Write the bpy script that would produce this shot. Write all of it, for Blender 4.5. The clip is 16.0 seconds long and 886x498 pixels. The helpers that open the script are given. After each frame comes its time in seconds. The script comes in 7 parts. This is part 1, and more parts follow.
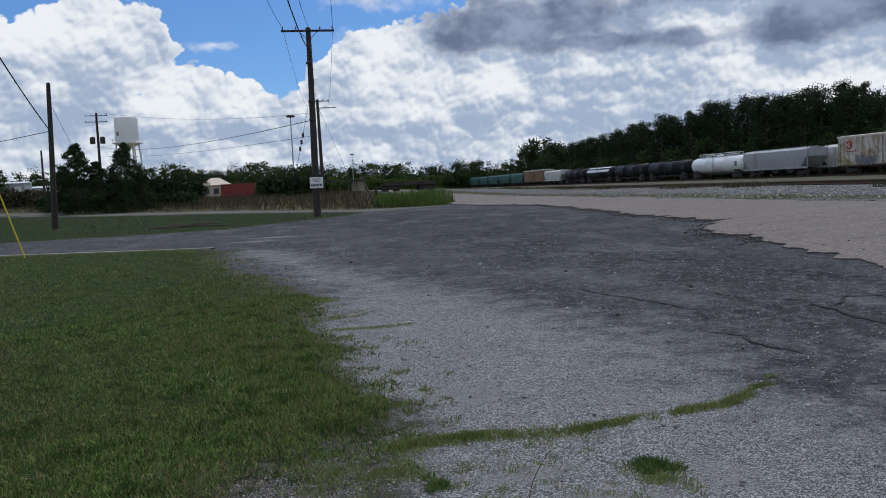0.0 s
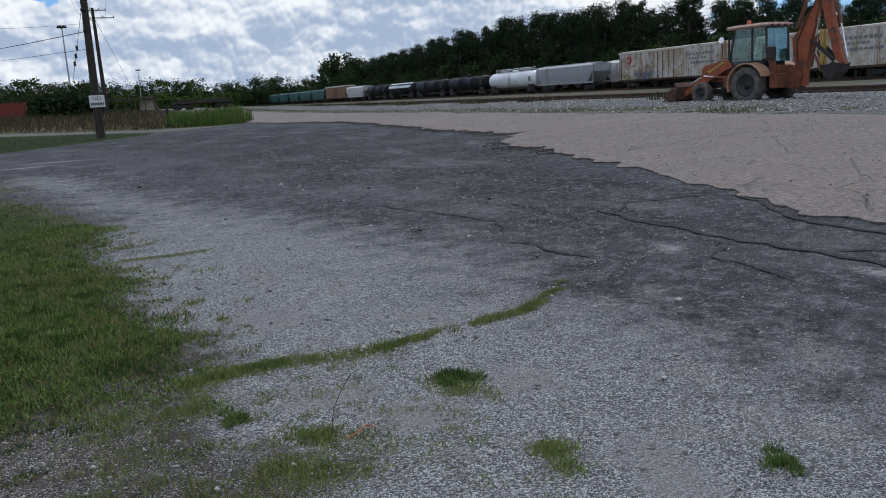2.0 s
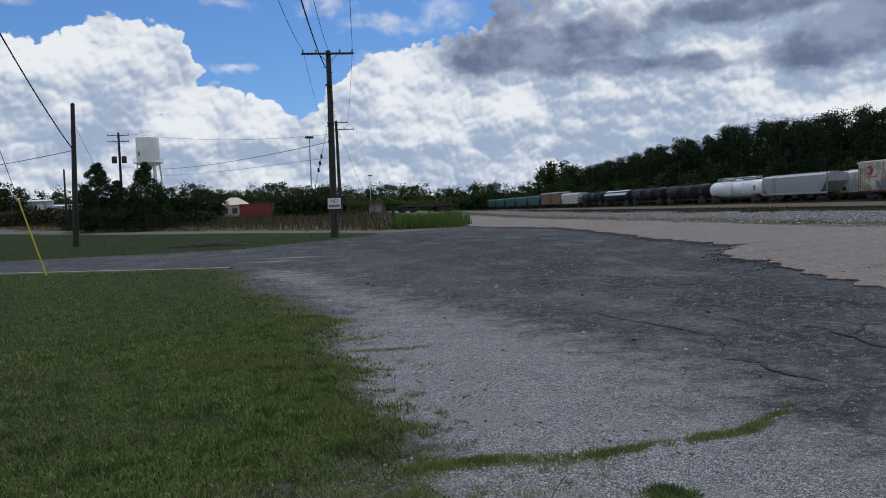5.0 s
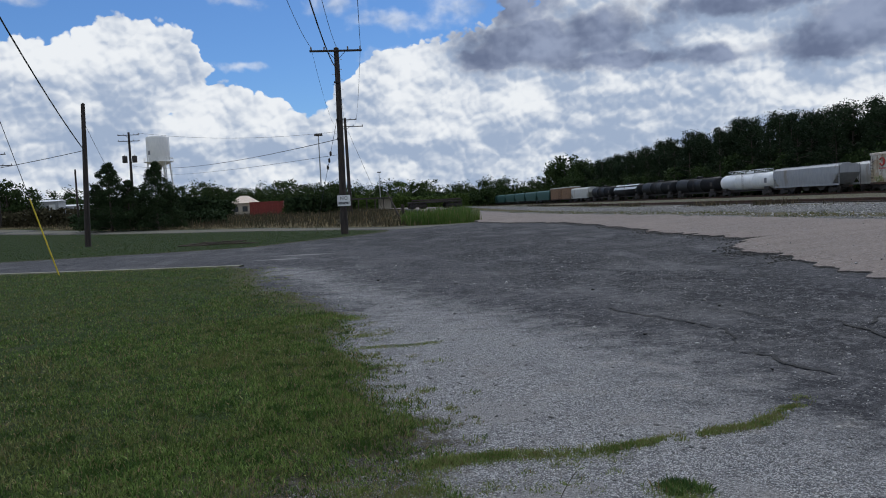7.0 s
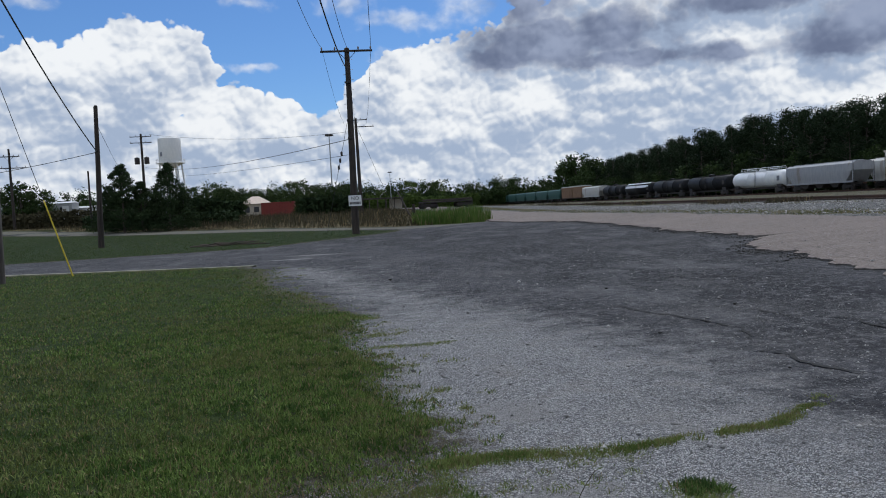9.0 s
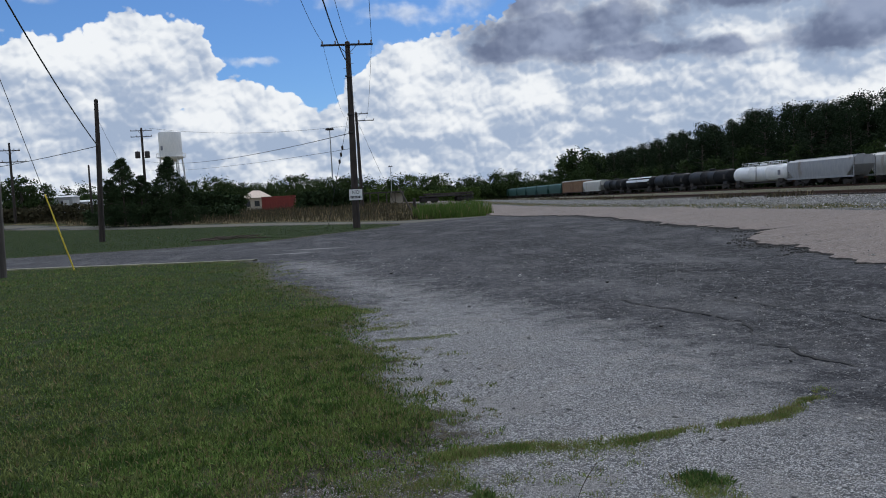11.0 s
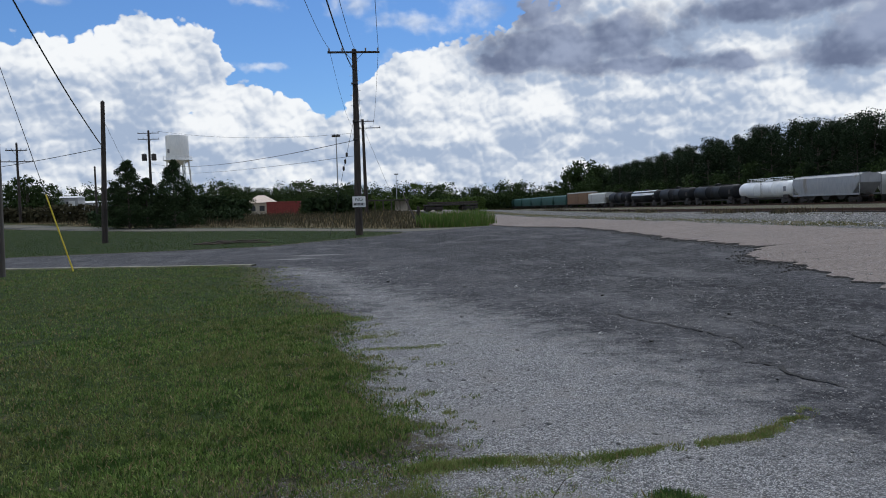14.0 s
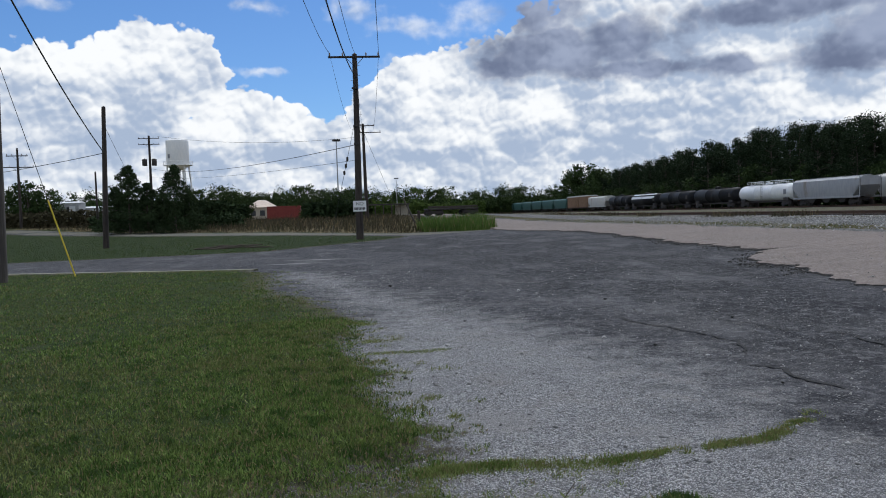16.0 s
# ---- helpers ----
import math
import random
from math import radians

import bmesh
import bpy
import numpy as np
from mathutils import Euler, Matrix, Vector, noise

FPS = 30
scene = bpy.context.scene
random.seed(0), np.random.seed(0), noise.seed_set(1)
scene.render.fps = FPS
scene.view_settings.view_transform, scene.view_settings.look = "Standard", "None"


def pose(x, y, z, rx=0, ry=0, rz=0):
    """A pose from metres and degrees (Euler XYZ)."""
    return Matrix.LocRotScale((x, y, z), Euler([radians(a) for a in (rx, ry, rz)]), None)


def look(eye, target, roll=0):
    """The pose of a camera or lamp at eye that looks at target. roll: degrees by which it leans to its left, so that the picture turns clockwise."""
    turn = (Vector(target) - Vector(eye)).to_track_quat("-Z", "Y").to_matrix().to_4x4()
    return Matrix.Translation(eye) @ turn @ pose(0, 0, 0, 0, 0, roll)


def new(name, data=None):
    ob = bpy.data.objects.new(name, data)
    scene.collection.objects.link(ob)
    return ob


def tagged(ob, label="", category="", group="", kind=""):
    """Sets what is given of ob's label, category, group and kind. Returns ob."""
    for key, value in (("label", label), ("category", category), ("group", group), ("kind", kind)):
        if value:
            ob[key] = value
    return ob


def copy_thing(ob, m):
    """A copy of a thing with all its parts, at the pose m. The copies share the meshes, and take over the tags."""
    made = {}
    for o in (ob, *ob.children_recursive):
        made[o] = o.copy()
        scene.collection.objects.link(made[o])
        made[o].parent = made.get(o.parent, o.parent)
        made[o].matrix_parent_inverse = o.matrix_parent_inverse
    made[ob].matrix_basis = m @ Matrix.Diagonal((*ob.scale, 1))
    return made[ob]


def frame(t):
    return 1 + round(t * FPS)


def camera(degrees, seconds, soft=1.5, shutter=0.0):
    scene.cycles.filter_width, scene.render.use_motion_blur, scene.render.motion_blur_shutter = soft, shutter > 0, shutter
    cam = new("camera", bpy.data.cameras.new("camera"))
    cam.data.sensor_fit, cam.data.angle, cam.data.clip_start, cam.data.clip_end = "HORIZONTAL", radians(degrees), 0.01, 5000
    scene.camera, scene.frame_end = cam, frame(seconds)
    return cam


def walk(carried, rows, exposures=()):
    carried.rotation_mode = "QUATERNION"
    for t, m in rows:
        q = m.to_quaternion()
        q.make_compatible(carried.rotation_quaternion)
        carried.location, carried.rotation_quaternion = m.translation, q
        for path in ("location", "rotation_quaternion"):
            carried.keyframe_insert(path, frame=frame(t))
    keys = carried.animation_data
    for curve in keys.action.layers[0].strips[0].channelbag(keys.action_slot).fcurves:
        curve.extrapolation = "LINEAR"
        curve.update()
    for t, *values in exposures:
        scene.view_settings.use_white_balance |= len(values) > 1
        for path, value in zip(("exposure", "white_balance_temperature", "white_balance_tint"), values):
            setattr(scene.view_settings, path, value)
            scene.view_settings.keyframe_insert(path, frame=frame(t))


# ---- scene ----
EXPO = [(0.0, -0.05, 6000, 10), (1.0, 0.06, 6000, 10), (3.0, 0.08, 6000, 10), (4.3, -0.08, 6000, 10), (5.2, -0.1, 6000, 10), (9.0, 0.0, 6080, 10), (12.5, 0.0, 6080, 10), (16.0, 0.13, 6150, 10)]
# camera and walk: a phone held at chest height by somebody who turns on the spot
cam = camera(58.70, 16.0, soft=1.0)
walk(cam, [
    (0.0, pose(-0.059, 0.002, 1.442, 85.496, 2.654, -9.096)),
    (0.3, pose(-0.057, 0.035, 1.448, 82.331, 4.370, -9.489)),
    (0.5, pose(-0.054, 0.052, 1.440, 81.310, 4.249, -9.821)),
    (0.7, pose(-0.048, 0.076, 1.453, 80.514, 3.357, -12.053)),
    (0.9, pose(-0.037, 0.096, 1.455, 80.757, 2.646, -18.331)),
    (1.0, pose(-0.018, 0.147, 1.428, 80.362, 2.816, -18.782)),
    (1.5, pose(0.004, 0.159, 1.425, 79.184, 2.833, -20.203)),
    (2.0, pose(0.041, 0.144, 1.422, 78.820, 3.183, -23.251)),
    (2.5, pose(0.015, 0.210, 1.426, 79.096, 5.000, -24.713)),
    (3.0, pose(-0.030, 0.192, 1.422, 79.162, 4.838, -22.718)),
    (3.5, pose(-0.047, 0.137, 1.432, 80.052, 2.228, -20.126)),
    (3.8, pose(-0.058, 0.085, 1.450, 81.633, 2.953, -17.151)),
    (4.0, pose(-0.060, 0.046, 1.447, 82.483, 4.175, -12.059)),
    (4.2, pose(-0.060, 0.028, 1.463, 84.460, 3.861, -10.133)),
    (4.5, pose(-0.061, -0.002, 1.471, 86.817, 2.389, -9.354)),
    (5.0, pose(-0.069, -0.039, 1.460, 87.112, 2.129, -7.867)),
    (5.2, pose(-0.071, -0.040, 1.453, 86.791, 1.781, -7.615)),
    (7.5, pose(-0.064, -0.036, 1.459, 86.964, 2.875, -7.089)),
    (8.0, pose(-0.067, -0.020, 1.457, 87.096, 2.691, -6.866)),
    (8.5, pose(-0.066, -0.020, 1.457, 86.677, 2.870, -6.901)),
    (9.0, pose(-0.085, -0.013, 1.453, 86.865, 3.036, -6.392)),
    (9.5, pose(-0.099, -0.024, 1.448, 86.744, 3.039, -6.397)),
    (12.0, pose(-0.091, -0.020, 1.450, 86.413, 2.889, -6.204)),
    (12.5, pose(-0.088, -0.035, 1.454, 86.936, 2.059, -6.712)),
    (13.0, pose(-0.066, -0.030, 1.445, 87.499, 1.933, -8.062)),
    (13.5, pose(0.011, -0.010, 1.450, 87.139, 1.886, -8.078)),
    (14.0, pose(0.049, -0.005, 1.449, 87.103, 1.741, -5.963)),
    (14.5, pose(0.000, -0.000, 1.450, 87.018, 2.200, -5.489)),
    (15.0, pose(-0.000, -0.015, 1.451, 87.048, 1.917, -5.984)),
    (15.5, pose(0.005, -0.020, 1.451, 87.266, 1.885, -5.954)),
    (16.0, pose(0.007, -0.020, 1.453, 87.398, 1.935, -5.956)),
], exposures=EXPO)

# ---- world and sun ----
SUN_EL, SUN_AZ = radians(56), radians(24)      # azimuth from +y towards +x
SKY_GAIN = 1.0
world = bpy.data.worlds.new("sky")
scene.world = world
world.use_nodes = True
wt = world.node_tree
wt.nodes.clear()


def wn(kind, *vals, op=None, out=0):
    """A world node with its inputs; sockets are linked, numbers are set."""
    n = wt.nodes.new(kind)
    if op:
        n.operation = op
    for i, v in enumerate(vals):
        if v is None:
            continue
        if isinstance(v, bpy.types.NodeSocket):
            wt.links.new(v, n.inputs[i])
        else:
            n.inputs[i].default_value = v
    return n.outputs[out]


def wmath(op, a, b=0.0, c=0.0):
    return wn("ShaderNodeMath", a, b, c, op=op)


def wvec(op, a, b):
    return wn("ShaderNodeVectorMath", a, b, op=op)


def wramp(v, lo, hi, a=0.0, b=1.0):
    n = wt.nodes.new("ShaderNodeMapRange")
    n.interpolation_type = "SMOOTHSTEP"
    for i, q in enumerate((v, lo, hi, a, b)):
        if isinstance(q, bpy.types.NodeSocket):
            wt.links.new(q, n.inputs[i])
        else:
            n.inputs[i].default_value = q
    return n.outputs[0]


def wmix(f, a, b):
    n = wt.nodes.new("ShaderNodeMix")
    n.data_type = "RGBA"
    for i, q in ((0, f), (6, a), (7, b)):
        if isinstance(q, bpy.types.NodeSocket):
            wt.links.new(q, n.inputs[i])
        else:
            n.inputs[i].default_value = q
    return n.outputs[2]


def wnoise(vec, scale, detail, rough, out=0):
    n = wt.nodes.new("ShaderNodeTexNoise")
    wt.links.new(vec, n.inputs["Vector"])
    n.inputs["Scale"].default_value, n.inputs["Detail"].default_value, n.inputs["Roughness"].default_value = scale, detail, rough
    return n.outputs[out]


w_dir = wt.nodes.new("ShaderNodeTexCoord").outputs["Generated"]
w_xyz = wt.nodes.new("ShaderNodeSeparateXYZ")
wt.links.new(w_dir, w_xyz.inputs[0])
w_az = wmath("MULTIPLY", wmath("ARCTAN2", w_xyz.outputs[0], w_xyz.outputs[1]), 57.2958)
w_el = wmath("MULTIPLY", wmath("ARCSINE", w_xyz.outputs[2]), 57.2958)
w_comb = wt.nodes.new("ShaderNodeCombineXYZ")
wt.links.new(w_az, w_comb.inputs[0])
wt.links.new(w_el, w_comb.inputs[1])
w_p = w_comb.outputs[0]
w_flat = wvec("MULTIPLY", w_p, (1.0, 1.25, 0.0))
w_warp = wvec("MULTIPLY", wvec("SUBTRACT", wnoise(w_flat, 0.35, 4.0, 0.55, 1), (0.5, 0.5, 0.5)), (2.6, 1.8, 0.0))
w_q = wvec("ADD", w_p, w_warp)


def puffs(rows, vec):
    """Distance in units of each puff's own radius to the nearest of (azimuth, elevation, half width, half height)."""
    best = None
    for a, e, ra, re in rows:
        d = wn("ShaderNodeVectorMath", wvec("MULTIPLY", wvec("SUBTRACT", vec, (a, e, 0.0)), (1 / ra, 1 / re, 0.0)), op="LENGTH", out=1)
        best = d if best is None else wn("ShaderNodeMath", best, d, 0.2, op="SMOOTH_MIN")
    return best


def billow(vec):
    """Cauliflower heads at three sizes: rounded cells with creases between them."""
    total = None
    for scale, weight in ((0.36, 0.54), (0.9, 0.31), (2.2, 0.15)):
        n = wt.nodes.new("ShaderNodeTexVoronoi")
        n.voronoi_dimensions, n.feature = "2D", "SMOOTH_F1"
        wt.links.new(vec, n.inputs["Vector"])
        n.inputs["Scale"].default_value, n.inputs["Smoothness"].default_value = scale, 0.25
        d = n.outputs["Distance"]
        head = wmath("MULTIPLY_ADD", wmath("MULTIPLY", d, d), -1.6 * weight, weight)
        total = head if total is None else wmath("ADD", total, head)
    return total


# heaped clouds: (azimuth, elevation, half width, half height) in degrees
CLOUDS = [(-14.6, 10.7, 3.6, 2.6), (-11.9, 9.7, 2.9, 3.1), (-20.5, 9.0, 4.5, 2.7), (-17.6, 8.1, 3.5, 3.1), (-8.3, 6.9, 3.2, 2.5), (-5.5, 6.2, 2.7, 2.2), (-3.0, 5.4, 2.4, 1.9),
          (-14.0, 4.8, 16.5, 3.1), (3.6, 8.6, 2.5, 2.6), (6.3, 10.0, 2.2, 1.8), (1.1, 6.5, 2.1, 2.3), (9.7, 9.4, 2.8, 2.4), (11.7, 6.9, 10.0, 4.0), (23.5, 8.5, 16.0, 5.3),
          (33.3, 8.0, 12.3, 6.6), (16.2, 11.7, 6.4, 3.0), (26.4, 13.8, 12.3, 3.4), (11.6, 3.9, 20.6, 2.6), (6.8, 2.3, 57.6, 1.9), (38, 13, 12, 8)]
WISPS = [(4.4, 13.1, 3.1, 0.8), (-6.8, 14.6, 1.9, 0.6), (-20.5, 14.2, 1.6, 0.6), (0.0, 14.2, 2.2, 0.9), (3.4, 10.9, 2.0, 0.6), (-6.6, 10.3, 1.7, 0.4), (8.5, 13.8, 2.5, 1.2)]
GREYS = [(15.8, 11.3, 6.6, 2.0), (11.4, 10.3, 3.0, 0.9), (19.6, 9.5, 4.6, 0.7), (13.5, 13.6, 3.0, 1.6), (30.3, 12.6, 7.5, 1.0), (33.6, 9.3, 4.2, 1.2), (26.2, 9.2, 2.2, 0.8), (37.5, 10.8, 5.0, 2.0)]
BRIGHTS = [(30.2, 6.1, 3.0, 1.2), (28.0, 10.3, 2.4, 0.9), (15.8, 4.7, 1.0, 0.8), (8.5, 7.7, 2.3, 1.0), (12.9, 6.9, 2.3, 1.1), (5.5, 5.6, 2.5, 0.9), (19.4, 7.6, 2.1, 0.7), (4.2, 9.4, 2.1, 1.6),
           (-14.6, 11.6, 4.2, 1.6), (-9.4, 7.6, 2.6, 1.8), (-4.6, 6.6, 2.4, 1.3), (-20.5, 10.6, 4.0, 1.2), (21.5, 12.6, 1.8, 1.0), (35, 5.6, 3, 0.9)]
SHADES = [(18.8, 4.6, 8.0, 1.5), (10.8, 3.9, 9.0, 0.9), (25.2, 3.8, 7.4, 1.3), (-19.1, 5.6, 6.2, 1.4), (-8.7, 4.4, 7.0, 0.7), (22.9, 6.4, 3.4, 1.4), (0.2, 4.1, 4.9, 0.8), (-13.2, 7.6, 3.0, 1.0), (17.2, 6.2, 2.0, 0.9), (33, 7.6, 6, 1.2), (25, 11, 6, 2.0), (22.5, 8.2, 5, 0.8), (37, 13, 8, 4), (-18, 12.2, 1.2, 0.5)]
w_bv = wvec("ADD", w_flat, wvec("MULTIPLY", w_warp, (0.45, 0.45, 0.0)))
w_h0 = billow(w_bv)
w_h1 = billow(wvec("ADD", w_bv, (0.16, 0.42, 0.0)))
w_fb = wnoise(w_flat, 0.5, 5.0, 0.5)
w_cover = wmath("MULTIPLY", wmath("SUBTRACT", 1.0, puffs(CLOUDS, w_q)), 1.5)
w_far = wmath("MULTIPLY", wmath("SUBTRACT", wnoise(w_dir, 2.6, 6.0, 0.6), 0.46), 5.0)
w_off = wmath("MAXIMUM", wramp(wmath("ABSOLUTE", wmath("SUBTRACT", w_az, 7.0)), 36, 46), wramp(w_el, 18, 24))
w_dens = wmath("MAXIMUM", w_cover, wmath("SUBTRACT", w_far, wmath("MULTIPLY", wmath("SUBTRACT", 1.0, w_off), 9.0)))
w_dens = wmath("ADD", w_dens, wmath("MULTIPLY_ADD", w_h0, 0.7, -0.40))
w_dens = wmath("ADD", w_dens, wmath("MULTIPLY_ADD", w_fb, 0.5, -0.25))
w_alpha = wramp(w_dens, -0.03, 0.10)
w_wisp = wramp(wmath("ADD", wmath("SUBTRACT", 1.0, puffs(WISPS, w_q)), wmath("MULTIPLY_ADD", w_fb, 2.4, -1.35)), -0.3, 0.9, 0.0, 0.62)
w_alpha = wmath("MAXIMUM", w_alpha, w_wisp)
# relief: each head compared with itself a little further towards the sun
w_rel = wmath("MULTIPLY", wmath("SUBTRACT", w_h0, w_h1), 1.12)
w_soft = wmath("MULTIPLY_ADD", wnoise(w_flat, 0.24, 3.0, 0.45), 1.9, -0.95)
w_rel = wmath("ADD", w_rel, wmath("ADD", w_soft, wmath("MULTIPLY_ADD", w_fb, 0.35, -0.175)))
w_up = wramp(wmath("SUBTRACT", 1.0, puffs(BRIGHTS, w_q)), -0.5, 0.7, 0.0, 0.46)
w_dn = wramp(wmath("SUBTRACT", 1.0, puffs(SHADES, w_q)), -0.7, 0.7, 0.0, 0.28)
w_edge = wramp(w_dens, 0.05, 0.5, 0.22, 0.0)
w_lit = wmath("ADD", wmath("ADD", w_rel, w_edge), wmath("ADD", wmath("SUBTRACT", w_up, w_dn), 0.50))
w_lit = wramp(w_lit, 0.0, 1.12)
w_white = wmix(w_lit, (0.375, 0.445, 0.56, 1), (0.91, 0.90, 0.87, 1))
w_grey = wramp(wmath("ADD", wmath("SUBTRACT", 1.0, puffs(GREYS, w_q)), wmath("ADD", wmath("MULTIPLY_ADD", w_fb, 0.9, -0.45), wmath("MULTIPLY_ADD", w_h0, 0.6, -0.40))), -0.40, 0.42)
w_cloud = wmix(wmath("MULTIPLY", w_grey, 0.94), w_white, wmix(wramp(wmath("ADD", wmath("MULTIPLY_ADD", w_rel, 0.35, 0.5), wmath("MULTIPLY", w_soft, 0.5)), 0.1, 0.9), (0.13, 0.155, 0.235, 1), (0.29, 0.335, 0.45, 1)))
w_sky = wt.nodes.new("ShaderNodeTexSky")
w_sky.sky_type, w_sky.sun_disc = "NISHITA", False
w_sky.sun_elevation, w_sky.sun_rotation = SUN_EL, SUN_AZ
w_sky.dust_density, w_sky.ozone_density = 0.3, 3.0
w_blue = wvec("MULTIPLY", w_sky.outputs[0], (0.052, 0.070, 0.092))
w_all = wmix(w_alpha, w_blue, w_cloud)
w_bg = wt.nodes.new("ShaderNodeBackground")
wt.links.new(w_all, w_bg.inputs[0])
w_bg.inputs[1].default_value = SKY_GAIN
w_out = wt.nodes.new("ShaderNodeOutputWorld")
wt.links.new(w_bg.outputs[0], w_out.inputs[0])
sun_data = bpy.data.lights.new("sun", "SUN")
sun_data.energy, sun_data.angle, sun_data.color = 1.9, radians(12), (1.0, 0.975, 0.95)
sun_dir = Vector((math.sin(SUN_AZ) * math.cos(SUN_EL), math.cos(SUN_AZ) * math.cos(SUN_EL), math.sin(SUN_EL)))
sun = new("sun", sun_data)
sun.matrix_world = look(sun_dir * 300, (0, 0, 0))

# ---- mesh helpers ----
class Geo:
    """Collects vertices and faces of one mesh."""

    def __init__(self):
        self.v, self.f, self.smooth = [], [], []

    def add(self, vs, fs, smooth=False):
        n = len(self.v)
        self.v += [tuple(p) for p in vs]
        self.f += [tuple(i + n for i in q) for q in fs]
        self.smooth += [smooth] * len(fs)
        return self

    def box(self, c, s, b=0.0, m=None):
        """A box round c of size s, its edges chamfered by b, turned by m about c."""
        hx, hy, hz = s[0] / 2, s[1] / 2, s[2] / 2
        b = min(b, hx * 0.9, hy * 0.9, hz * 0.9)
        vs, fs, at = [], [], {}
        if b <= 0:
            for sx in (-1, 1):
                for sy in (-1, 1):
                    for sz in (-1, 1):
                        vs.append(Vector((sx * hx, sy * hy, sz * hz)))
            fs = [(0, 1, 3, 2), (4, 6, 7, 5), (0, 4, 5, 1), (2, 3, 7, 6), (0, 2, 6, 4), (1, 5, 7, 3)]
        else:
            h = (hx, hy, hz)
            for sx in (-1, 1):
                for sy in (-1, 1):
                    for sz in (-1, 1):
                        sg = (sx, sy, sz)
                        for a in range(3):
                            p = [sg[k] * (h[k] if k == a else h[k] - b) for k in range(3)]
                            at[sg, a] = len(vs)
                            vs.append(Vector(p))
            for a in range(3):
                o1, o2 = [k for k in range(3) if k != a]
                for sg in (-1, 1):
                    q = []
                    for u, w in ((-1, -1), (1, -1), (1, 1), (-1, 1)):
                        s3 = [0, 0, 0]
                        s3[a], s3[o1], s3[o2] = sg, u, w
                        q.append(at[tuple(s3), a])
                    fs.append(tuple(q) if (sg > 0) == (a != 1) else tuple(q[::-1]))
                for u in (-1, 1):
                    for w in (-1, 1):
                        s3, s4 = [0, 0, 0], [0, 0, 0]
                        s3[a], s3[o1], s3[o2] = -1, u, w
                        s4[a], s4[o1], s4[o2] = 1, u, w
                        fs.append((at[tuple(s3), o1], at[tuple(s4), o1], at[tuple(s4), o2], at[tuple(s3), o2]))
            for sx in (-1, 1):
                for sy in (-1, 1):
                    for sz in (-1, 1):
                        fs.append(tuple(at[(sx, sy, sz), a] for a in range(3)))
        c = Vector(c)
        vs = [c + (m @ p if m else p) for p in vs]
        return self.add(vs, fs)

    def tube(self, p0, p1, r0, r1=None, n=10, caps=True, smooth=True):
        r1 = r0 if r1 is None else r1
        p0, p1 = Vector(p0), Vector(p1)
        d = (p1 - p0).normalized()
        a = d.orthogonal().normalized()
        b = d.cross(a)
        vs = []
        for p, r in ((p0, r0), (p1, r1)):
            for i in range(n):
                t = 2 * math.pi * i / n
                vs.append(p + (a * math.cos(t) + b * math.sin(t)) * r)
        self.add(vs, [(i, (i + 1) % n, n + (i + 1) % n, n + i) for i in range(n)], smooth)
        if caps:
            self.add(vs, [tuple(range(n - 1, -1, -1)), tuple(range(n, 2 * n))])
        return self

    def path(self, pts, r, n=6):
        """A round cable or pipe along pts."""
        pts = [Vector(p) for p in pts]
        vs, fs = [], []
        side = None
        for i, p in enumerate(pts):
            d = (pts[min(i + 1, len(pts) - 1)] - pts[max(i - 1, 0)]).normalized()
            if side is None:
                side = d.orthogonal().normalized()
            side = (side - d * side.dot(d)).normalized()
            up = d.cross(side)
            for k in range(n):
                t = 2 * math.pi * k / n
                vs.append(p + (side * math.cos(t) + up * math.sin(t)) * r)
        for i in range(len(pts) - 1):
            for k in range(n):
                fs.append((i * n + k, i * n + (k + 1) % n, (i + 1) * n + (k + 1) % n, (i + 1) * n + k))
        return self.add(vs, fs, True)

    def lathe(self, rings, c=(0, 0, 0), axis="z", n=24, smooth=True, caps=True):
        """A body of revolution: rings of (radius, height) along the axis through c."""
        vs, fs = [], []
        for r, h in rings:
            for k in range(n):
                t = 2 * math.pi * k / n
                u, w = r * math.cos(t), r * math.sin(t)
                p = (u, w, h) if axis == "z" else (h, u, w) if axis == "x" else (w, h, u)
                vs.append(Vector(c) + Vector(p))
        for i in range(len(rings) - 1):
            for k in range(n):
                fs.append((i * n + k, i * n + (k + 1) % n, (i + 1) * n + (k + 1) % n, (i + 1) * n + k))
        self.add(vs, fs, smooth)
        if not caps:
            return self
        last = (len(rings) - 1) * n
        return self.add(vs, [tuple(range(n - 1, -1, -1)), tuple(range(last, last + n))])

    def prism(self, outline, x0, x1, axis="x"):
        """A flat outline, drawn in the two other axes, pulled from x0 to x1."""
        n = len(outline)
        vs = []
        for x in (x0, x1):
            for u, w in outline:
                vs.append((x, u, w) if axis == "x" else (u, x, w) if axis == "y" else (u, w, x))
        fs = [tuple(range(n - 1, -1, -1)), tuple(range(n, 2 * n))]
        fs += [(i, (i + 1) % n, n + (i + 1) % n, n + i) for i in range(n)]
        return self.add(vs, fs)

    def mesh(self, name):
        me = bpy.data.meshes.new(name)
        me.from_pydata([tuple(p) for p in self.v], [], self.f)
        me.polygons.foreach_set("use_smooth", self.smooth)
        me.update()
        bm = bmesh.new()
        bm.from_mesh(me)
        bmesh.ops.recalc_face_normals(bm, faces=bm.faces)
        bm.to_mesh(me)
        bm.free()
        return me


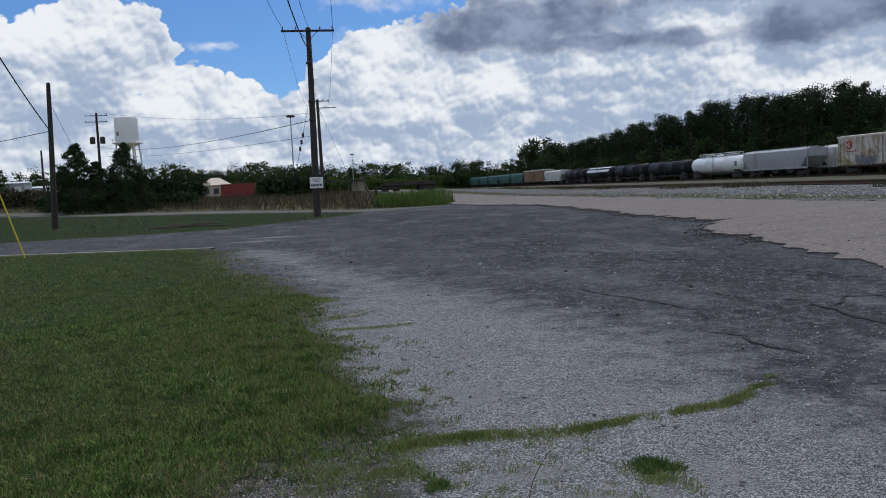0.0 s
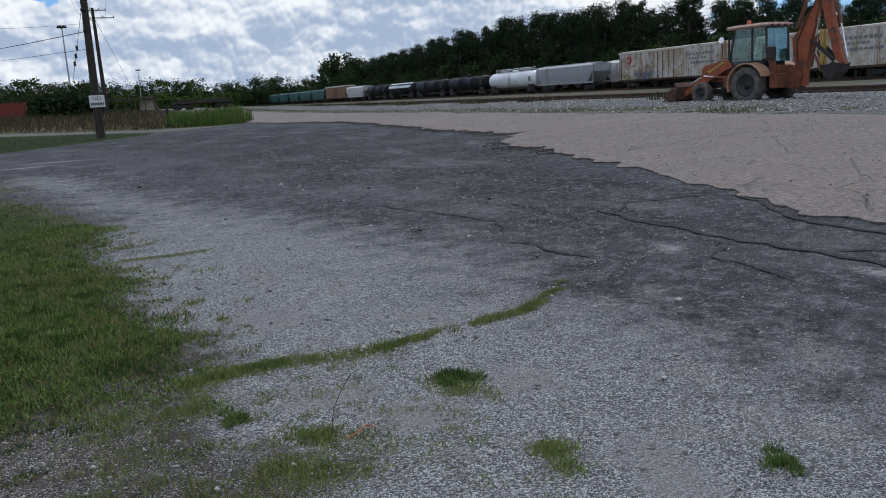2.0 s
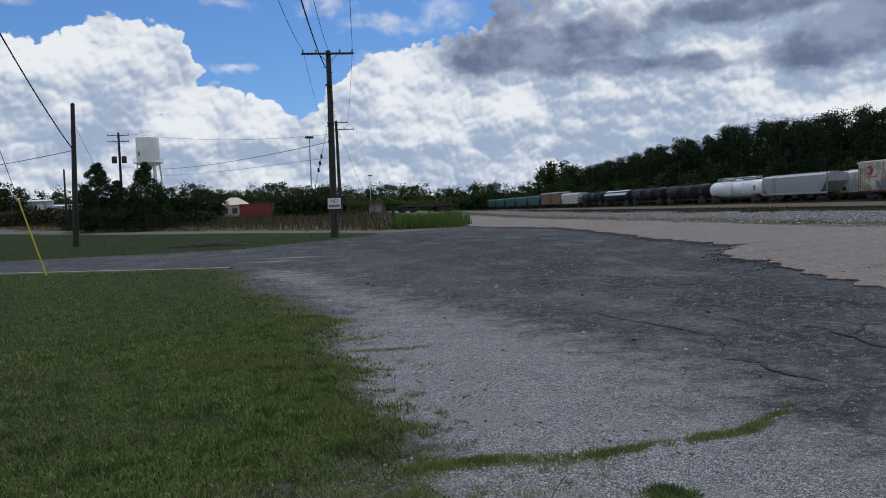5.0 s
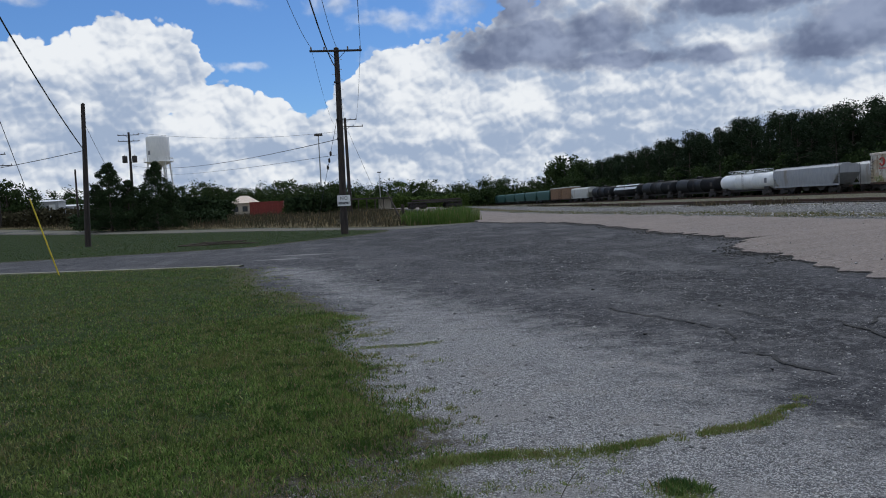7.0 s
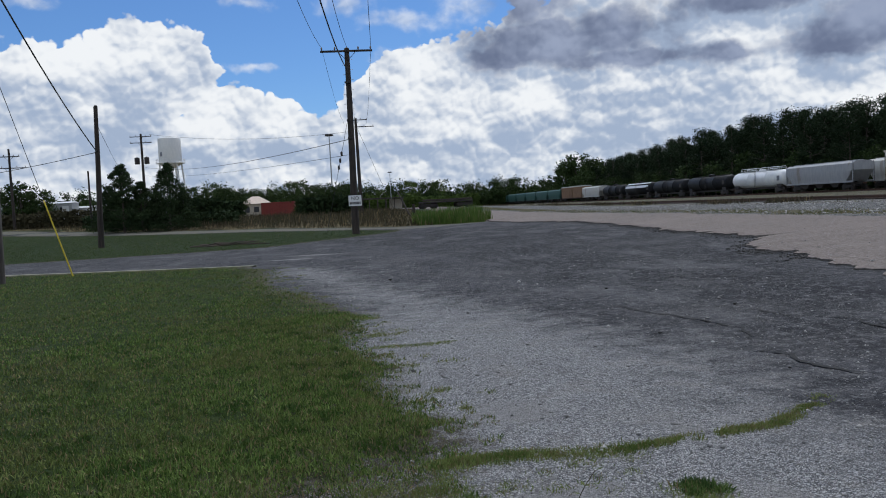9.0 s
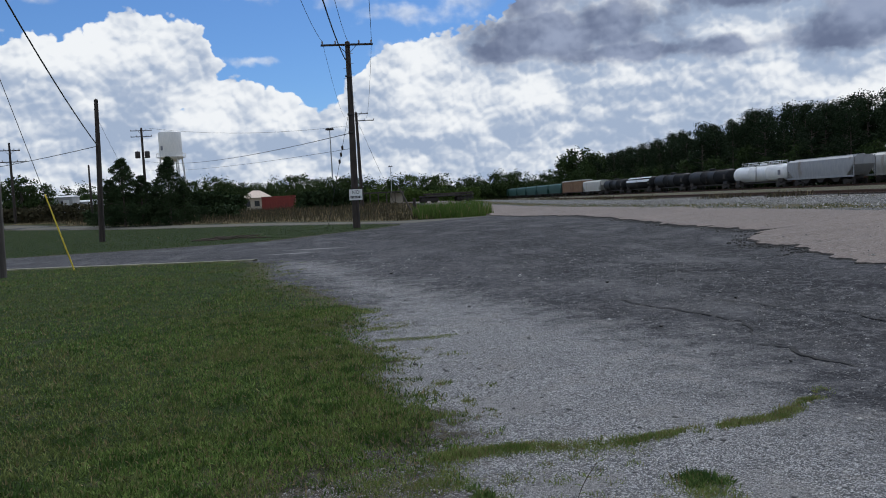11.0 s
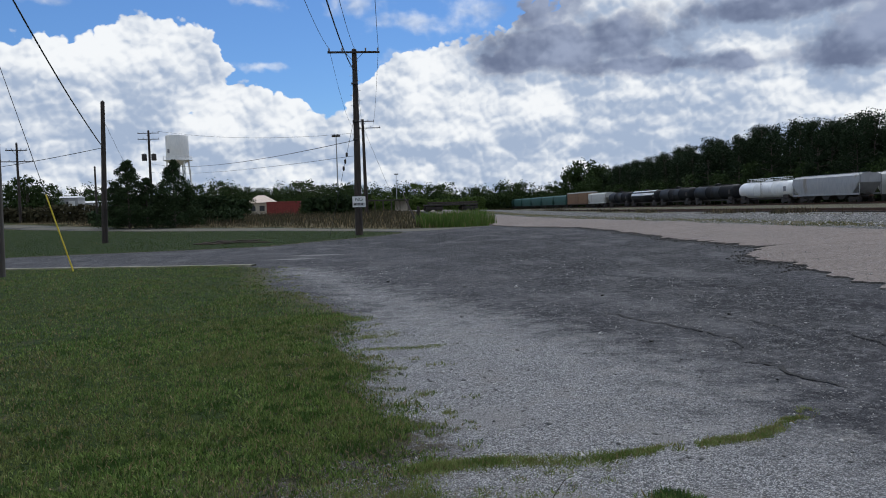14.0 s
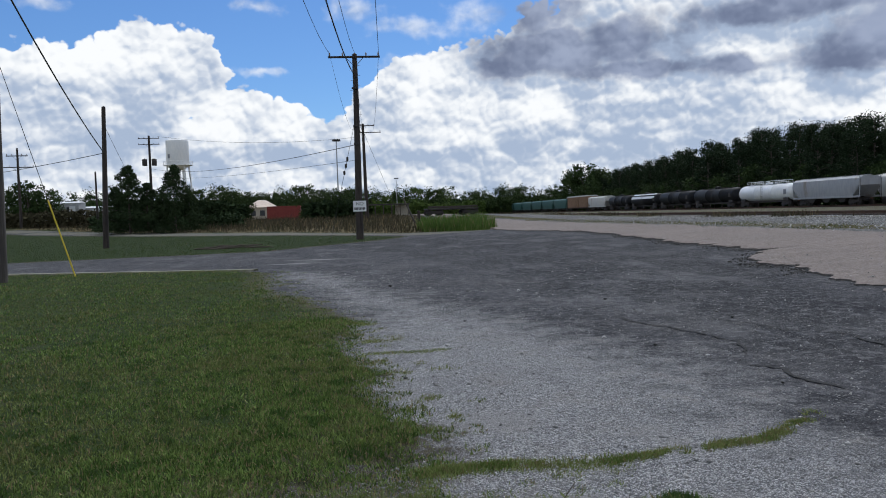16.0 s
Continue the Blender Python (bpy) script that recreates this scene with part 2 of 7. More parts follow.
def part(name, geo, material, parent=None, label=""):
    """Links a Geo or a mesh as one object under a thing or a part."""
    me = geo.mesh(name) if isinstance(geo, Geo) else geo
    if material and not me.materials:
        me.materials.append(material)
    ob = new(name, me)
    ob.parent = parent
    if label:
        tagged(ob, label)
    return ob


def thing(name, label, category, m=None, group="", kind=""):
    """An empty at a thing's base, that carries its parts."""
    ob = new(name)
    ob.empty_display_size = 0.3
    if m:
        ob.matrix_world = m
    return tagged(ob, label, category, group, kind)


def smoothstep(a, b, x):
    u = np.clip((np.asarray(x, float) - a) / (b - a), 0, 1)
    return u * u * (3 - 2 * u)


def ground_z(x, y):
    """Height of the terrain: a level yard that rises to the tracks and towards the left distance."""
    z = np.interp(x, [-1000, 3, 7, 14.5, 22, 32, 64, 1e4], [0, 0, 0.15, 0.48, 0.53, 0.42, 0.5, 0.5])
    return z + smoothstep(60, 150, y) * (1.0 + 1.6 * smoothstep(10, 60, -np.asarray(x, float))) * (1 - smoothstep(5, 45, x))


def gz(x, y):
    return float(ground_z(x, y))


def gz_arr(px, py):
    return ground_z(px, py) + np.array([unevenness(a, b) for a, b in zip(px, py)])


def raw_mesh(name, verts, faces_quads=None, tris=None):
    """A mesh from numpy arrays, quickly."""
    me = bpy.data.meshes.new(name)
    idx = faces_quads if faces_quads is not None else tris
    k = idx.shape[1]
    me.vertices.add(len(verts))
    me.vertices.foreach_set("co", np.ascontiguousarray(verts, np.float32).ravel())
    me.loops.add(idx.size)
    me.loops.foreach_set("vertex_index", np.ascontiguousarray(idx, np.int32).ravel())
    me.polygons.add(len(idx))
    me.polygons.foreach_set("loop_start", np.arange(0, idx.size, k, dtype=np.int32))
    me.update(calc_edges=True)
    return me

# ---- materials ----
def rgba(c):
    return (c[0], c[1], c[2], 1.0)


class Nodes:
    """A small wrapper for building node materials."""

    def __init__(self, name):
        self.mat = bpy.data.materials.new(name)
        self.mat.use_nodes = True
        self.t = self.mat.node_tree
        self.bsdf = self.t.nodes["Principled BSDF"]

    def node(self, kind, **inputs):
        n = self.t.nodes.new(kind)
        for key, val in inputs.items():
            self.put(n.inputs[key.replace("_", " ")], val)
        return n

    def put(self, socket, val):
        if isinstance(val, bpy.types.NodeSocket):
            self.t.links.new(val, socket)
        else:
            socket.default_value = val

    def coords(self, which="Object"):
        return self.t.nodes.new("ShaderNodeTexCoord").outputs[which]

    def noise(self, vec, scale, detail=4.0, rough=0.6, stretch=None):
        if stretch:
            mp = self.node("ShaderNodeMapping", Vector=vec, Scale=stretch)
            vec = mp.outputs[0]
        n = self.node("ShaderNodeTexNoise", Vector=vec, Scale=scale, Detail=detail, Roughness=rough)
        return n.outputs[0]

    def voronoi(self, vec, scale, out="Distance", feature="F1"):
        n = self.node("ShaderNodeTexVoronoi", Vector=vec, Scale=scale)
        n.feature = feature
        return n.outputs[out]

    def math(self, op, a, b=0.0, c=0.0, clamp=False):
        n = self.t.nodes.new("ShaderNodeMath")
        n.operation, n.use_clamp = op, clamp
        for i, v in enumerate((a, b, c)):
            self.put(n.inputs[i], v)
        return n.outputs[0]

    def ramp(self, val, lo, hi, a=0.0, b=1.0):
        n = self.t.nodes.new("ShaderNodeMapRange")
        n.interpolation_type = "SMOOTHSTEP"
        for i, v in enumerate((val, lo, hi, a, b)):
            self.put(n.inputs[i], v)
        return n.outputs[0]

    def mix(self, fac, a, b, blend="MIX"):
        n = self.t.nodes.new("ShaderNodeMix")
        n.data_type, n.blend_type = "RGBA", blend
        for i, v in ((0, fac), (6, a), (7, b)):
            self.put(n.inputs[i], rgba(v) if isinstance(v, tuple) and len(v) == 3 else v)
        return n.outputs[2]

    def attr(self, name):
        n = self.t.nodes.new("ShaderNodeAttribute")
        n.attribute_name = name
        return n.outputs["Fac"]

    def bump(self, height, strength=0.3, dist=0.01):
        n = self.node("ShaderNodeBump", Strength=strength, Distance=dist, Height=height)
        self.t.links.new(n.outputs[0], self.bsdf.inputs["Normal"])

    def finish(self, color, rough=0.8, metal=0.0, spec=0.5):
        self.put(self.bsdf.inputs["Base Color"], rgba(color) if isinstance(color, tuple) else color)
        self.put(self.bsdf.inputs["Roughness"], rough)
        self.put(self.bsdf.inputs["Metallic"], metal)
        self.put(self.bsdf.inputs["Specular IOR Level"], spec)
        return self.mat


def surface(name, c1, c2, scale=6.0, rough=0.75, metal=0.0, bump=0.25, stain=None, stain_scale=0.8, stain_lo=0.55, stretch=None, vary=0.0):
    """A two-scale surface: fine mottling between two tones, larger stains over it."""
    m = Nodes(name)
    co = m.coords()
    fine = m.noise(co, scale, 6, 0.65, stretch)
    col = m.mix(m.ramp(fine, 0.3, 0.7), c1, c2)
    if stain:
        big = m.noise(co, stain_scale, 5, 0.7, stretch)
        col = m.mix(m.ramp(big, stain_lo, stain_lo + 0.15), col, stain)
    if vary:
        info = m.t.nodes.new("ShaderNodeObjectInfo")
        hsv = m.node("ShaderNodeHueSaturation", Color=col)
        m.put(hsv.inputs["Value"], m.math("MULTIPLY_ADD", info.outputs["Random"], vary, 1 - vary / 2))
        col = hsv.outputs[0]
    m.bump(m.noise(co, scale * 6, 3, 0.6), bump, 0.01)
    return m.finish(col, rough, metal)


def ground_material():
    m = Nodes("yard_ground")
    co = m.coords()
    n_big, n_mid, n_fine = m.noise(co, 0.35, 5, 0.65), m.noise(co, 2.2, 5, 0.65), m.noise(co, 18, 5, 0.7)
    grit = m.noise(co, 70, 3, 0.8)
    stones = m.voronoi(co, 120)
    chips = m.voronoi(co, 120, "Color")
    # old tar and stone asphalt
    tar = m.mix(m.ramp(n_mid, 0.35, 0.7), (0.032, 0.033, 0.037), (0.066, 0.066, 0.072))
    # darker inside the band, and everywhere with growing y
    band = m.ramp(m.math("ADD", m.attr("tar_dark"), m.math("MULTIPLY_ADD", n_mid, 2.4, -1.2)), -0.3, 0.9)
    tar = m.mix(m.math("MULTIPLY", band, 0.8), tar, (0.020, 0.021, 0.024))
    streak = m.noise(co, 1.1, 5, 0.7, (3.0, 0.5, 1.0))
    tar = m.mix(m.math("MULTIPLY", m.ramp(streak, 0.52, 0.72), 0.5), tar, (0.11, 0.11, 0.115))
    bits = m.node("ShaderNodeTexVoronoi", Vector=co, Scale=26.0)
    bsep = m.node("ShaderNodeSeparateColor", Color=bits.outputs["Color"])
    bit = m.math("MULTIPLY", m.ramp(bits.outputs["Distance"], 0.22, 0.34, 1.0, 0.0), m.ramp(bsep.outputs[0], 0.55, 0.75))
    tar = m.mix(m.math("MULTIPLY", bit, 0.8), tar, m.mix(bsep.outputs[1], (0.12, 0.12, 0.12), (0.40, 0.39, 0.37)))
    tar = m.mix(m.ramp(grit, 0.5, 0.75), tar, (0.16, 0.16, 0.165))
    pitted = m.noise(co, 7.0, 8, 0.85)
    wash = m.noise(co, 0.55, 4, 0.6, (1.6, 0.7, 1.0))
    tar = m.mix(m.math("MULTIPLY", m.ramp(wash, 0.52, 0.68), 0.5), tar, (0.15, 0.15, 0.155))
    tar = m.mix(m.math("MULTIPLY", m.ramp(wash, 0.32, 0.48, 1.0, 0.0), 0.55), tar, (0.022, 0.022, 0.026))
    tar = m.mix(m.math("MULTIPLY", m.ramp(pitted, 0.5, 0.62), 0.6), tar, (0.21, 0.21, 0.215))
    tar = m.mix(m.math("MULTIPLY", m.ramp(pitted, 0.34, 0.46, 1.0, 0.0), 0.75), tar, (0.016, 0.016, 0.018))
    dust = m.math("MULTIPLY", m.ramp(n_big, 0.45, 0.75), m.ramp(n_fine, 0.35, 0.65))
    tar = m.mix(m.math("MULTIPLY", dust, 0.6), tar, (0.16, 0.157, 0.155))
    # loose limestone gravel
    sep = m.node("ShaderNodeSeparateColor", Color=chips)
    coarse = m.node("ShaderNodeTexVoronoi", Vector=co, Scale=48.0)
    csep = m.node("ShaderNodeSeparateColor", Color=coarse.outputs["Color"])
    gravel = m.mix(m.ramp(sep.outputs[0], 0.15, 0.9), (0.15, 0.155, 0.166), (0.70, 0.70, 0.70))
    big_chip = m.math("MULTIPLY", m.ramp(coarse.outputs["Distance"], 0.3, 0.42, 1.0, 0.0), m.ramp(csep.outputs[0], 0.5, 0.6))
    gravel = m.mix(m.math("MULTIPLY", big_chip, 0.85), gravel, m.mix(csep.outputs[1], (0.11, 0.112, 0.12), (0.74, 0.74, 0.74)))
    gravel = m.mix(m.ramp(stones, 0.45, 0.8), gravel, (0.15, 0.147, 0.14))
    gravel = m.mix(m.math("MULTIPLY", m.ramp(n_mid, 0.5, 0.7), 0.45), gravel, (0.31, 0.287, 0.26))
    gravel = m.mix(m.math("MULTIPLY", m.ramp(n_fine, 0.34, 0.46, 1.0, 0.0), 0.45), gravel, (0.085, 0.083, 0.08))
    g = m.math("ADD", m.attr("gravel"), m.math("MULTIPLY_ADD", n_mid, 1.5, -0.75))
    g = m.math("ADD", g, m.math("MULTIPLY_ADD", n_big, 0.8, -0.4))
    g = m.ramp(m.math("ADD", g, m.math("MULTIPLY_ADD", n_fine, 0.9, -0.45)), 0.0, 1.05)
    col = m.mix(g, tar, gravel)
    col = m.mix(m.ramp(m.math("ADD", m.attr("dust"), m.math("MULTIPLY_ADD", n_fine, 1.6, -0.95)), 0.0, 0.7, 0.0, 0.7), col, m.mix(m.ramp(grit, 0.35, 0.65), (0.24, 0.235, 0.23), (0.42, 0.41, 0.40)))
    dirt = m.mix(m.ramp(n_fine, 0.35, 0.65), (0.040, 0.034, 0.028), (0.115, 0.098, 0.080))
    dirt = m.mix(m.math("MULTIPLY", m.ramp(sep.outputs[2], 0.72, 0.8), m.ramp(stones, 0.4, 0.55, 1.0, 0.0)), dirt, (0.42, 0.41, 0.40))
    soil = m.math("ADD", m.attr("soil"), m.math("ADD", m.math("MULTIPLY_ADD", n_mid, 2.2, -1.1), m.math("MULTIPLY_ADD", n_fine, 1.4, -0.7)))
    col = m.mix(m.ramp(soil, -0.15, 0.55, 0.0, 0.85), col, dirt)
    # ballast along the tracks, weedy at its foot
    ball = m.mix(m.ramp(sep.outputs[1], 0.1, 0.9), (0.10, 0.102, 0.105), (0.27, 0.265, 0.25))
    ball = m.mix(m.ramp(stones, 0.4, 0.75), ball, (0.07, 0.07, 0.068))
    weed = m.ramp(m.math("ADD", m.attr("weedy"), m.math("MULTIPLY_ADD", n_mid, 0.9, -0.45)), 0.4, 0.7)
    ball = m.mix(weed, ball, m.mix(m.ramp(n_fine, 0.35, 0.65), (0.06, 0.07, 0.028), (0.125, 0.10, 0.066)))
    edge = m.math("MULTIPLY_ADD", n_mid, 1.6, -0.8)
    col = m.mix(m.ramp(m.math("ADD", m.attr("ballast"), edge), -0.3, 0.3), col, ball)
    # pale farm track
    col = m.mix(m.ramp(m.math("ADD", m.attr("track"), edge), -0.4, 0.4), col, (0.15, 0.145, 0.12))
    # soil and turf
    turf = m.mix(m.ramp(n_fine, 0.3, 0.7), (0.016, 0.030, 0.008), (0.038, 0.054, 0.017))
    turf = m.mix(m.math("MULTIPLY", m.ramp(n_mid, 0.56, 0.68), 0.35), turf, m.mix(m.ramp(n_fine, 0.35, 0.65), (0.06, 0.05, 0.036), (0.125, 0.105, 0.075)))
    turf = m.mix(m.ramp(m.attr("meadow"), 0.0, 1.0), turf, m.mix(m.ramp(n_fine, 0.3, 0.7), (0.09, 0.075, 0.035), (0.17, 0.14, 0.08)))
    le = m.math("ADD", m.attr("lawn"), m.math("MULTIPLY_ADD", n_mid, 1.2, -0.6))
    le = m.math("ADD", le, m.math("MULTIPLY_ADD", n_fine, 0.8, -0.4))
    lawn = m.ramp(le, -0.12, 0.22)
    thatch = m.mix(m.ramp(n_fine, 0.35, 0.65), (0.075, 0.062, 0.045), (0.15, 0.125, 0.09))
    bare = m.ramp(m.math("ADD", m.attr("lawn"), m.math("MULTIPLY_ADD", n_mid, 3.0, -1.5)), 0.1, 0.8, 0.6, 0.0)
    turf = m.mix(bare, turf, thatch)
    col = m.mix(lawn, col, turf)
    h = m.math("ADD", m.math("MULTIPLY", grit, 0.4), m.math("MULTIPLY", m.math("SUBTRACT", 1.0, stones), g))
    m.bump(m.math("ADD", h, m.math("ADD", m.math("MULTIPLY", n_fine, 0.8), m.math("MAXIMUM", bit, big_chip))), 1.0, 0.02)
    return m.finish(col, 0.95, 0.0, 0.08)


M_GROUND = ground_material()


def pale_material():
    m = Nodes("pale_asphalt")
    co = m.coords()
    big, mid, fine = m.noise(co, 0.25, 5, 0.65), m.noise(co, 1.6, 5, 0.65), m.noise(co, 60, 4, 0.75)
    col = m.mix(m.ramp(fine, 0.3, 0.7), (0.085, 0.074, 0.068), (0.25, 0.213, 0.192))
    col = m.mix(m.math("MULTIPLY", m.ramp(big, 0.45, 0.7), 0.5), col, (0.215, 0.18, 0.16))
    col = m.mix(m.math("MULTIPLY", m.ramp(mid, 0.5, 0.75), 0.4), col, (0.19, 0.175, 0.165))
    warped = m.mix(0.25, co, m.node("ShaderNodeTexNoise", Vector=co, Scale=0.9, Detail=4.0).outputs[1])
    web = m.voronoi(warped, 0.55, "Distance", "DISTANCE_TO_EDGE")
    crack = m.math("MULTIPLY", m.ramp(web, 0.002, 0.008, 1.0, 0.0), m.ramp(mid, 0.40, 0.55))
    col = m.mix(m.math("MULTIPLY", crack, 0.6), col, (0.05, 0.047, 0.043))
    speck = m.noise(co, 14.0, 8, 0.9)
    col = m.mix(m.math("MULTIPLY", m.ramp(speck, 0.5, 0.6), 0.6), col, (0.36, 0.32, 0.29))
    col = m.mix(m.math("MULTIPLY", m.ramp(speck, 0.36, 0.47, 1.0, 0.0), 0.7), col, (0.055, 0.05, 0.047))
    m.bump(m.math("SUBTRACT", fine, m.math("MULTIPLY", crack, 2.0)), 0.6, 0.012)
    return m.finish(col, 0.95, 0.0, 0.1)


M_PALE = pale_material()
M_POLE = surface("weathered_pole_wood", (0.022, 0.017, 0.015), (0.060, 0.047, 0.039), 5, 0.9, 0, 0.5, (0.014, 0.011, 0.01), 0.8, 0.5, (6, 6, 0.35))
M_POLE_GREY = surface("grey_pole_wood", (0.05, 0.044, 0.039), (0.12, 0.105, 0.093), 5, 0.9, 0, 0.5, (0.05, 0.043, 0.038), 0.8, 0.5, (6, 6, 0.35))
M_STEEL = surface("galvanised_steel", (0.30, 0.31, 0.32), (0.42, 0.43, 0.44), 12, 0.45, 0.8, 0.1)
M_DARK = surface("dark_iron", (0.03, 0.028, 0.027), (0.06, 0.05, 0.045), 8, 0.7, 0.3, 0.3)
M_CABLE = surface("black_cable", (0.02, 0.02, 0.02), (0.035, 0.035, 0.035), 20, 0.7)
M_GLASSY = surface("porcelain", (0.16, 0.12, 0.10), (0.24, 0.2, 0.18), 20, 0.3)
M_YELLOW = surface("yellow_plastic", (0.66, 0.50, 0.035), (0.74, 0.58, 0.06), 10, 0.5, 0, 0.1, (0.5, 0.38, 0.06), 1.2, 0.6)
M_SIGN = surface("sign_white", (0.66, 0.67, 0.68), (0.74, 0.74, 0.74), 10, 0.5, 0, 0.05, (0.55, 0.55, 0.53), 4, 0.6)
M_INK = surface("sign_ink", (0.03, 0.03, 0.035), (0.05, 0.05, 0.055), 10, 0.6)
M_WHITEPAINT = surface("tank_white_paint", (0.70, 0.71, 0.71), (0.78, 0.78, 0.77), 3, 0.5, 0, 0.08, (0.60, 0.58, 0.54), 0.35, 0.58, (1, 1, 0.3))
M_TEXTGREY = surface("faded_lettering", (0.16, 0.17, 0.20), (0.24, 0.25, 0.28), 8, 0.8)

# ---- ground ----
def poly_sd(px, py, poly):
    """Signed distance to a closed polygon, positive inside."""
    poly = np.asarray(poly, float)
    d = np.full(px.shape, 1e9)
    inside = np.zeros(px.shape, bool)
    for (ax, ay), (bx, by) in zip(poly, np.roll(poly, -1, 0)):
        ex, ey = bx - ax, by - ay
        t = np.clip(((px - ax) * ex + (py - ay) * ey) / (ex * ex + ey * ey + 1e-12), 0, 1)
        d = np.minimum(d, np.hypot(px - ax - t * ex, py - ay - t * ey))
        cross = (ay > py) != (by > py)
        xs = ax + (py - ay) / (by - ay + 1e-12) * ex
        inside ^= cross & (px < xs)
    return np.where(inside, d, -d)


LAWN_NEAR = [(-1.6, -12), (-1.25, 2), (-0.75, 3.4), (-0.5, 3.95), (-0.15, 4.3), (0.2, 4.5), (0.4, 4.65), (0.5, 5.05), (0.27, 5.4), (0.06, 6.3), (0.18, 7.1), (-0.03, 7.8), (-0.3, 8.9), (-0.06, 10.9),
             (-0.85, 13.6), (-1.73, 15.4), (-2.5, 21.4), (-4.4, 22.9), (-11.2, 25.0), (-60, 40), (-60, -12)]
LAWN_FAR = [(-60, 48), (-15, 33.6), (-9.5, 34.6), (-4.3, 35.8), (-1.6, 41), (1.4, 46.5), (3.2, 52), (-0.5, 60), (-9, 71), (-46, 99), (-90, 130), (-90, 60)]
MEADOW = [(5.0, 58), (8.7, 52), (9.4, 57), (8.0, 70), (9.6, 100), (10, 200), (40, 260), (40, 900), (-1500, 900), (-1500, 300), (-90, 136), (-45, 107), (-8, 78)]
TRACK = [(-90, 130), (-46, 100), (-9, 71.5), (1.5, 58), (4.2, 52.5), (8.7, 52), (5.0, 57.5), (-8, 77.5), (-45, 106.5), (-90, 136)]
GRAVEL = [(-0.6, -6), (3.2, -6), (2.75, 1.0), (2.62, 2.1), (2.68, 2.6), (2.75, 2.9), (2.85, 3.5), (2.75, 4.1), (2.62, 4.7), (2.55, 5.6), (2.6, 7.2), (2.4, 9.0), (1.95, 12.3), (0.95, 15.5), (-0.6, 21.5), (-2.4, 23), (-2.8, 21), (-1.6, 15), (-0.4, 11), (-0.4, 9)]

TARBAND = [(3.4, 6.6), (4.0, 5.6), (5.8, 6.5), (6.2, 9), (6.6, 13), (7.5, 20), (8, 30), (7, 42), (0, 50), (-1, 40), (2, 33), (4, 25), (4.3, 17), (4.0, 11), (3.4, 8)]
SOIL = [(-2.2, 1.5), (-2.0, 3.3), (-0.9, 4.2), (-0.2, 4.9), (0.1, 5.6), (0.55, 5.2), (0.75, 4.6), (0.45, 4.1), (0.4, 3.6), (0.75, 3.3), (0.95, 2.9), (0.7, 2.3), (0.4, 1.5)]
DUST = [(1.8, 4.85, 0.10, 0.28), (1.88, 4.55, 0.09, 0.14), (2.25, 4.75, 0.14, 0.12), (1.8, 3.55, 0.11, 0.26), (1.95, 3.35, 0.1, 0.12), (1.82, 2.62, 0.08, 0.2), (1.8, 2.36, 0.10, 0.2), (1.77, 2.1, 0.12, 0.2),
        (4.25, 5.38, 0.13, 0.16), (4.8, 3.75, 0.07, 0.3), (1.02, 3.72, 0.2, 0.1), (0.75, 3.75, 0.2, 0.12), (1.2, 3.3, 0.3, 0.2), (0.9, 5.3, 0.35, 0.35),
        (-1.5, 27.5, 1.2, 0.25), (-2.2, 25.5, 1.0, 0.2)]


def spaced(dense0, dense1, step, lo, hi, grow=1.09):
    xs = list(np.arange(dense0, dense1 + 1e-6, step))
    s = step
    while xs[-1] < hi:
        s = min(s * grow, 120)
        xs.append(xs[-1] + s)
    s = step
    while xs[0] > lo:
        s = min(s * grow, 120)
        xs.insert(0, xs[0] - s)
    return np.array(xs)


def unevenness(x, y):
    """Small swells of the yard, dying out with distance."""
    near = math.exp(-((x / 25) ** 2 + ((y - 8) / 30) ** 2)) if abs(x) < 120 and abs(y) < 150 else 0.0
    return (noise.noise((x * 0.55, y * 0.55, 0)) * 0.02 + noise.noise((x * 2.3, y * 2.3, 5)) * 0.009) * near if near > 1e-4 else 0.0


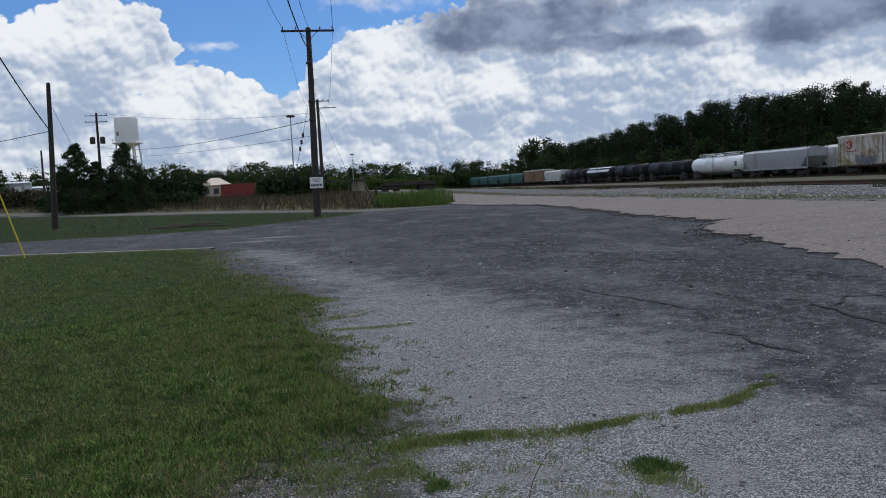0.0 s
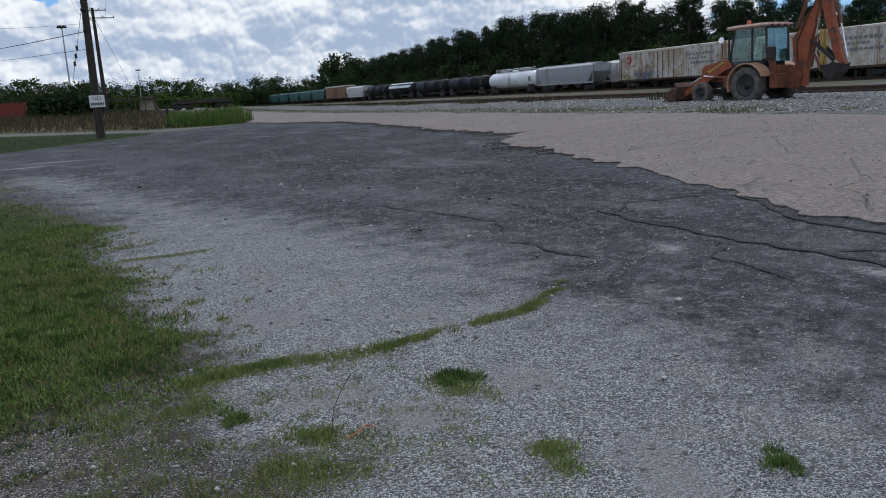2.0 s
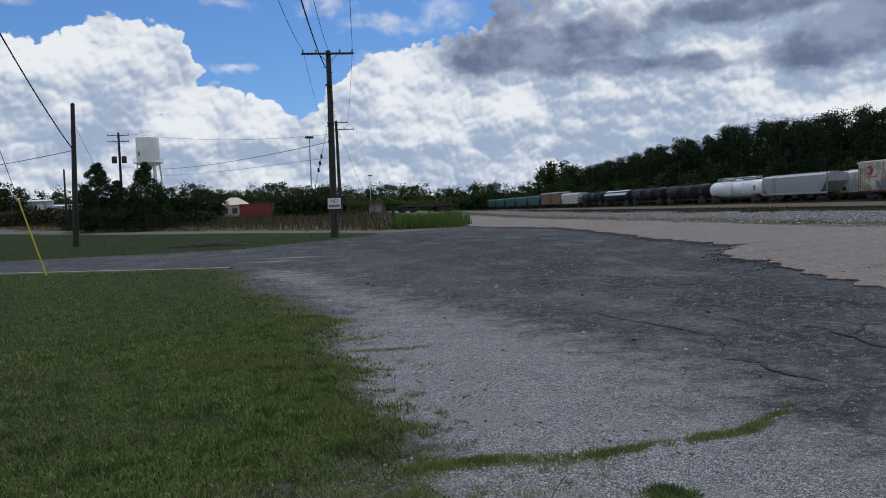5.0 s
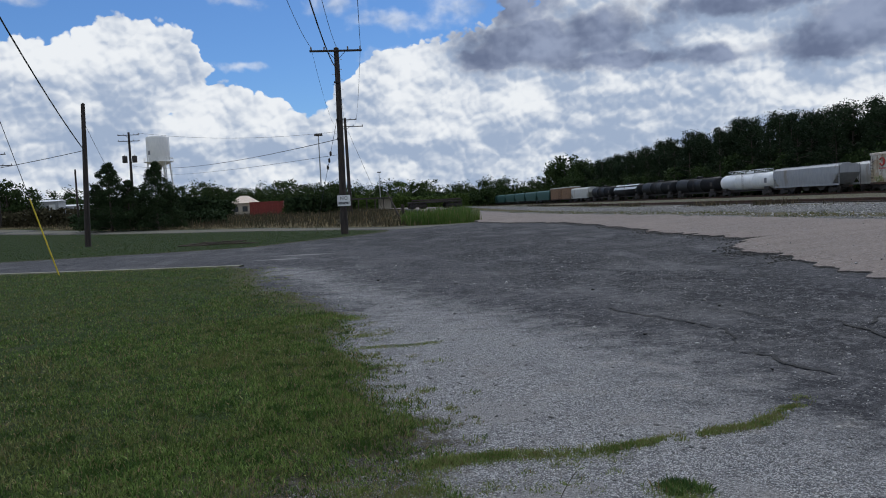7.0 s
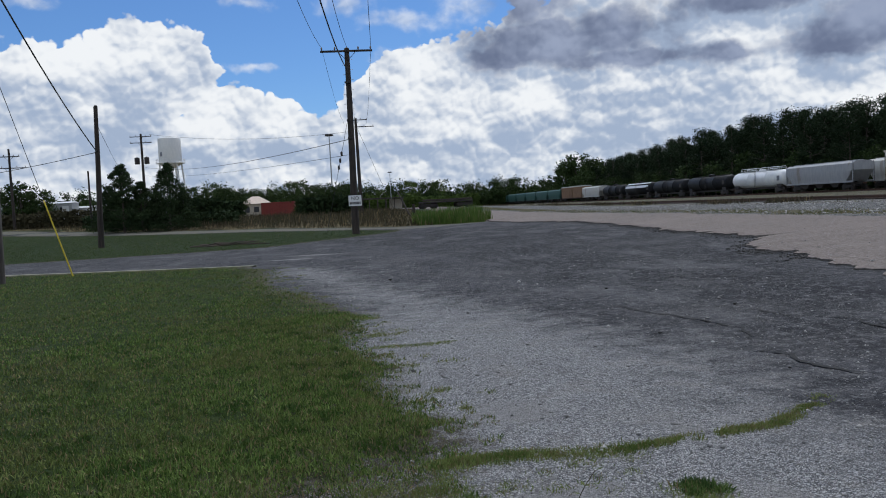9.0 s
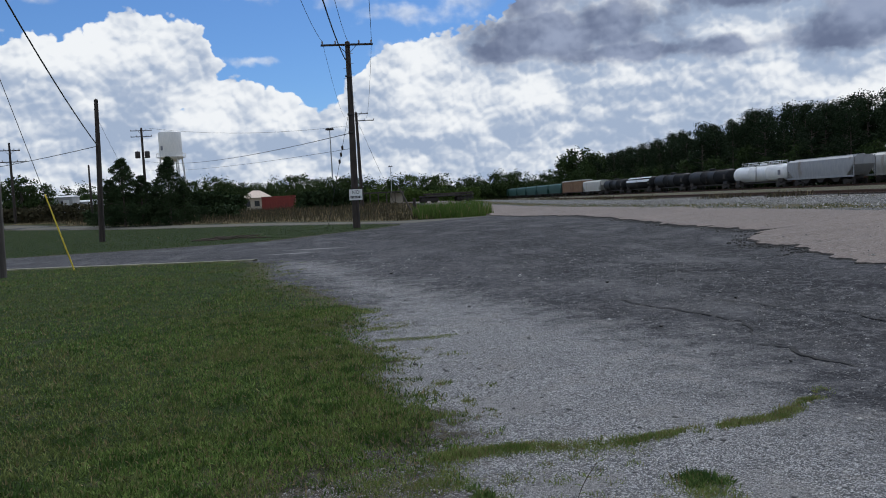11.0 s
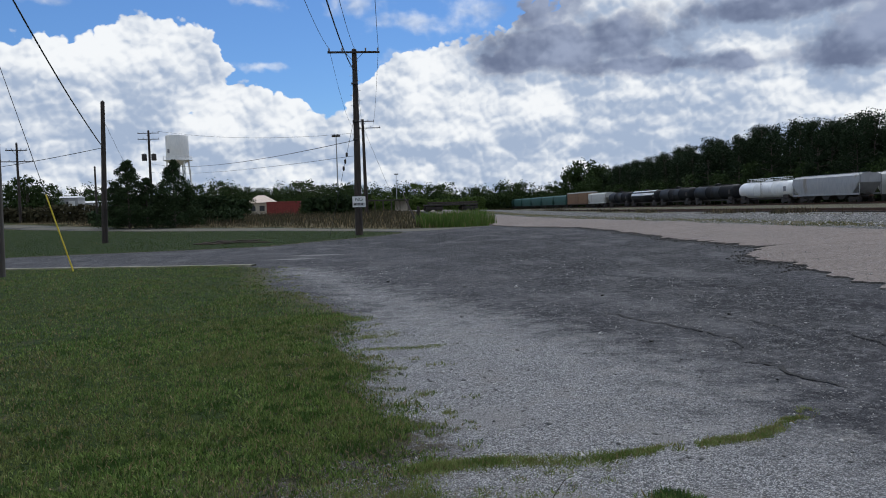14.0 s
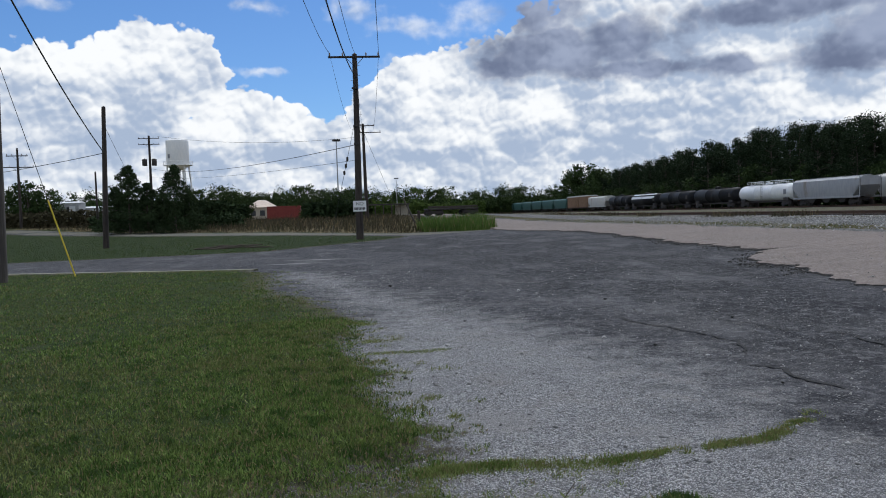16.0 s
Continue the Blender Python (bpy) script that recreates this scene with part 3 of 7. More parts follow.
def build_ground():
    xs = spaced(-9, 9, 0.16, -2600, 2600)
    ys = spaced(1.5, 24, 0.16, -2000, 3600)
    gx, gy = np.meshgrid(xs, ys)
    px, py = gx.ravel(), gy.ravel()
    z = ground_z(px, py)
    wob = np.array([unevenness(a, b) for a, b in zip(px, py)])
    lawn = np.maximum(poly_sd(px, py, LAWN_NEAR), poly_sd(px, py, LAWN_FAR))
    meadow = poly_sd(px, py, MEADOW)
    left = np.where((px < -60) & (py < 136), 5.0, -5.0)
    lawn = np.maximum(np.maximum(lawn, meadow), left)
    lawn = np.where((px > 75) | (py < -12), 5.0, lawn)
    turf_up = 0.045 * smoothstep(-0.05, 0.35, poly_sd(px, py, LAWN_NEAR))
    z = z + wob + turf_up
    nx, ny = len(xs), len(ys)
    i = np.arange(nx * ny).reshape(ny, nx)
    quads = np.stack([i[:-1, :-1], i[:-1, 1:], i[1:, 1:], i[1:, :-1]], -1).reshape(-1, 4)
    me = raw_mesh("ground", np.stack([px, py, z], 1), quads)
    me.polygons.foreach_set("use_smooth", np.ones(len(quads), bool))
    for name, val in (("lawn", lawn), ("meadow", np.clip(meadow, -1, 1)), ("track", poly_sd(px, py, TRACK)), ("ballast", px - 15.2),
                      # with growing y the gravel thins out and the tar gets darker
                      ("gravel", np.clip(poly_sd(px, py, GRAVEL) * 0.5 + 0.5, -0.5, 1.1) - 0.55 * smoothstep(6.5, 14, py)),
                      ("tar_dark", poly_sd(px, py, TARBAND) + 1.8 * smoothstep(8, 18, py)),
                      ("soil", np.clip(poly_sd(px, py, SOIL) * 1.6, -1, 1)),
                      ("dust", sum(np.exp(-((px - a) / c) ** 2 - ((py - b) / d) ** 2) for a, b, c, d in DUST)),
                      ("weedy", np.maximum(1.0 - np.abs(px - 17.2) / 2.4 - 0.5 * smoothstep(24, 16, py), 0.62 * smoothstep(21, 27, px) * smoothstep(20, 45, py)))):
        a = me.attributes.new(name, "FLOAT", "POINT")
        a.data.foreach_set("value", np.ascontiguousarray(val, np.float32))
    me.materials.append(M_GROUND)
    return tagged(new("ground", me), "worn asphalt yard with loose gravel, lawn and meadow", "ground", kind="structure")


build_ground()


def road_edge(y):
    """Broken western edge of the pale road."""
    x = float(np.interp(y, [-12, 5.2, 6.1, 7.5, 9.4, 11.3, 15, 17.0, 17.9, 18.1, 18.5, 19.2, 22.6, 30.5, 37.8, 47, 54, 75, 100, 400],
                        [5.2, 5.97, 6.12, 6.64, 7.07, 7.41, 8.18, 8.7, 9.3, 10.1, 9.9, 9.45, 9.82, 10.56, 10.7, 9.3, 9.0, 9.6, 10.5, 12]))
    rag = noise.noise((y * 0.7, 3.3, 0)) * 0.4 + noise.noise((y * 2.3, 7.1, 0)) * 0.28 + noise.noise((y * 8, 1.1, 0)) * 0.09
    return x + rag * min(1.3, 0.4 + max(0, y) / 18)


# broken asphalt, coloured dark to draw the shadow line under the lip
M_BROKEN_SHADE = surface("broken_asphalt_edge_shade", (0.035, 0.033, 0.032), (0.11, 0.10, 0.092), 14, 0.95, 0, 0.8)


def build_road():
    ys = list(np.arange(-12, 30, 0.07)) + list(np.arange(30, 60, 0.2)) + list(np.arange(60, 420, 3.0))
    vs, fs = [], []
    cols = [0, 0.02, 0.15, 0.5, 1.2, 2.5, 4.0, 6.0]
    for y in ys:
        e = road_edge(y)
        east = 14.7 + noise.noise((y * 0.3, 9, 0)) * 0.5
        lift = (0.05 + 0.05 * noise.noise((y * 1.3, 2, 0))) * (0.28 + 0.72 * float(smoothstep(9, 15, y)))
        vs.append((e - 0.03, y, gz(e, y) - 0.06))
        for c in cols:
            x = min(e + c, east - 0.02 * (6 - c)) if c < 6 else east
            up = lift * (0.55 + 0.45 * min(1, c / 0.1)) if c < 2 else lift
            vs.append((x, y, gz(x, y) + unevenness(x, y) + 0.012 + up * (1 if c < 5 else 0.5) + 0.004 * noise.noise((x * 4, y * 4, 0))))
        vs.append((east + 0.1, y, gz(east, y) - 0.06))
    k = len(cols) + 2
    for i in range(len(ys) - 1):
        for j in range(k - 1):
            fs.append((i * k + j, i * k + j + 1, (i + 1) * k + j + 1, (i + 1) * k + j))
    me = Geo().add(vs, fs).mesh("road")
    me.materials.append(M_PALE)
    me.materials.append(M_BROKEN_SHADE)
    # the western edge face takes the painted shadow line
    for p in me.polygons:
        p.material_index = 1 if p.index % (k - 1) in (0,) else 0
    return tagged(part("road", me, None), "pale pinkish asphalt road with a broken edge", "road", kind="structure")


build_road()


# ---- cracks ----
M_CRACK = surface("open_crack", (0.012, 0.012, 0.012), (0.025, 0.024, 0.023), 20, 1.0, 0, 0.3)


def crack(points, width, seed, lift=0.011):
    """A ragged dark crack along a way in the yard, with side branches left out."""
    n = 14 * (len(points) - 1)
    u = np.linspace(0, len(points) - 1, n)
    xs = np.interp(u, range(len(points)), [p[0] for p in points])
    ys = np.interp(u, range(len(points)), [p[1] for p in points])
    vs, fs = [], []
    for i, (x, y) in enumerate(zip(xs, ys)):
        j = noise.noise((x * 3, y * 3, seed)) * 0.12 + noise.noise((x * 11, y * 11, seed)) * 0.04
        w = width * (0.6 + 1.5 * abs(noise.noise((x * 5, y * 5, seed + 9))))
        w *= min(1, i / 6 + 0.1, (n - 1 - i) / 6 + 0.1)
        dx, dy = np.gradient(xs)[i], np.gradient(ys)[i]
        l = math.hypot(dx, dy) + 1e-9
        nx, ny = -dy / l, dx / l
        for s in (-1, 1):
            qx, qy = x + nx * (j + s * w), y + ny * (j + s * w)
            vs.append((qx, qy, gz(qx, qy) + unevenness(qx, qy) + lift))
    fs = [(2 * i, 2 * i + 1, 2 * i + 3, 2 * i + 2) for i in range(n - 1)]
    return tagged(part("crack", Geo().add(vs, fs), M_CRACK), "dark ragged crack in the asphalt", "crack", "cracks in the yard", "structure")


for i, (way, width) in enumerate((
        ([(4.95, 7.5), (4.78, 6.55), (4.85, 6.04), (4.78, 5.51), (4.82, 5.02), (4.93, 4.6), (4.95, 4.2), (4.92, 3.5), (5.0, 2.6)], 0.028),
        ([(3.2, 10.2), (3.46, 9.08), (3.73, 8.18), (3.76, 7.4), (3.6, 7.0)], 0.016),
        ([(3.32, 6.68), (3.49, 6.33), (3.51, 5.78), (3.64, 5.47)], 0.022),
        ([(4.9, 7.1), (5.4, 7.5), (5.9, 7.3), (6.3, 7.2)], 0.02),
        ([(6.4, 6.95), (5.95, 5.83), (5.72, 4.95), (5.7, 4.3), (5.62, 3.4)], 0.03),
        ([(4.8, 5.3), (4.4, 5.0), (4.2, 4.5), (4.25, 3.9)], 0.012),
        ([(4.9, 4.5), (5.3, 4.2), (5.6, 4.25)], 0.014),
        ([(4.5, 13.5), (5.4, 12.2), (6.3, 11.6), (7.0, 11.2)], 0.02),
        ([(2.4, 9.5), (3.2, 9.0), (3.6, 8.6)], 0.005),
        ([(4.2, 9.4), (4.5, 8.6), (4.75, 7.9), (4.95, 7.4)], 0.014))):
    crack(way, width, i + 1)
for i, (way, width) in enumerate((([(8.2, 11.8), (8.7, 11.68), (9.5, 11.6), (10.21, 11.67), (11.64, 11.2), (13.0, 11.3)], 0.012),
                                  ([(6.7, 7.5), (6.95, 7.1), (7.05, 6.7), (7.15, 6.2), (7.0, 5.75), (6.6, 5.45), (6.2, 5.1)], 0.007),
                                  ([(7.1, 6.5), (7.8, 6.6), (8.6, 6.2), (9.4, 6.3)], 0.006))):
    crack(way, width, i + 40, 0.07 if way[0][1] > 9 else 0.042)


def concrete_edging():
    """A low pale strip between the lawn and the drive."""
    g = Geo()
    pts = [(-60, 40.2), (-30, 31.0), (-11.2, 25.15), (-7.5, 23.95), (-4.6, 23.0), (-3.0, 22.6)]
    vs, fs = [], []
    for i, (x, y) in enumerate(pts):
        z = gz(x, y)
        for dy, up in ((-0.16, -0.05), (-0.15, 0.06), (0.15, 0.055), (0.17, -0.05)):
            vs.append((x + dy * 0.3, y + dy, z + up))
    fs = [(i * 4 + k, i * 4 + k + 1, i * 4 + k + 5, i * 4 + k + 4) for i in range(len(pts) - 1) for k in range(3)]
    g.add(vs, fs)
    m = surface("pale_concrete_edge", (0.20, 0.19, 0.14), (0.30, 0.28, 0.22), 4, 0.9, 0, 0.3, (0.16, 0.17, 0.08), 0.9, 0.5)
    return tagged(part("kerb", g, m), "pale weathered concrete edging beside the drive", "kerb", kind="structure")


concrete_edging()

# ---- utility poles ----
def pole_shaft(h, r0, r1, lean=(0, 0)):
    g = Geo()
    rings = 9
    pts = []
    for i in range(rings + 1):
        u = i / rings
        pts.append((lean[0] * u + 0.02 * noise.noise((u * 3, h, 1)), lean[1] * u, -0.4 + (h + 0.4) * u, r0 + (r1 - r0) * u))
    n = 12
    vs = [(x + r * math.cos(2 * math.pi * k / n), y + r * math.sin(2 * math.pi * k / n), z) for x, y, z, r in pts for k in range(n)]
    fs = [(i * n + k, i * n + (k + 1) % n, (i + 1) * n + (k + 1) % n, (i + 1) * n + k) for i in range(rings) for k in range(n)]
    g.add(vs, fs, True)
    g.add([(lean[0], lean[1], h + 0.08)] + vs[-n:], [(0, 1 + k, 1 + (k + 1) % n) for k in range(n)])
    return g


def insulator(x, y, z):
    return Geo().lathe([(0.02, 0), (0.03, 0.02), (0.055, 0.06), (0.04, 0.1), (0.06, 0.13), (0.035, 0.19), (0.02, 0.21)], (x, y, z), n=10)


def utility_pole(label, x, y, h, r0, lean, arms=(), mat=None, group="utility poles"):
    """arms: (height, half length left, half length right, turn)."""
    z = gz(x, y)
    p = thing("utility_pole", label, "utility pole", pose(x, y, z), group)
    part("shaft", pole_shaft(h, r0, r0 * 0.62, lean), mat or M_POLE, p)
    for hz, left, right, turn in arms:
        u = hz / h
        c = Vector((lean[0] * u, lean[1] * u - r0 * 0.75, hz))
        m = Matrix.Rotation(radians(turn), 3, "Z")
        arm = part("crossarm", Geo().box(c + m @ Vector(((right - left) / 2, 0, 0)), (left + right, 0.1, 0.12), 0.012, m), mat or M_POLE, p)
        for s in (-left + 0.1, -left * 0.45, right * 0.45, right - 0.1):
            q = c + m @ Vector((s, 0, 0.06))
            part("insulator", insulator(*q), M_GLASSY, arm)
        for s in (-1, 1):
            part("brace", Geo().tube(c + m @ Vector((s * 0.55, 0.02, -0.03)), c + m @ Vector((s * 0.04, 0.03, -0.55)), 0.018, n=6), M_DARK, p)
    return p


MAIN = utility_pole("tall dark utility pole with one crossarm beside the asphalt", -0.08, 49.2, 11.4, 0.24, (0.08, 0), [(11.2, 1.62, 1.55, 0)])
SECOND = utility_pole("tall dark utility pole with two crossarms in the meadow", 0.95, 118.5, 14.4, 0.30, (-0.14, 0), [(14.1, 0.75, 1.7, 0), (13.1, 0.9, 2.6, 0)])
POLE_B = utility_pole("short dark utility pole without crossarm on the lawn", -15.5, 49.8, 8.55, 0.19, (0.3, 0))
NEAR_L = utility_pole("grey weathered wooden pole with a guy wire", -9.29, 21.3, 6.45, 0.165, (0.18, 0), mat=M_POLE_GREY)


def sign_plate(x, y, z):
    s = thing("warning_sign", "white rectangular sign with black lettering on a pole", "sign", pose(x, y, z))
    part("plate", Geo().box((0, 0, 0), (0.80, 0.02, 0.66), 0.008), M_SIGN, s)
    cu = bpy.data.curves.new("lettering", "FONT")
    cu.body, cu.size, cu.align_x, cu.align_y, cu.extrude = "NO", 0.30, "CENTER", "CENTER", 0.003
    cu.materials.append(M_INK)
    tmp = new("lettering", cu)
    me = bpy.data.meshes.new_from_object(tmp.evaluated_get(bpy.context.evaluated_depsgraph_get()))
    bpy.data.objects.remove(tmp)
    ob = part("lettering", me, M_INK, s, "black word NO")
    ob.matrix_local = pose(0, -0.016, 0.14, 90, 0, 0)
    for i, w in enumerate((0.07, 0.06, 0.07, 0.05, 0.07, 0.06, 0.07, 0.05)):
        part("lettering_bar", Geo().box((-0.30 + i * 0.086, -0.014, -0.15), (w, 0.008, 0.15), 0.001), M_INK, s, "unreadable black lettering")
    for zz in (-0.26, 0.26):
        part("bolt", Geo().tube((0, -0.02, zz), (0, 0.05, zz), 0.015, n=8), M_STEEL, s)
    return s


sign_plate(-0.03, 48.93, 2.06)


def sag(p0, p1, drop, n=24):
    p0, p1 = Vector(p0), Vector(p1)
    return [p0.lerp(p1, u) - Vector((0, 0, drop * 4 * u * (1 - u))) for u in np.linspace(0, 1, n)]


def wire(name, label, p0, p1, drop, r):
    return tagged(part(name, Geo().path(sag(p0, p1, drop), r), M_CABLE), label, "cable", "overhead wires")


B_TOP = Vector((-15.28, 49.7, 5.78))
T_POLE = (-38.1, 150.0)
wire("service_cable", "thick twisted black service cable to the short pole", B_TOP, (-3.1, -15.0, 20.0), 2.0, 0.03)
wire("service_cable", "black cable strung from the short pole over the lawn", B_TOP, (-40, 80, 6.2), 0.2, 0.02)
wire("power_line", "thin wire from the short pole across the meadow", (-15.2, 49.8, 7.4), (-30, 110, 6.6), 0.2, 0.012)
for x0, z, x1, r0 in ((-1.52, 11.45, -2.4, 0.013), (0.0, 11.5, -1.6, 0.013), (-0.1, 10.2, -2.1, 0.03), (1.48, 11.45, -0.5, 0.013)):
    wire("power_line", "overhead power line running out from the tall pole", (x0, 49.1, z), (x1, -12.0, 10.5), 1.95, r0)
    wire("power_line", "overhead power line between the two tall poles", (x0, 49.2, z), (0.81 + x0, 118.4, 14.2), 1.0, 0.012)
wire("power_line", "long sagging cable from the tall pole to the transformer pole", (-0.2, 49.1, 5.84), (-37.8, 149.8, 11.4), 1.0, 0.02)
wire("power_line", "second sagging cable above the meadow", (-0.2, 49.1, 4.9), (-37.8, 149.8, 9.8), 0.55, 0.012)
wire("power_line", "overhead line from the transformer pole", (-36.6, 149.8, 17.3), (0.3, 118.4, 13.2), 1.0, 0.02)
wire("guy_wire", "steel guy wire of the far tall pole", (1.0, 118.3, 13.6), (5.9, 118.0, gz(5.9, 118)), 0.03, 0.02)
wire("guy_wire", "thin guy wire with strain insulators beside the tall pole", (-0.2, 49.1, 7.0), (-1.95, 50.9, 0.0), 0.02, 0.012)
STRAIN = thing("strain_insulator", "dark strain insulators on a guy wire", "insulator", pose(-0.80, 49.72, 4.6))
for k in range(3):
    part("insulator", Geo().lathe([(0.02, -0.14), (0.07, -0.1), (0.07, 0.1), (0.02, 0.14)], (0.11 - 0.11 * k, -0.1 + 0.1 * k, 0.42 - 0.42 * k), n=10), M_DARK, STRAIN)

# rungs and hardware on the tall pole
for k in range(16):
    z = 6.2 + k * 0.3
    part("step_bolt", Geo().tube((0.05 + (0.15 if k % 2 else -0.15), 0, z), (0.05 + (0.34 if k % 2 else -0.3), 0, z), 0.012, n=6), M_STEEL, MAIN)
part("conduit", Geo().path([(0.16, -0.12, 2.4), (0.18, -0.12, 8.0), (0.14, -0.1, 11.0)], 0.035), M_DARK, MAIN)
for z in (5.9, 7.0, 9.3):
    part("bracket", Geo().box((0.0, -0.2, z), (0.34, 0.12, 0.12), 0.02), M_DARK, MAIN)


# guy wire with its yellow guard at the grey pole
def guy_guard():
    top, foot = Vector((-9.12, 21.3, 6.0)), Vector((-7.83, 22.5, 0.0))
    wire("guy_wire", "thin steel guy wire of the grey pole", top, foot, 0.0, 0.009)
    a, b = foot, foot.lerp(top, 0.36)
    g = Geo().tube(a, b, 0.021, 0.019, 10)
    return tagged(part("guy_guard", g, M_YELLOW), "yellow plastic guard around a guy wire", "guy guard")


guy_guard()

# transformer pole far behind the short pole
TP = utility_pole("distant utility pole with two crossarms and transformers", T_POLE[0], T_POLE[1], 15.5, 0.3, (0, 0), [(15.0, 1.9, 1.9, 0), (13.9, 1.9, 1.9, 0)])
for s in (-0.85, 0.85):
    tr = part("transformer", Geo().lathe([(0.1, -0.62), (0.42, -0.6), (0.45, -0.5), (0.45, 0.5), (0.40, 0.6), (0.1, 0.66)], (s, -0.35, 10.6), n=16), M_DARK, TP, "dark transformer can")
    part("bushing", insulator(s, -0.35, 11.2), M_GLASSY, tr)
utility_pole("distant utility pole with two crossarms", -44.9, 110, 10.6, 0.2, (0, 0), [(9.6, 1.3, 1.3, 10), (8.1, 2.0, 2.0, 10)])
utility_pole("thin bare pole beyond the meadow", -31.9, 100, 7.2, 0.16, (0, 0))


def light_mast(x, y, h, label):
    z = gz(x, y)
    t = thing("light_mast", label, "light mast", pose(x, y, z), "yard light masts")
    part("mast", Geo().tube((0, 0, -0.3), (0, 0, h), 0.17, 0.09, 12), M_STEEL, t)
    part("ring", Geo().lathe([(0.2, -0.06), (0.55, -0.06), (0.55, 0.04), (0.2, 0.04)], (0, 0, h), n=16), M_STEEL, t)
    for i in range(6):
        a = i * math.pi / 3
        part("floodlight", Geo().lathe([(0.08, 0.18), (0.2, 0.0), (0.28, -0.22), (0.26, -0.23)], (0.55 * math.cos(a), 0.55 * math.sin(a), h - 0.05), n=10), M_DARK, t)
    return t


light_mast(-4.05, 150, 14.9, "tall grey floodlight mast beyond the meadow")
light_mast(13.9, 300, 14.0, "distant grey floodlight mast by the woods")


def water_tower(x, y):
    z = gz(x, y)
    t = thing("water_tower", "white cylindrical water tower on steel legs", "water tower", pose(x, y, z))
    b, top, R = 15.3 - z, 21.5 - z, 2.7
    tank = part("tank", Geo().lathe([(0.4, b - 1.2), (1.6, b - 0.8), (2.5, b - 0.3), (R, b + 0.1), (R, top - 0.25), (R - 0.06, top - 0.1), (R - 0.5, top + 0.05), (0.2, top + 0.35)], n=40), M_WHITEPAINT, t)
    part("emblem", Geo().box((-1.62, -2.17, b + 2.2), (0.75, 0.05, 1.0), 0.02, Matrix.Rotation(radians(-38), 3, "Z")), M_TEXTGREY, tank, "small dark emblem")
    part("walkway", Geo().lathe([(R, b), (R + 0.75, b), (R + 0.75, b + 0.08), (R, b + 0.08)], n=40), M_WHITEPAINT, t)
    g = Geo().path([((R + 0.7) * math.cos(a), (R + 0.7) * math.sin(a), b + 1.0) for a in np.linspace(0, 6.2832, 41)], 0.04)
    for a in np.linspace(0, 6.2832, 25)[:-1]:
        g.tube(((R + 0.7) * math.cos(a), (R + 0.7) * math.sin(a), b), ((R + 0.7) * math.cos(a), (R + 0.7) * math.sin(a), b + 1.0), 0.03, n=5)
    part("railing", g, M_WHITEPAINT, t)
    for k in range(6):
        a = k * math.pi / 3 + 0.3
        p0, p1 = (3.6 * math.cos(a), 3.6 * math.sin(a), -0.3), ((R - 0.2) * math.cos(a), (R - 0.2) * math.sin(a), b)
        part("leg", Geo().tube(p0, p1, 0.2, 0.2, 8), M_WHITEPAINT, t)
        a2 = a + math.pi / 3
        part("brace", Geo().tube((3.5 * math.cos(a), 3.5 * math.sin(a), 1.0), (3.0 * math.cos(a2), 3.0 * math.sin(a2), b - 2), 0.05, n=6), M_STEEL, t)
    part("riser", Geo().tube((0, 0, -0.3), (0, 0, b), 0.5, n=14), M_WHITEPAINT, t)
    return t


water_tower(-44.15, 200)

# ---- distant buildings ----
M_WALL_L = surface("pale_wall", (0.36, 0.32, 0.26), (0.44, 0.40, 0.33), 3, 0.85, 0, 0.1, (0.36, 0.33, 0.28), 0.5, 0.58)
M_ROOF_L = surface("pale_metal_roof", (0.50, 0.40, 0.32), (0.60, 0.50, 0.41), 2, 0.6, 0, 0.1, (0.5, 0.40, 0.33), 0.4, 0.56)
M_CONTAINER = surface("dark_red_container_paint", (0.15, 0.022, 0.018), (0.22, 0.035, 0.026), 3, 0.7, 0, 0.15, (0.10, 0.03, 0.025), 0.5, 0.55)
M_TRAILER = surface("trailer_siding", (0.30, 0.31, 0.32), (0.40, 0.41, 0.42), 3, 0.75, 0, 0.1, (0.36, 0.34, 0.31), 0.5, 0.56)
M_WINDOW = surface("dark_window", (0.03, 0.035, 0.04), (0.05, 0.055, 0.06), 4, 0.2)


def house(x, y, w, d, wall_h, roof_h, label):
    z = gz(x, y)
    t = thing("house", label, "house", pose(x, y, z, 0, 0, 8))
    part("wall", Geo().box((0, 0, wall_h / 2 - 0.2), (w, d, wall_h + 0.4), 0.02), M_WALL_L, t)
    e = 0.5
    part("roof", Geo().add([(-w / 2 - e, -d / 2 - e, wall_h), (w / 2 + e, -d / 2 - e, wall_h), (w / 2 + e, d / 2 + e, wall_h), (-w / 2 - e, d / 2 + e, wall_h), (-w / 2 + 2.2, 0, wall_h + roof_h), (w / 2 - 2.2, 0, wall_h + roof_h)],
                           [(0, 1, 5, 4), (1, 2, 5), (2, 3, 4, 5), (3, 0, 4), (3, 2, 1, 0)]), M_ROOF_L, t, "pale tan metal roof")
    for i in range(3):
        win = part("window", Geo().box((-w / 2 + w * (i + 0.5) / 3, -d / 2 - 0.02, wall_h * 0.55), (1.1, 0.06, 1.2), 0.01), M_WINDOW, t, "dark window")
        part("sill", Geo().box((-w / 2 + w * (i + 0.5) / 3, -d / 2 - 0.06, wall_h * 0.55 - 0.66), (1.3, 0.12, 0.1), 0.01), M_WALL_L, win)
    return t


house(-22.3, 183, 6.0, 6.0, 2.9, 1.7, "small pale house with a tan hipped roof")


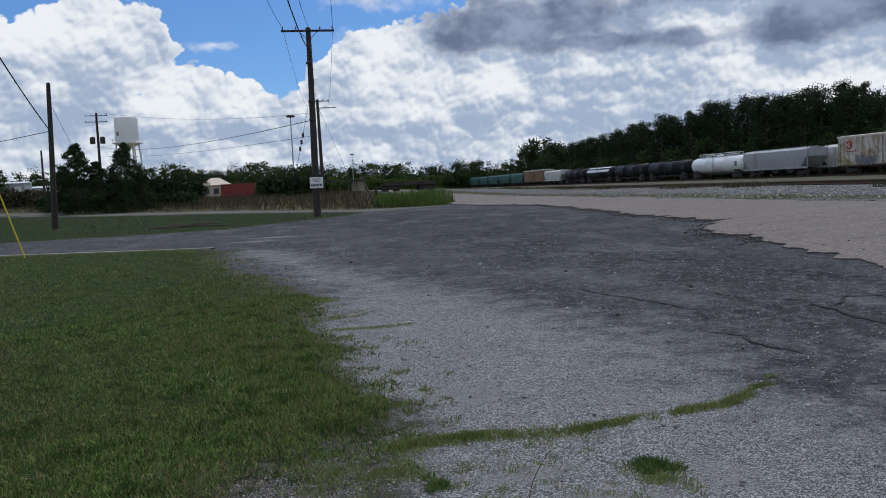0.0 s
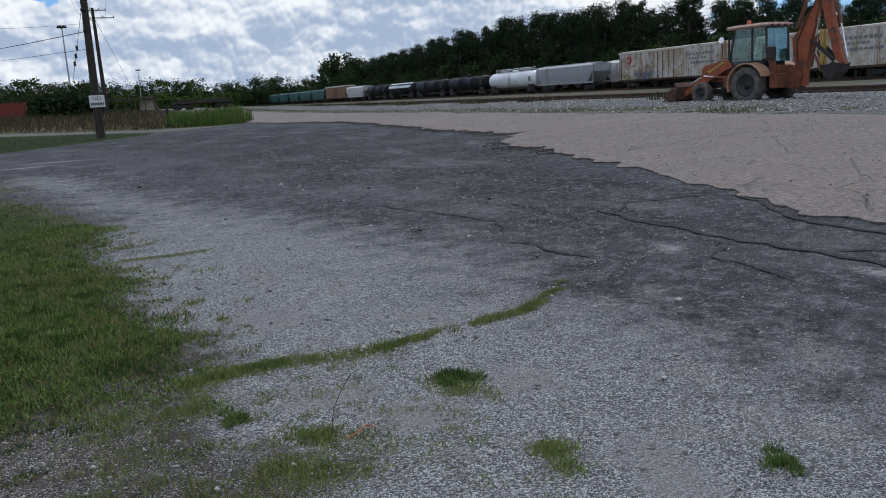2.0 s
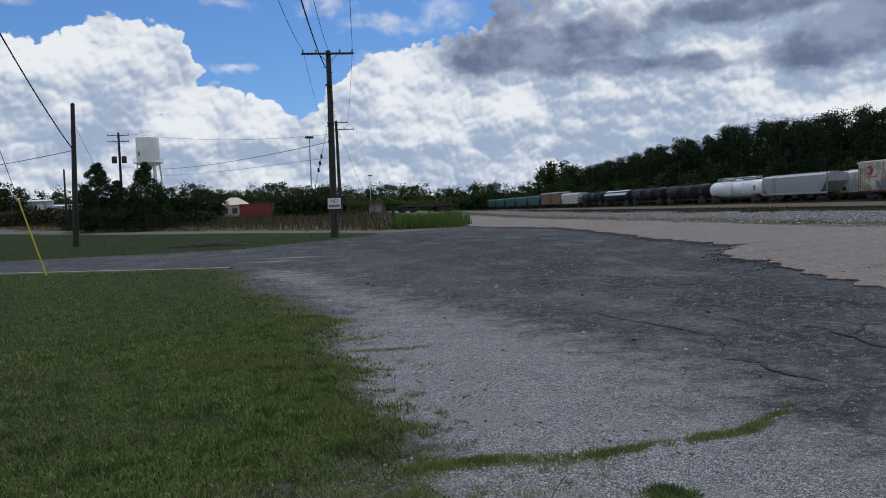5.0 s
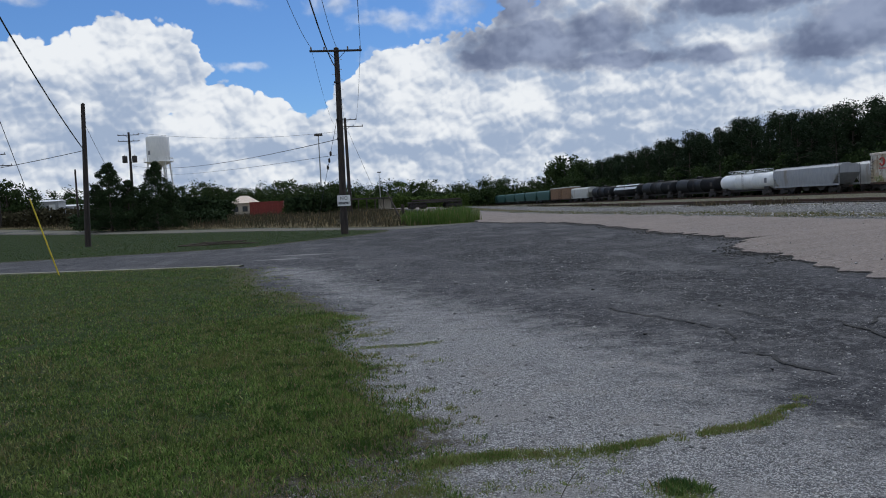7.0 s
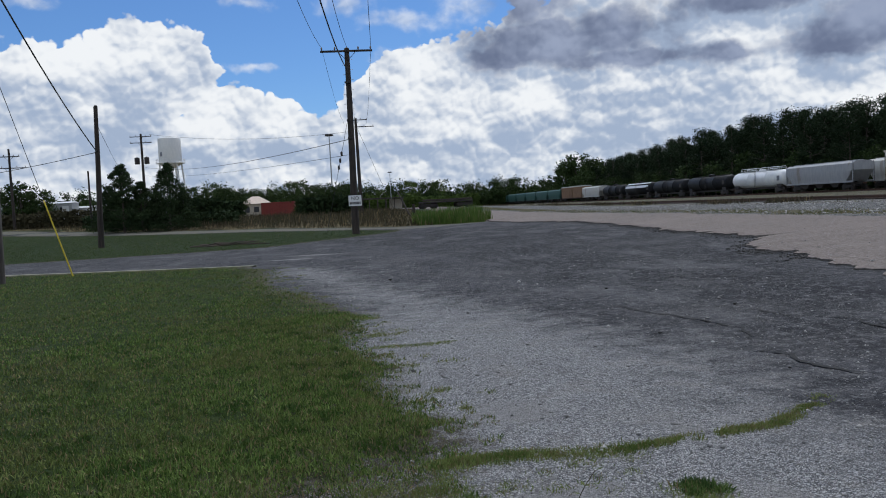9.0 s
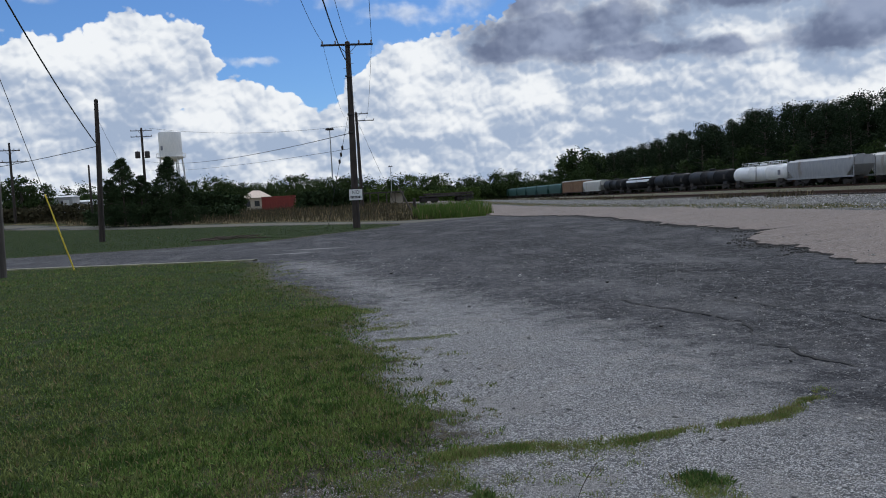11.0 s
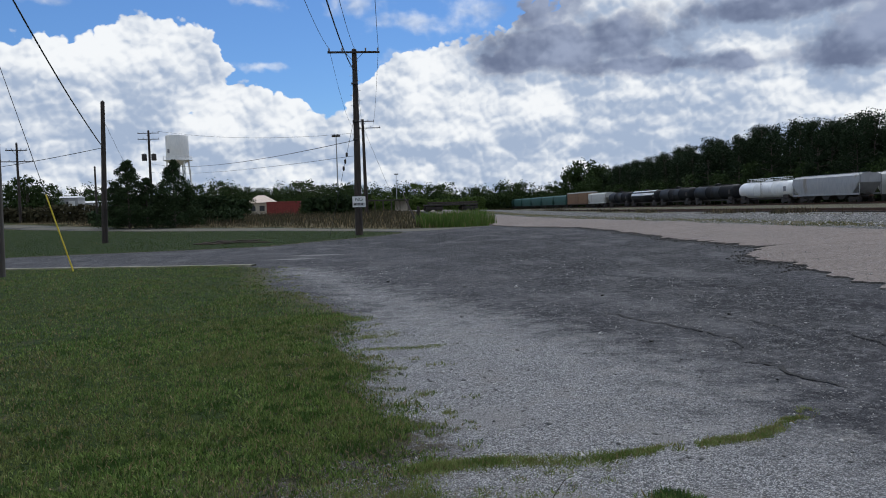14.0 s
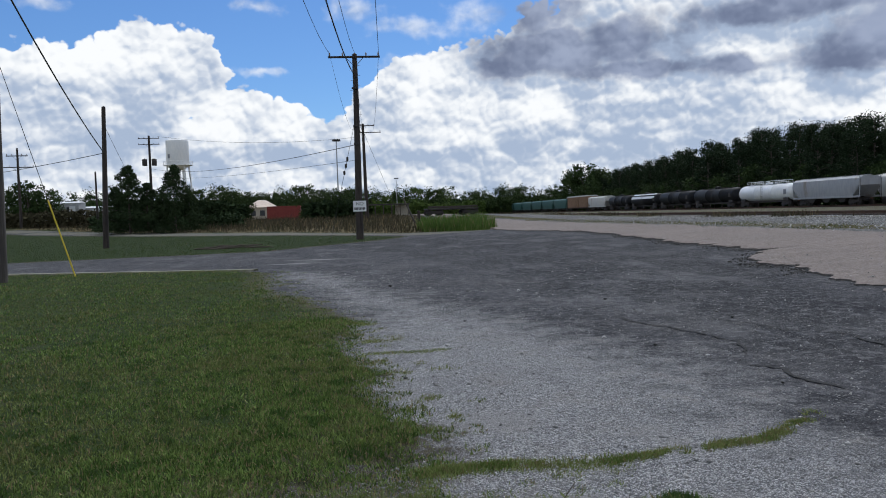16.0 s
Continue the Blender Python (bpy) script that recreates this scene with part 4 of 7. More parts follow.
def container(x, y, L, h, mat, label, name="container", category="container"):
    z = gz(x, y)
    t = thing(name, label, category, pose(x, y, z))
    part("body", Geo().box((0, 0, h / 2), (L, 2.4, h), 0.03), mat, t)
    k = int(L / 0.5)
    for i in range(k):
        part("rib", Geo().box((-L / 2 + (i + 0.5) * L / k, -1.21, h / 2), (0.22, 0.06, h - 0.3), 0.015), mat, t)
    for zz in (0.08, h - 0.08):
        part("rail", Geo().box((0, -1.22, zz), (L, 0.1, 0.16), 0.01), mat, t)
    return t


container(-15.9, 168, 6.9, 3.0, M_CONTAINER, "dark red metal container behind the meadow")


def trailer(x, y, L, h, label, turn=0):
    z = gz(x, y)
    t = thing("trailer", label, "trailer", pose(x, y, z, 0, 0, turn))
    part("body", Geo().box((0, 0, 0.5 + h / 2), (L, 3.0, h), 0.05), M_TRAILER, t)
    part("roof", Geo().prism([(-1.6, 0.5 + h), (0, 0.75 + h), (1.6, 0.5 + h)], -L / 2 - 0.1, L / 2 + 0.1, "x"), M_SIGN, t)
    part("skirt", Geo().box((0, 0, 0.2), (L - 0.2, 2.8, 0.8), 0.02), M_DARK, t)
    for i in range(max(2, int(L / 3))):
        win = part("window", Geo().box((-L / 2 + 1.2 + i * 2.6, -1.52, 0.6 + h * 0.58), (0.9, 0.06, 0.8), 0.01), M_WINDOW, t, "dark window")
        part("frame", Geo().box((-L / 2 + 1.2 + i * 2.6, -1.53, 0.6 + h * 0.58 - 0.44), (1.0, 0.08, 0.08), 0.005), M_SIGN, win)
    part("door", Geo().box((L / 2 - 0.9, -1.53, 0.5 + h * 0.42), (0.85, 0.06, h * 0.8), 0.01), M_SIGN, t)
    return t


trailer(-52.0, 122, 4.8, 2.6, "pale grey trailer at the edge of the woods")
trailer(-43.2, 121, 5.0, 2.6, "white and grey trailer behind the meadow")
trailer(-39.6, 124, 4.5, 1.9, "low grey trailer beside the white one", 4)


def shed_roof(x, y):
    t = thing("open_shed", "long low open shed on posts beyond the meadow", "shed", pose(x, y, gz(x, y)))
    part("roof", Geo().box((0, 0, 3.0), (11.0, 4.0, 0.3), 0.03), M_DARK, t)
    for i in range(6):
        for s in (-1, 1):
            part("post", Geo().box((-5.2 + i * 2.08, s * 1.8, 1.4), (0.18, 0.18, 3.2), 0.01), M_POLE_GREY, t)
    part("wall", Geo().box((3.6, 1.7, 1.4), (3.2, 0.1, 2.6), 0.01), M_WALL_L, t)
    return t


shed_roof(6.8, 200)


def leaning_post(x, y):
    t = thing("broken_post", "leaning grey wooden post in the meadow", "post", pose(x, y, gz(x, y)))
    part("post", Geo().tube((0.5, 0, -0.2), (-0.9, 0.1, 2.9), 0.1, 0.08, 8), M_POLE_GREY, t)
    part("stub", Geo().box((0.75, -0.2, 0.7), (0.3, 0.3, 1.6), 0.03), M_POLE, t)
    return t


leaning_post(5.7, 88)

# ---- railway ----
M_RUST = surface("rusty_rail", (0.06, 0.035, 0.025), (0.12, 0.07, 0.05), 10, 0.8, 0.4, 0.3)
M_TIE = surface("creosoted_ties", (0.035, 0.028, 0.024), (0.085, 0.07, 0.06), 6, 0.95, 0, 0.5)
M_BALLAST = surface("ballast_stone", (0.055, 0.054, 0.055), (0.17, 0.165, 0.16), 9, 0.95, 0, 0.8, (0.085, 0.065, 0.05), 0.3, 0.46)
def boxcar_paint():
    """Old white paint, blotched tan and streaked with rust from the top down."""
    m = Nodes("dirty_white_car_paint")
    co = m.coords()
    fine, big = m.noise(co, 2.5, 6, 0.65), m.noise(co, 0.45, 5, 0.65)
    streak = m.noise(co, 1.0, 5, 0.7, (1.0, 2.6, 0.16))
    col = m.mix(m.ramp(fine, 0.3, 0.7), (0.50, 0.48, 0.44), (0.64, 0.63, 0.60))
    col = m.mix(m.math("MULTIPLY", m.ramp(big, 0.42, 0.58), 0.8), col, (0.36, 0.28, 0.17))
    col = m.mix(m.math("MULTIPLY", m.ramp(streak, 0.50, 0.62), 0.8), col, (0.22, 0.12, 0.07))
    col = m.mix(m.math("MULTIPLY", m.ramp(m.noise(co, 1.7, 6, 0.8), 0.54, 0.64), 0.75), col, (0.13, 0.085, 0.06))
    m.bump(m.noise(co, 15, 3, 0.6), 0.15, 0.01)
    return m.finish(col, 0.75)


M_BOXWHITE = boxcar_paint()
M_BOXEDGE = surface("rust_streaked_roof", (0.50, 0.42, 0.36), (0.64, 0.6, 0.55), 3, 0.7, 0, 0.2, (0.30, 0.16, 0.09), 0.7, 0.52)
M_HOPPER = surface("grey_hopper_paint", (0.27, 0.28, 0.30), (0.33, 0.34, 0.36), 2.5, 0.7, 0, 0.15, (0.22, 0.20, 0.18), 0.6, 0.56, (1, 1, 0.3))
M_HOPPER_L = surface("pale_hopper_paint", (0.42, 0.42, 0.40), (0.50, 0.50, 0.48), 2.5, 0.7, 0, 0.15, (0.34, 0.30, 0.26), 0.6, 0.58, (1, 1, 0.3))
M_TANKBLACK = surface("black_tank_paint", (0.008, 0.009, 0.011), (0.016, 0.017, 0.02), 3, 0.6, 0, 0.1, (0.028, 0.026, 0.025), 0.6, 0.58)
M_TANKBLACK.node_tree.nodes["Principled BSDF"].inputs["Specular IOR Level"].default_value = 0.15
M_TANKWHITE = surface("white_tank_car_paint", (0.66, 0.68, 0.70), (0.76, 0.77, 0.78), 2, 0.42, 0, 0.1, (0.52, 0.49, 0.44), 0.5, 0.6, (1, 1, 0.3))
M_BROWN = surface("brown_boxcar_paint", (0.17, 0.095, 0.05), (0.25, 0.15, 0.085), 3, 0.8, 0, 0.2, (0.10, 0.06, 0.04), 0.6, 0.55)
M_GREEN = surface("dark_green_car_paint", (0.012, 0.06, 0.05), (0.022, 0.09, 0.075), 3, 0.65, 0, 0.15, (0.03, 0.05, 0.045), 0.5, 0.56)
M_RED = surface("red_paint", (0.40, 0.035, 0.03), (0.48, 0.06, 0.05), 6, 0.6)
M_SPRAY = surface("spray_paint_blue", (0.10, 0.15, 0.24), (0.25, 0.30, 0.36), 5, 0.7)
M_SPRAY_G = surface("spray_paint_green", (0.25, 0.27, 0.10), (0.36, 0.36, 0.20), 5, 0.7)


def build_track(name, label, x, base, y0, y1):
    """Rails, ties and a ballast bed along y; returns the height of the rail heads."""
    t = thing(name, label, "railway track", pose(x, 0, 0), kind="structure")
    bed = Geo()
    prof = [(-2.6, -0.25), (-1.6, 0.12), (1.6, 0.12), (2.6, -0.25)]
    ys = np.linspace(y0, y1, 140)
    vs = [(u, y, base + w + 0.02 * noise.noise((u, y, x))) for y in ys for u, w in prof]
    bed.add(vs, [(i * 4 + k, i * 4 + k + 1, i * 4 + k + 5, i * 4 + k + 4) for i in range(len(ys) - 1) for k in range(3)])
    part("ballast_bed", bed, M_BALLAST, t)
    ties = Geo()
    y = max(y0, 5)
    while y < min(y1, 260):
        ties.box((random.uniform(-0.04, 0.04), y, base + 0.13), (2.55, 0.22, 0.12), 0.0)
        y += 0.56
    tagged(part("ties", ties, M_TIE, t, "dark wooden railway ties"), kind="stuff")
    for s in (-0.74, 0.74):
        prof = [(-0.07, 0.19), (0.07, 0.19), (0.07, 0.205), (0.012, 0.225), (0.012, 0.31), (0.036, 0.32), (0.036, 0.355), (-0.036, 0.355), (-0.036, 0.32), (-0.012, 0.31), (-0.012, 0.225), (-0.07, 0.205)]
        part("rail", Geo().prism([(s + u, base + w) for u, w in prof], y0, y1, "y"), M_RUST, t)
    return base + 0.355


RAIL_A = build_track("siding_track", "rusty railway siding on grey ballast", 32.0, 0.36, -60, 520)
RAIL_B = build_track("main_track", "railway track that carries the parked train", 65.5, 0.34, -60, 560)
RAIL_C = build_track("rear_track", "second railway track behind the train", 70.3, 0.34, -60, 300)


def truck(car, y, s=1.0):
    """A two-axle bogie under a rail car."""
    for side in (-1, 1):
        g = Geo().prism([(y - 1.15, 0.42), (y - 0.95, 0.62), (y - 0.35, 0.70), (y + 0.35, 0.70), (y + 0.95, 0.62), (y + 1.15, 0.42), (y + 0.7, 0.40), (y + 0.35, 0.27), (y - 0.35, 0.27), (y - 0.7, 0.40)],
                        side * 1.0 - 0.06, side * 1.0 + 0.06, "x")
        part("side_frame", g, M_DARK, car)
        for a in (-0.87, 0.87):
            w = Geo().lathe([(0.08, -0.07), (0.40, -0.07), (0.46, -0.05), (0.46, 0.05), (0.43, 0.07), (0.2, 0.05), (0.08, 0.07)], (side * 0.78, y + a, 0.46), "x", 16)
            part("wheel", w, M_DARK, car)
    part("bolster", Geo().box((0, y, 0.62), (2.2, 0.45, 0.28), 0.03), M_DARK, car)


def underframe(car, length):
    part("centre_sill", Geo().box((0, 0, 0.88), (0.5, length, 0.32), 0.02), M_DARK, car)
    for e in (-1, 1):
        part("coupler", Geo().box((0, e * (length / 2 + 0.25), 0.86), (0.22, 0.6, 0.22), 0.04), M_RUST, car)
        truck(car, e * (length / 2 - 2.0))


def ladder(car, x, y, z0, z1, axis="y"):
    g = Geo()
    for s in (-0.2, 0.2):
        g.tube((x, y + s, z0), (x, y + s, z1), 0.02, n=6)
    k = int((z1 - z0) / 0.38)
    for i in range(k + 1):
        z = z0 + 0.1 + i * 0.36
        g.tube((x, y - 0.2, z), (x, y + 0.2, z), 0.016, n=6)
    part("ladder", g, M_DARK, car)


def boxcar(label, y0, y1, body_mat, roof_mat, x=65.5, rail=None, h=4.72, marks=False, dirt_seed=0):
    L = y1 - y0 - 0.9
    car = thing("boxcar", label, "boxcar", pose(x, (y0 + y1) / 2 + 1.2, rail or RAIL_B), "parked rail cars")
    w, zb, zt = 1.5, 1.02, h - 0.22
    part("body", Geo().box((0, 0, (zb + zt) / 2), (2 * w, L, zt - zb), 0.03), body_mat, car)
    n = 9
    prof = [(-w - 0.05, zt - 0.10)] + [(-w - 0.05 + (2 * w + 0.1) * i / n, zt + 0.24 * math.sin(math.pi * (0.16 + 0.68 * i / n))) for i in range(n + 1)] + [(w + 0.05, zt - 0.10)]
    part("roof", Geo().prism(prof, -L / 2 - 0.06, L / 2 + 0.06, "y"), roof_mat, car)
    for side in (-1, 1):
        part("side_sill", Geo().box((side * (w + 0.02), 0, zb - 0.02), (0.08, L, 0.22), 0.01), M_RUST, car)
        dx = side * (w + 0.05)
        door = part("door", Geo().box((dx, 0, (zb + zt) / 2 - 0.02), (0.08, 3.1, zt - zb - 0.25), 0.015), body_mat, car)
        for dy in (-1.5, -0.55, 0.55, 1.5):
            part("locking_rod", Geo().tube((dx + side * 0.06, dy, zb + 0.1), (dx + side * 0.06, dy, zt - 0.2), 0.035, n=6), M_RUST, door)
        for dz in (zb + 0.55, zb + 1.3, zb + 2.2):
            part("door_rib", Geo().box((dx + side * 0.05, 0, dz), (0.04, 3.0, 0.07), 0.008), body_mat, door)
        part("door_track", Geo().box((side * (w + 0.09), 0.0, zb + 0.04), (0.09, 6.6, 0.10), 0.01), M_RUST, car)
        for k in range(9):
            for e in (-1, 1):
                yy = e * (1.9 + k * (L / 2 - 2.1) / 8.2)
                part("rib", Geo().box((side * (w + 0.008), yy, (zb + zt) / 2), (0.03, 0.07, zt - zb - 0.1), 0.01), body_mat, car)
        for e in (-1, 1):
            ladder(car, side * (w + 0.07), e * (L / 2 - 0.35), zb - 0.1, zt - (0.2 if e > 0 else 1.8))
    underframe(car, L)
    if marks:
        xs = -(w + 0.062)
        def patch(name, y, z, wy, hz, mat, lab="", up=0.0):
            part(name, Geo().box((xs - up, y, z), (0.02, wy, hz), 0.004), mat, car, lab)
        # emblem: a red ring with a bar, and a red line of lettering below it
        ring = Geo()
        pts = [Vector((xs - 0.012, L / 2 - 2.2 + 0.42 * math.cos(t), 3.55 + 0.45 * math.sin(t))) for t in np.linspace(0.5, 5.8, 18)]
        ring.path(pts, 0.09, 5)
        part("emblem", ring, M_RED, car, "plain red ring emblem")
        patch("emblem_bar", L / 2 - 2.45, 3.5, 0.22, 0.62, M_RED, "red bar of the emblem", 0.004)
        for i in range(5):
            patch("lettering_bar", L / 2 - 1.75 - i * 0.38, 2.75, 0.26, 0.14, M_RED, "unreadable red lettering")
        q = random.Random(4 + dirt_seed)
        for row, (z, hh, n2) in enumerate(((3.62, 0.26, 9), (3.12, 0.22, 6), (2.62, 0.22, 8))):
            for i in range(n2):
                patch("lettering_bar", -4.0 - i * 0.52 - row * 0.3, z, q.uniform(0.26, 0.44), hh, M_TEXTGREY, "unreadable dark lettering")
        for i in range(16):
            a = q.uniform(0, 6.3)
            c = Vector((xs - 0.003 * (i % 4), L / 2 - 3.6 - i * 0.22, 1.65 + q.uniform(-0.25, 0.25)))
            loop = [c + Vector((0, 0.28 * math.cos(a + t * q.uniform(0.8, 1.2)), 0.42 * math.sin(a + t))) for t in np.linspace(0, 4.2, 9)]
            part("graffiti_stroke", Geo().path(loop, 0.045, 4), M_SPRAY if i % 3 else M_TEXTGREY, car, "sprayed blue-grey graffiti stroke")
        for i in range(5):
            c = Vector((xs - 0.003, L / 2 - 1.0 - i * 0.28, 1.5 + q.uniform(-0.15, 0.15)))
            loop = [c + Vector((0, 0.2 * math.cos(t), 0.32 * math.sin(t * 1.3))) for t in np.linspace(0, 4.5, 9)]
            part("graffiti_stroke", Geo().path(loop, 0.05, 4), M_SPRAY_G, car, "sprayed olive graffiti stroke")
    return car


def tank_car(label, y0, y1, mat, band=None, rails=True, rail=None):
    L = y1 - y0 - 1.4
    car = thing("tank_car", label, "tank car", pose(65.5, (y0 + y1) / 2 + 1.2, rail or RAIL_B), "parked rail cars")
    R, zc = 1.28, 2.28
    e = L / 2
    rings = [(0.05, -e), (0.7, -e + 0.1), (1.04, -e + 0.3), (1.22, -e + 0.58), (R, -e + 0.9), (R, -e * 0.33), (R + 0.012, -e * 0.33 + 0.01), (R + 0.012, -e * 0.33 + 0.09), (R, -e * 0.33 + 0.1),
             (R, e * 0.33), (R + 0.012, e * 0.33 + 0.01), (R + 0.012, e * 0.33 + 0.09), (R, e * 0.33 + 0.1), (R, e - 0.9), (1.22, e - 0.58), (1.04, e - 0.3), (0.7, e - 0.1), (0.05, e)]
    part("tank", Geo().lathe(rings, (0, 0, zc), "y", 30), mat, car)
    if band:
        part("band", Geo().lathe([(R + 0.006, -e * 0.86), (R + 0.02, -e * 0.86), (R + 0.02, e * 0.86), (R + 0.006, e * 0.86)], (0, 0, zc), "y", 30), M_TANKBLACK, car)
        g = Geo()
        for a0, a1 in ((100, 128), (148, 172)):
            vs, fs = [], []
            for i, a in enumerate(np.linspace(a0, a1, 6)):
                for yy in (-e * 0.86, e * 0.86):
                    vs.append(((R + 0.026) * math.cos(radians(a)), yy, zc + (R + 0.026) * math.sin(radians(a))))
            fs = [(2 * i, 2 * i + 1, 2 * i + 3, 2 * i + 2) for i in range(5)]
            g.add(vs, fs)
        part("stripe", g, band, car, "broad white stripe")
    part("dome", Geo().lathe([(0.55, 0), (0.55, 0.3), (0.48, 0.38), (0.1, 0.42)], (0, 0, zc + R - 0.05), "z", 18), mat, car)
    part("walkway", Geo().box((0, 0, zc + R + 0.05), (0.9, L * 0.72, 0.06), 0.01), M_DARK if mat is not M_TANKWHITE else mat, car)
    if rails:
        for s in (-0.55, 0.55):
            for (a, b) in ((-L * 0.36, -0.8), (0.8, L * 0.36)):
                g = Geo().path([(s, a, zc + R + 0.55), (s, b, zc + R + 0.55)], 0.03)
                g.path([(s, a, zc + R + 0.3), (s, b, zc + R + 0.3)], 0.02)
                for yy in np.linspace(a, b, 5):
                    g.tube((s, yy, zc + R), (s, yy, zc + R + 0.55), 0.022, n=6)
                part("railing", g, mat if mat is M_TANKWHITE else M_DARK, car)
    for s in (-1, 1):
        part("saddle", Geo().box((0, s * (L / 2 - 1.6), 1.15), (2.2, 1.4, 0.5), 0.05), M_DARK, car)
        ladder(car, s * (R + 0.08), 0.0, 0.9, zc + R + 0.1)
    part("placard", Geo().box((-R - 0.02, -e + 1.5, zc), (0.03, 0.75, 0.75), 0.01), M_TEXTGREY if mat is M_TANKWHITE else M_DARK, car)
    underframe(car, y1 - y0 - 1.2)
    return car


def hopper(label, y0, y1, mat, x=65.5, rail=None, h=4.1, name="hopper_car"):
    L = y1 - y0 - 0.9
    car = thing(name, label, "hopper car", pose(x, (y0 + y1) / 2 + 1.2, rail or RAIL_B), "parked rail cars")
    e = L / 2
    w = 1.5
    g = Geo()
    # curved side shells with sloping ends
    n = 8
    prof = [(-w, 1.15)] + [(-w - 0.12 * math.sin(math.pi * i / n), 1.15 + (h - 1.45) * i / n) for i in range(1, n + 1)] + [(-w + 0.5, h)]
    prof = prof + [(-u, z) for u, z in prof[::-1]]
    vs = []
    for yy, drop in ((-e, 1.7), (-e + 1.6, 0.0), (e - 1.6, 0.0), (e, 1.7)):
        for u, z in prof:
            vs.append((u, yy, max(z, h - 1.2 if drop else z) if drop else z))
    k = len(prof)
    fs = [(a * k + i, a * k + (i + 1) % k, (a + 1) * k + (i + 1) % k, (a + 1) * k + i) for a in range(3) for i in range(k)]
    fs += [tuple(range(k - 1, -1, -1)), tuple(range(3 * k, 4 * k))]
    g.add(vs, fs)
    part("body", g, mat, car)
    part("roof_walk", Geo().box((0, 0, h + 0.09), (0.7, L * 0.96, 0.06), 0.01), M_STEEL, car)
    for s in (-1, 1):
        part("side_sill", Geo().box((s * w, 0, 1.12), (0.12, L, 0.24), 0.015), mat, car)
        for yy in np.linspace(-e + 1.7, e - 1.7, 4):
            part("hatch", Geo().box((s * 0.55, yy, h + 0.05), (0.55, 1.5, 0.1), 0.02), mat, car)
        for f in (-1, 1):
            ladder(car, s * (w - 0.05), f * (e - 0.12), 0.95, h - 0.3)
            part("end_post", Geo().box((s * (w - 0.06), f * (e - 0.05), (h + 1.0) / 2 + 0.1), (0.12, 0.12, h - 1.3), 0.01), mat, car)
    for yy in (-e * 0.45, 0, e * 0.45):
        part("chute", Geo().prism([(yy - 1.3, 1.15), (yy + 1.3, 1.15), (yy + 0.45, 0.45), (yy - 0.45, 0.45)], -1.2, 1.2, "x"), M_DARK, car)
    underframe(car, L)
    return car


boxcar("dirty white boxcar with red emblem, rust and graffiti", 68.7, 88.6, M_BOXWHITE, M_BOXEDGE, marks=True)
boxcar("dirty white boxcar with rust streaks and faded lettering", 47.6, 67.6, M_BOXWHITE, M_BOXEDGE, marks=True, dirt_seed=3)
hopper("pale grey covered hopper car behind the boxcar", 82.5, 99.0, M_HOPPER_L, 70.3, RAIL_C, 3.95)
hopper("long grey covered hopper car with sloping ends", 93.9, 110.5, M_HOPPER, h=3.8)
tank_car("white tank car with walkway railings on top", 110.6, 128.7, M_TANKWHITE)
tank_car("dark blue-black tank car", 128.7, 147.0, M_TANKBLACK, rails=False)
tank_car("black tank car with a dome", 147.0, 164.8, M_TANKBLACK, rails=False)
tank_car("black tank car with broad white stripes", 164.8, 182.9, M_TANKBLACK, band=M_TANKWHITE, rails=False)
tank_car("black tank car at the end of the row", 182.9, 199.8, M_TANKBLACK, rails=False)
hopper("pale hopper car beside the brown boxcar", 199.8, 216.4, M_HOPPER_L, h=3.8)
boxcar("brown boxcar with a dark door", 216.4, 239.0, M_BROWN, M_HOPPER_L, h=4.5)
yy = 239.4
while yy < 470:
    c = hopper("dark green gondola car in the distance", yy, yy + 17.0, M_GREEN, h=3.9, name="gondola_car")
    yy += 17.2


# ---- a low dark flat car on the left siding ----
def flat_car(x, y):
    car = thing("flat_car", "dark low flat car loaded with ties", "flat car", pose(x, y, gz(x, y), 0, 0, -80))
    part("deck", Geo().box((0, 0, 1.0), (2.6, 8.0, 0.22), 0.02), M_DARK, car)
    for s in (-1, 1):
        truck(car, s * 2.8)
    q = random.Random(2)
    for i in range(9):
        part("tie", Geo().box((q.uniform(-0.9, 0.9), -3.2 + i * 0.8, 1.24 + q.uniform(0, 0.1)), (0.25, q.uniform(1.2, 2.4), 0.22), 0.01, Matrix.Rotation(q.uniform(-0.2, 0.2), 3, "Z")), M_TIE, car)
    return car


flat_car(13.8, 120)

# ---- trees ----
def leaf_material(name, dark, light, trans=0.15):
    m = Nodes(name)
    geo = m.t.nodes.new("ShaderNodeNewGeometry")
    info = m.t.nodes.new("ShaderNodeObjectInfo")
    mixf = m.math("ADD", m.math("MULTIPLY", geo.outputs["Random Per Island"], 0.7), m.math("MULTIPLY", info.outputs["Random"], 0.3))
    col = m.mix(mixf, dark, light)
    col = m.mix(m.math("MULTIPLY", m.ramp(m.noise(m.coords(), 0.45, 3), 0.4, 0.65), 0.5), col, dark)
    mat = m.finish(col, 0.85, 0.0, 0.06)
    m.bsdf.inputs["Transmission Weight"].default_value = 0.0
    return mat


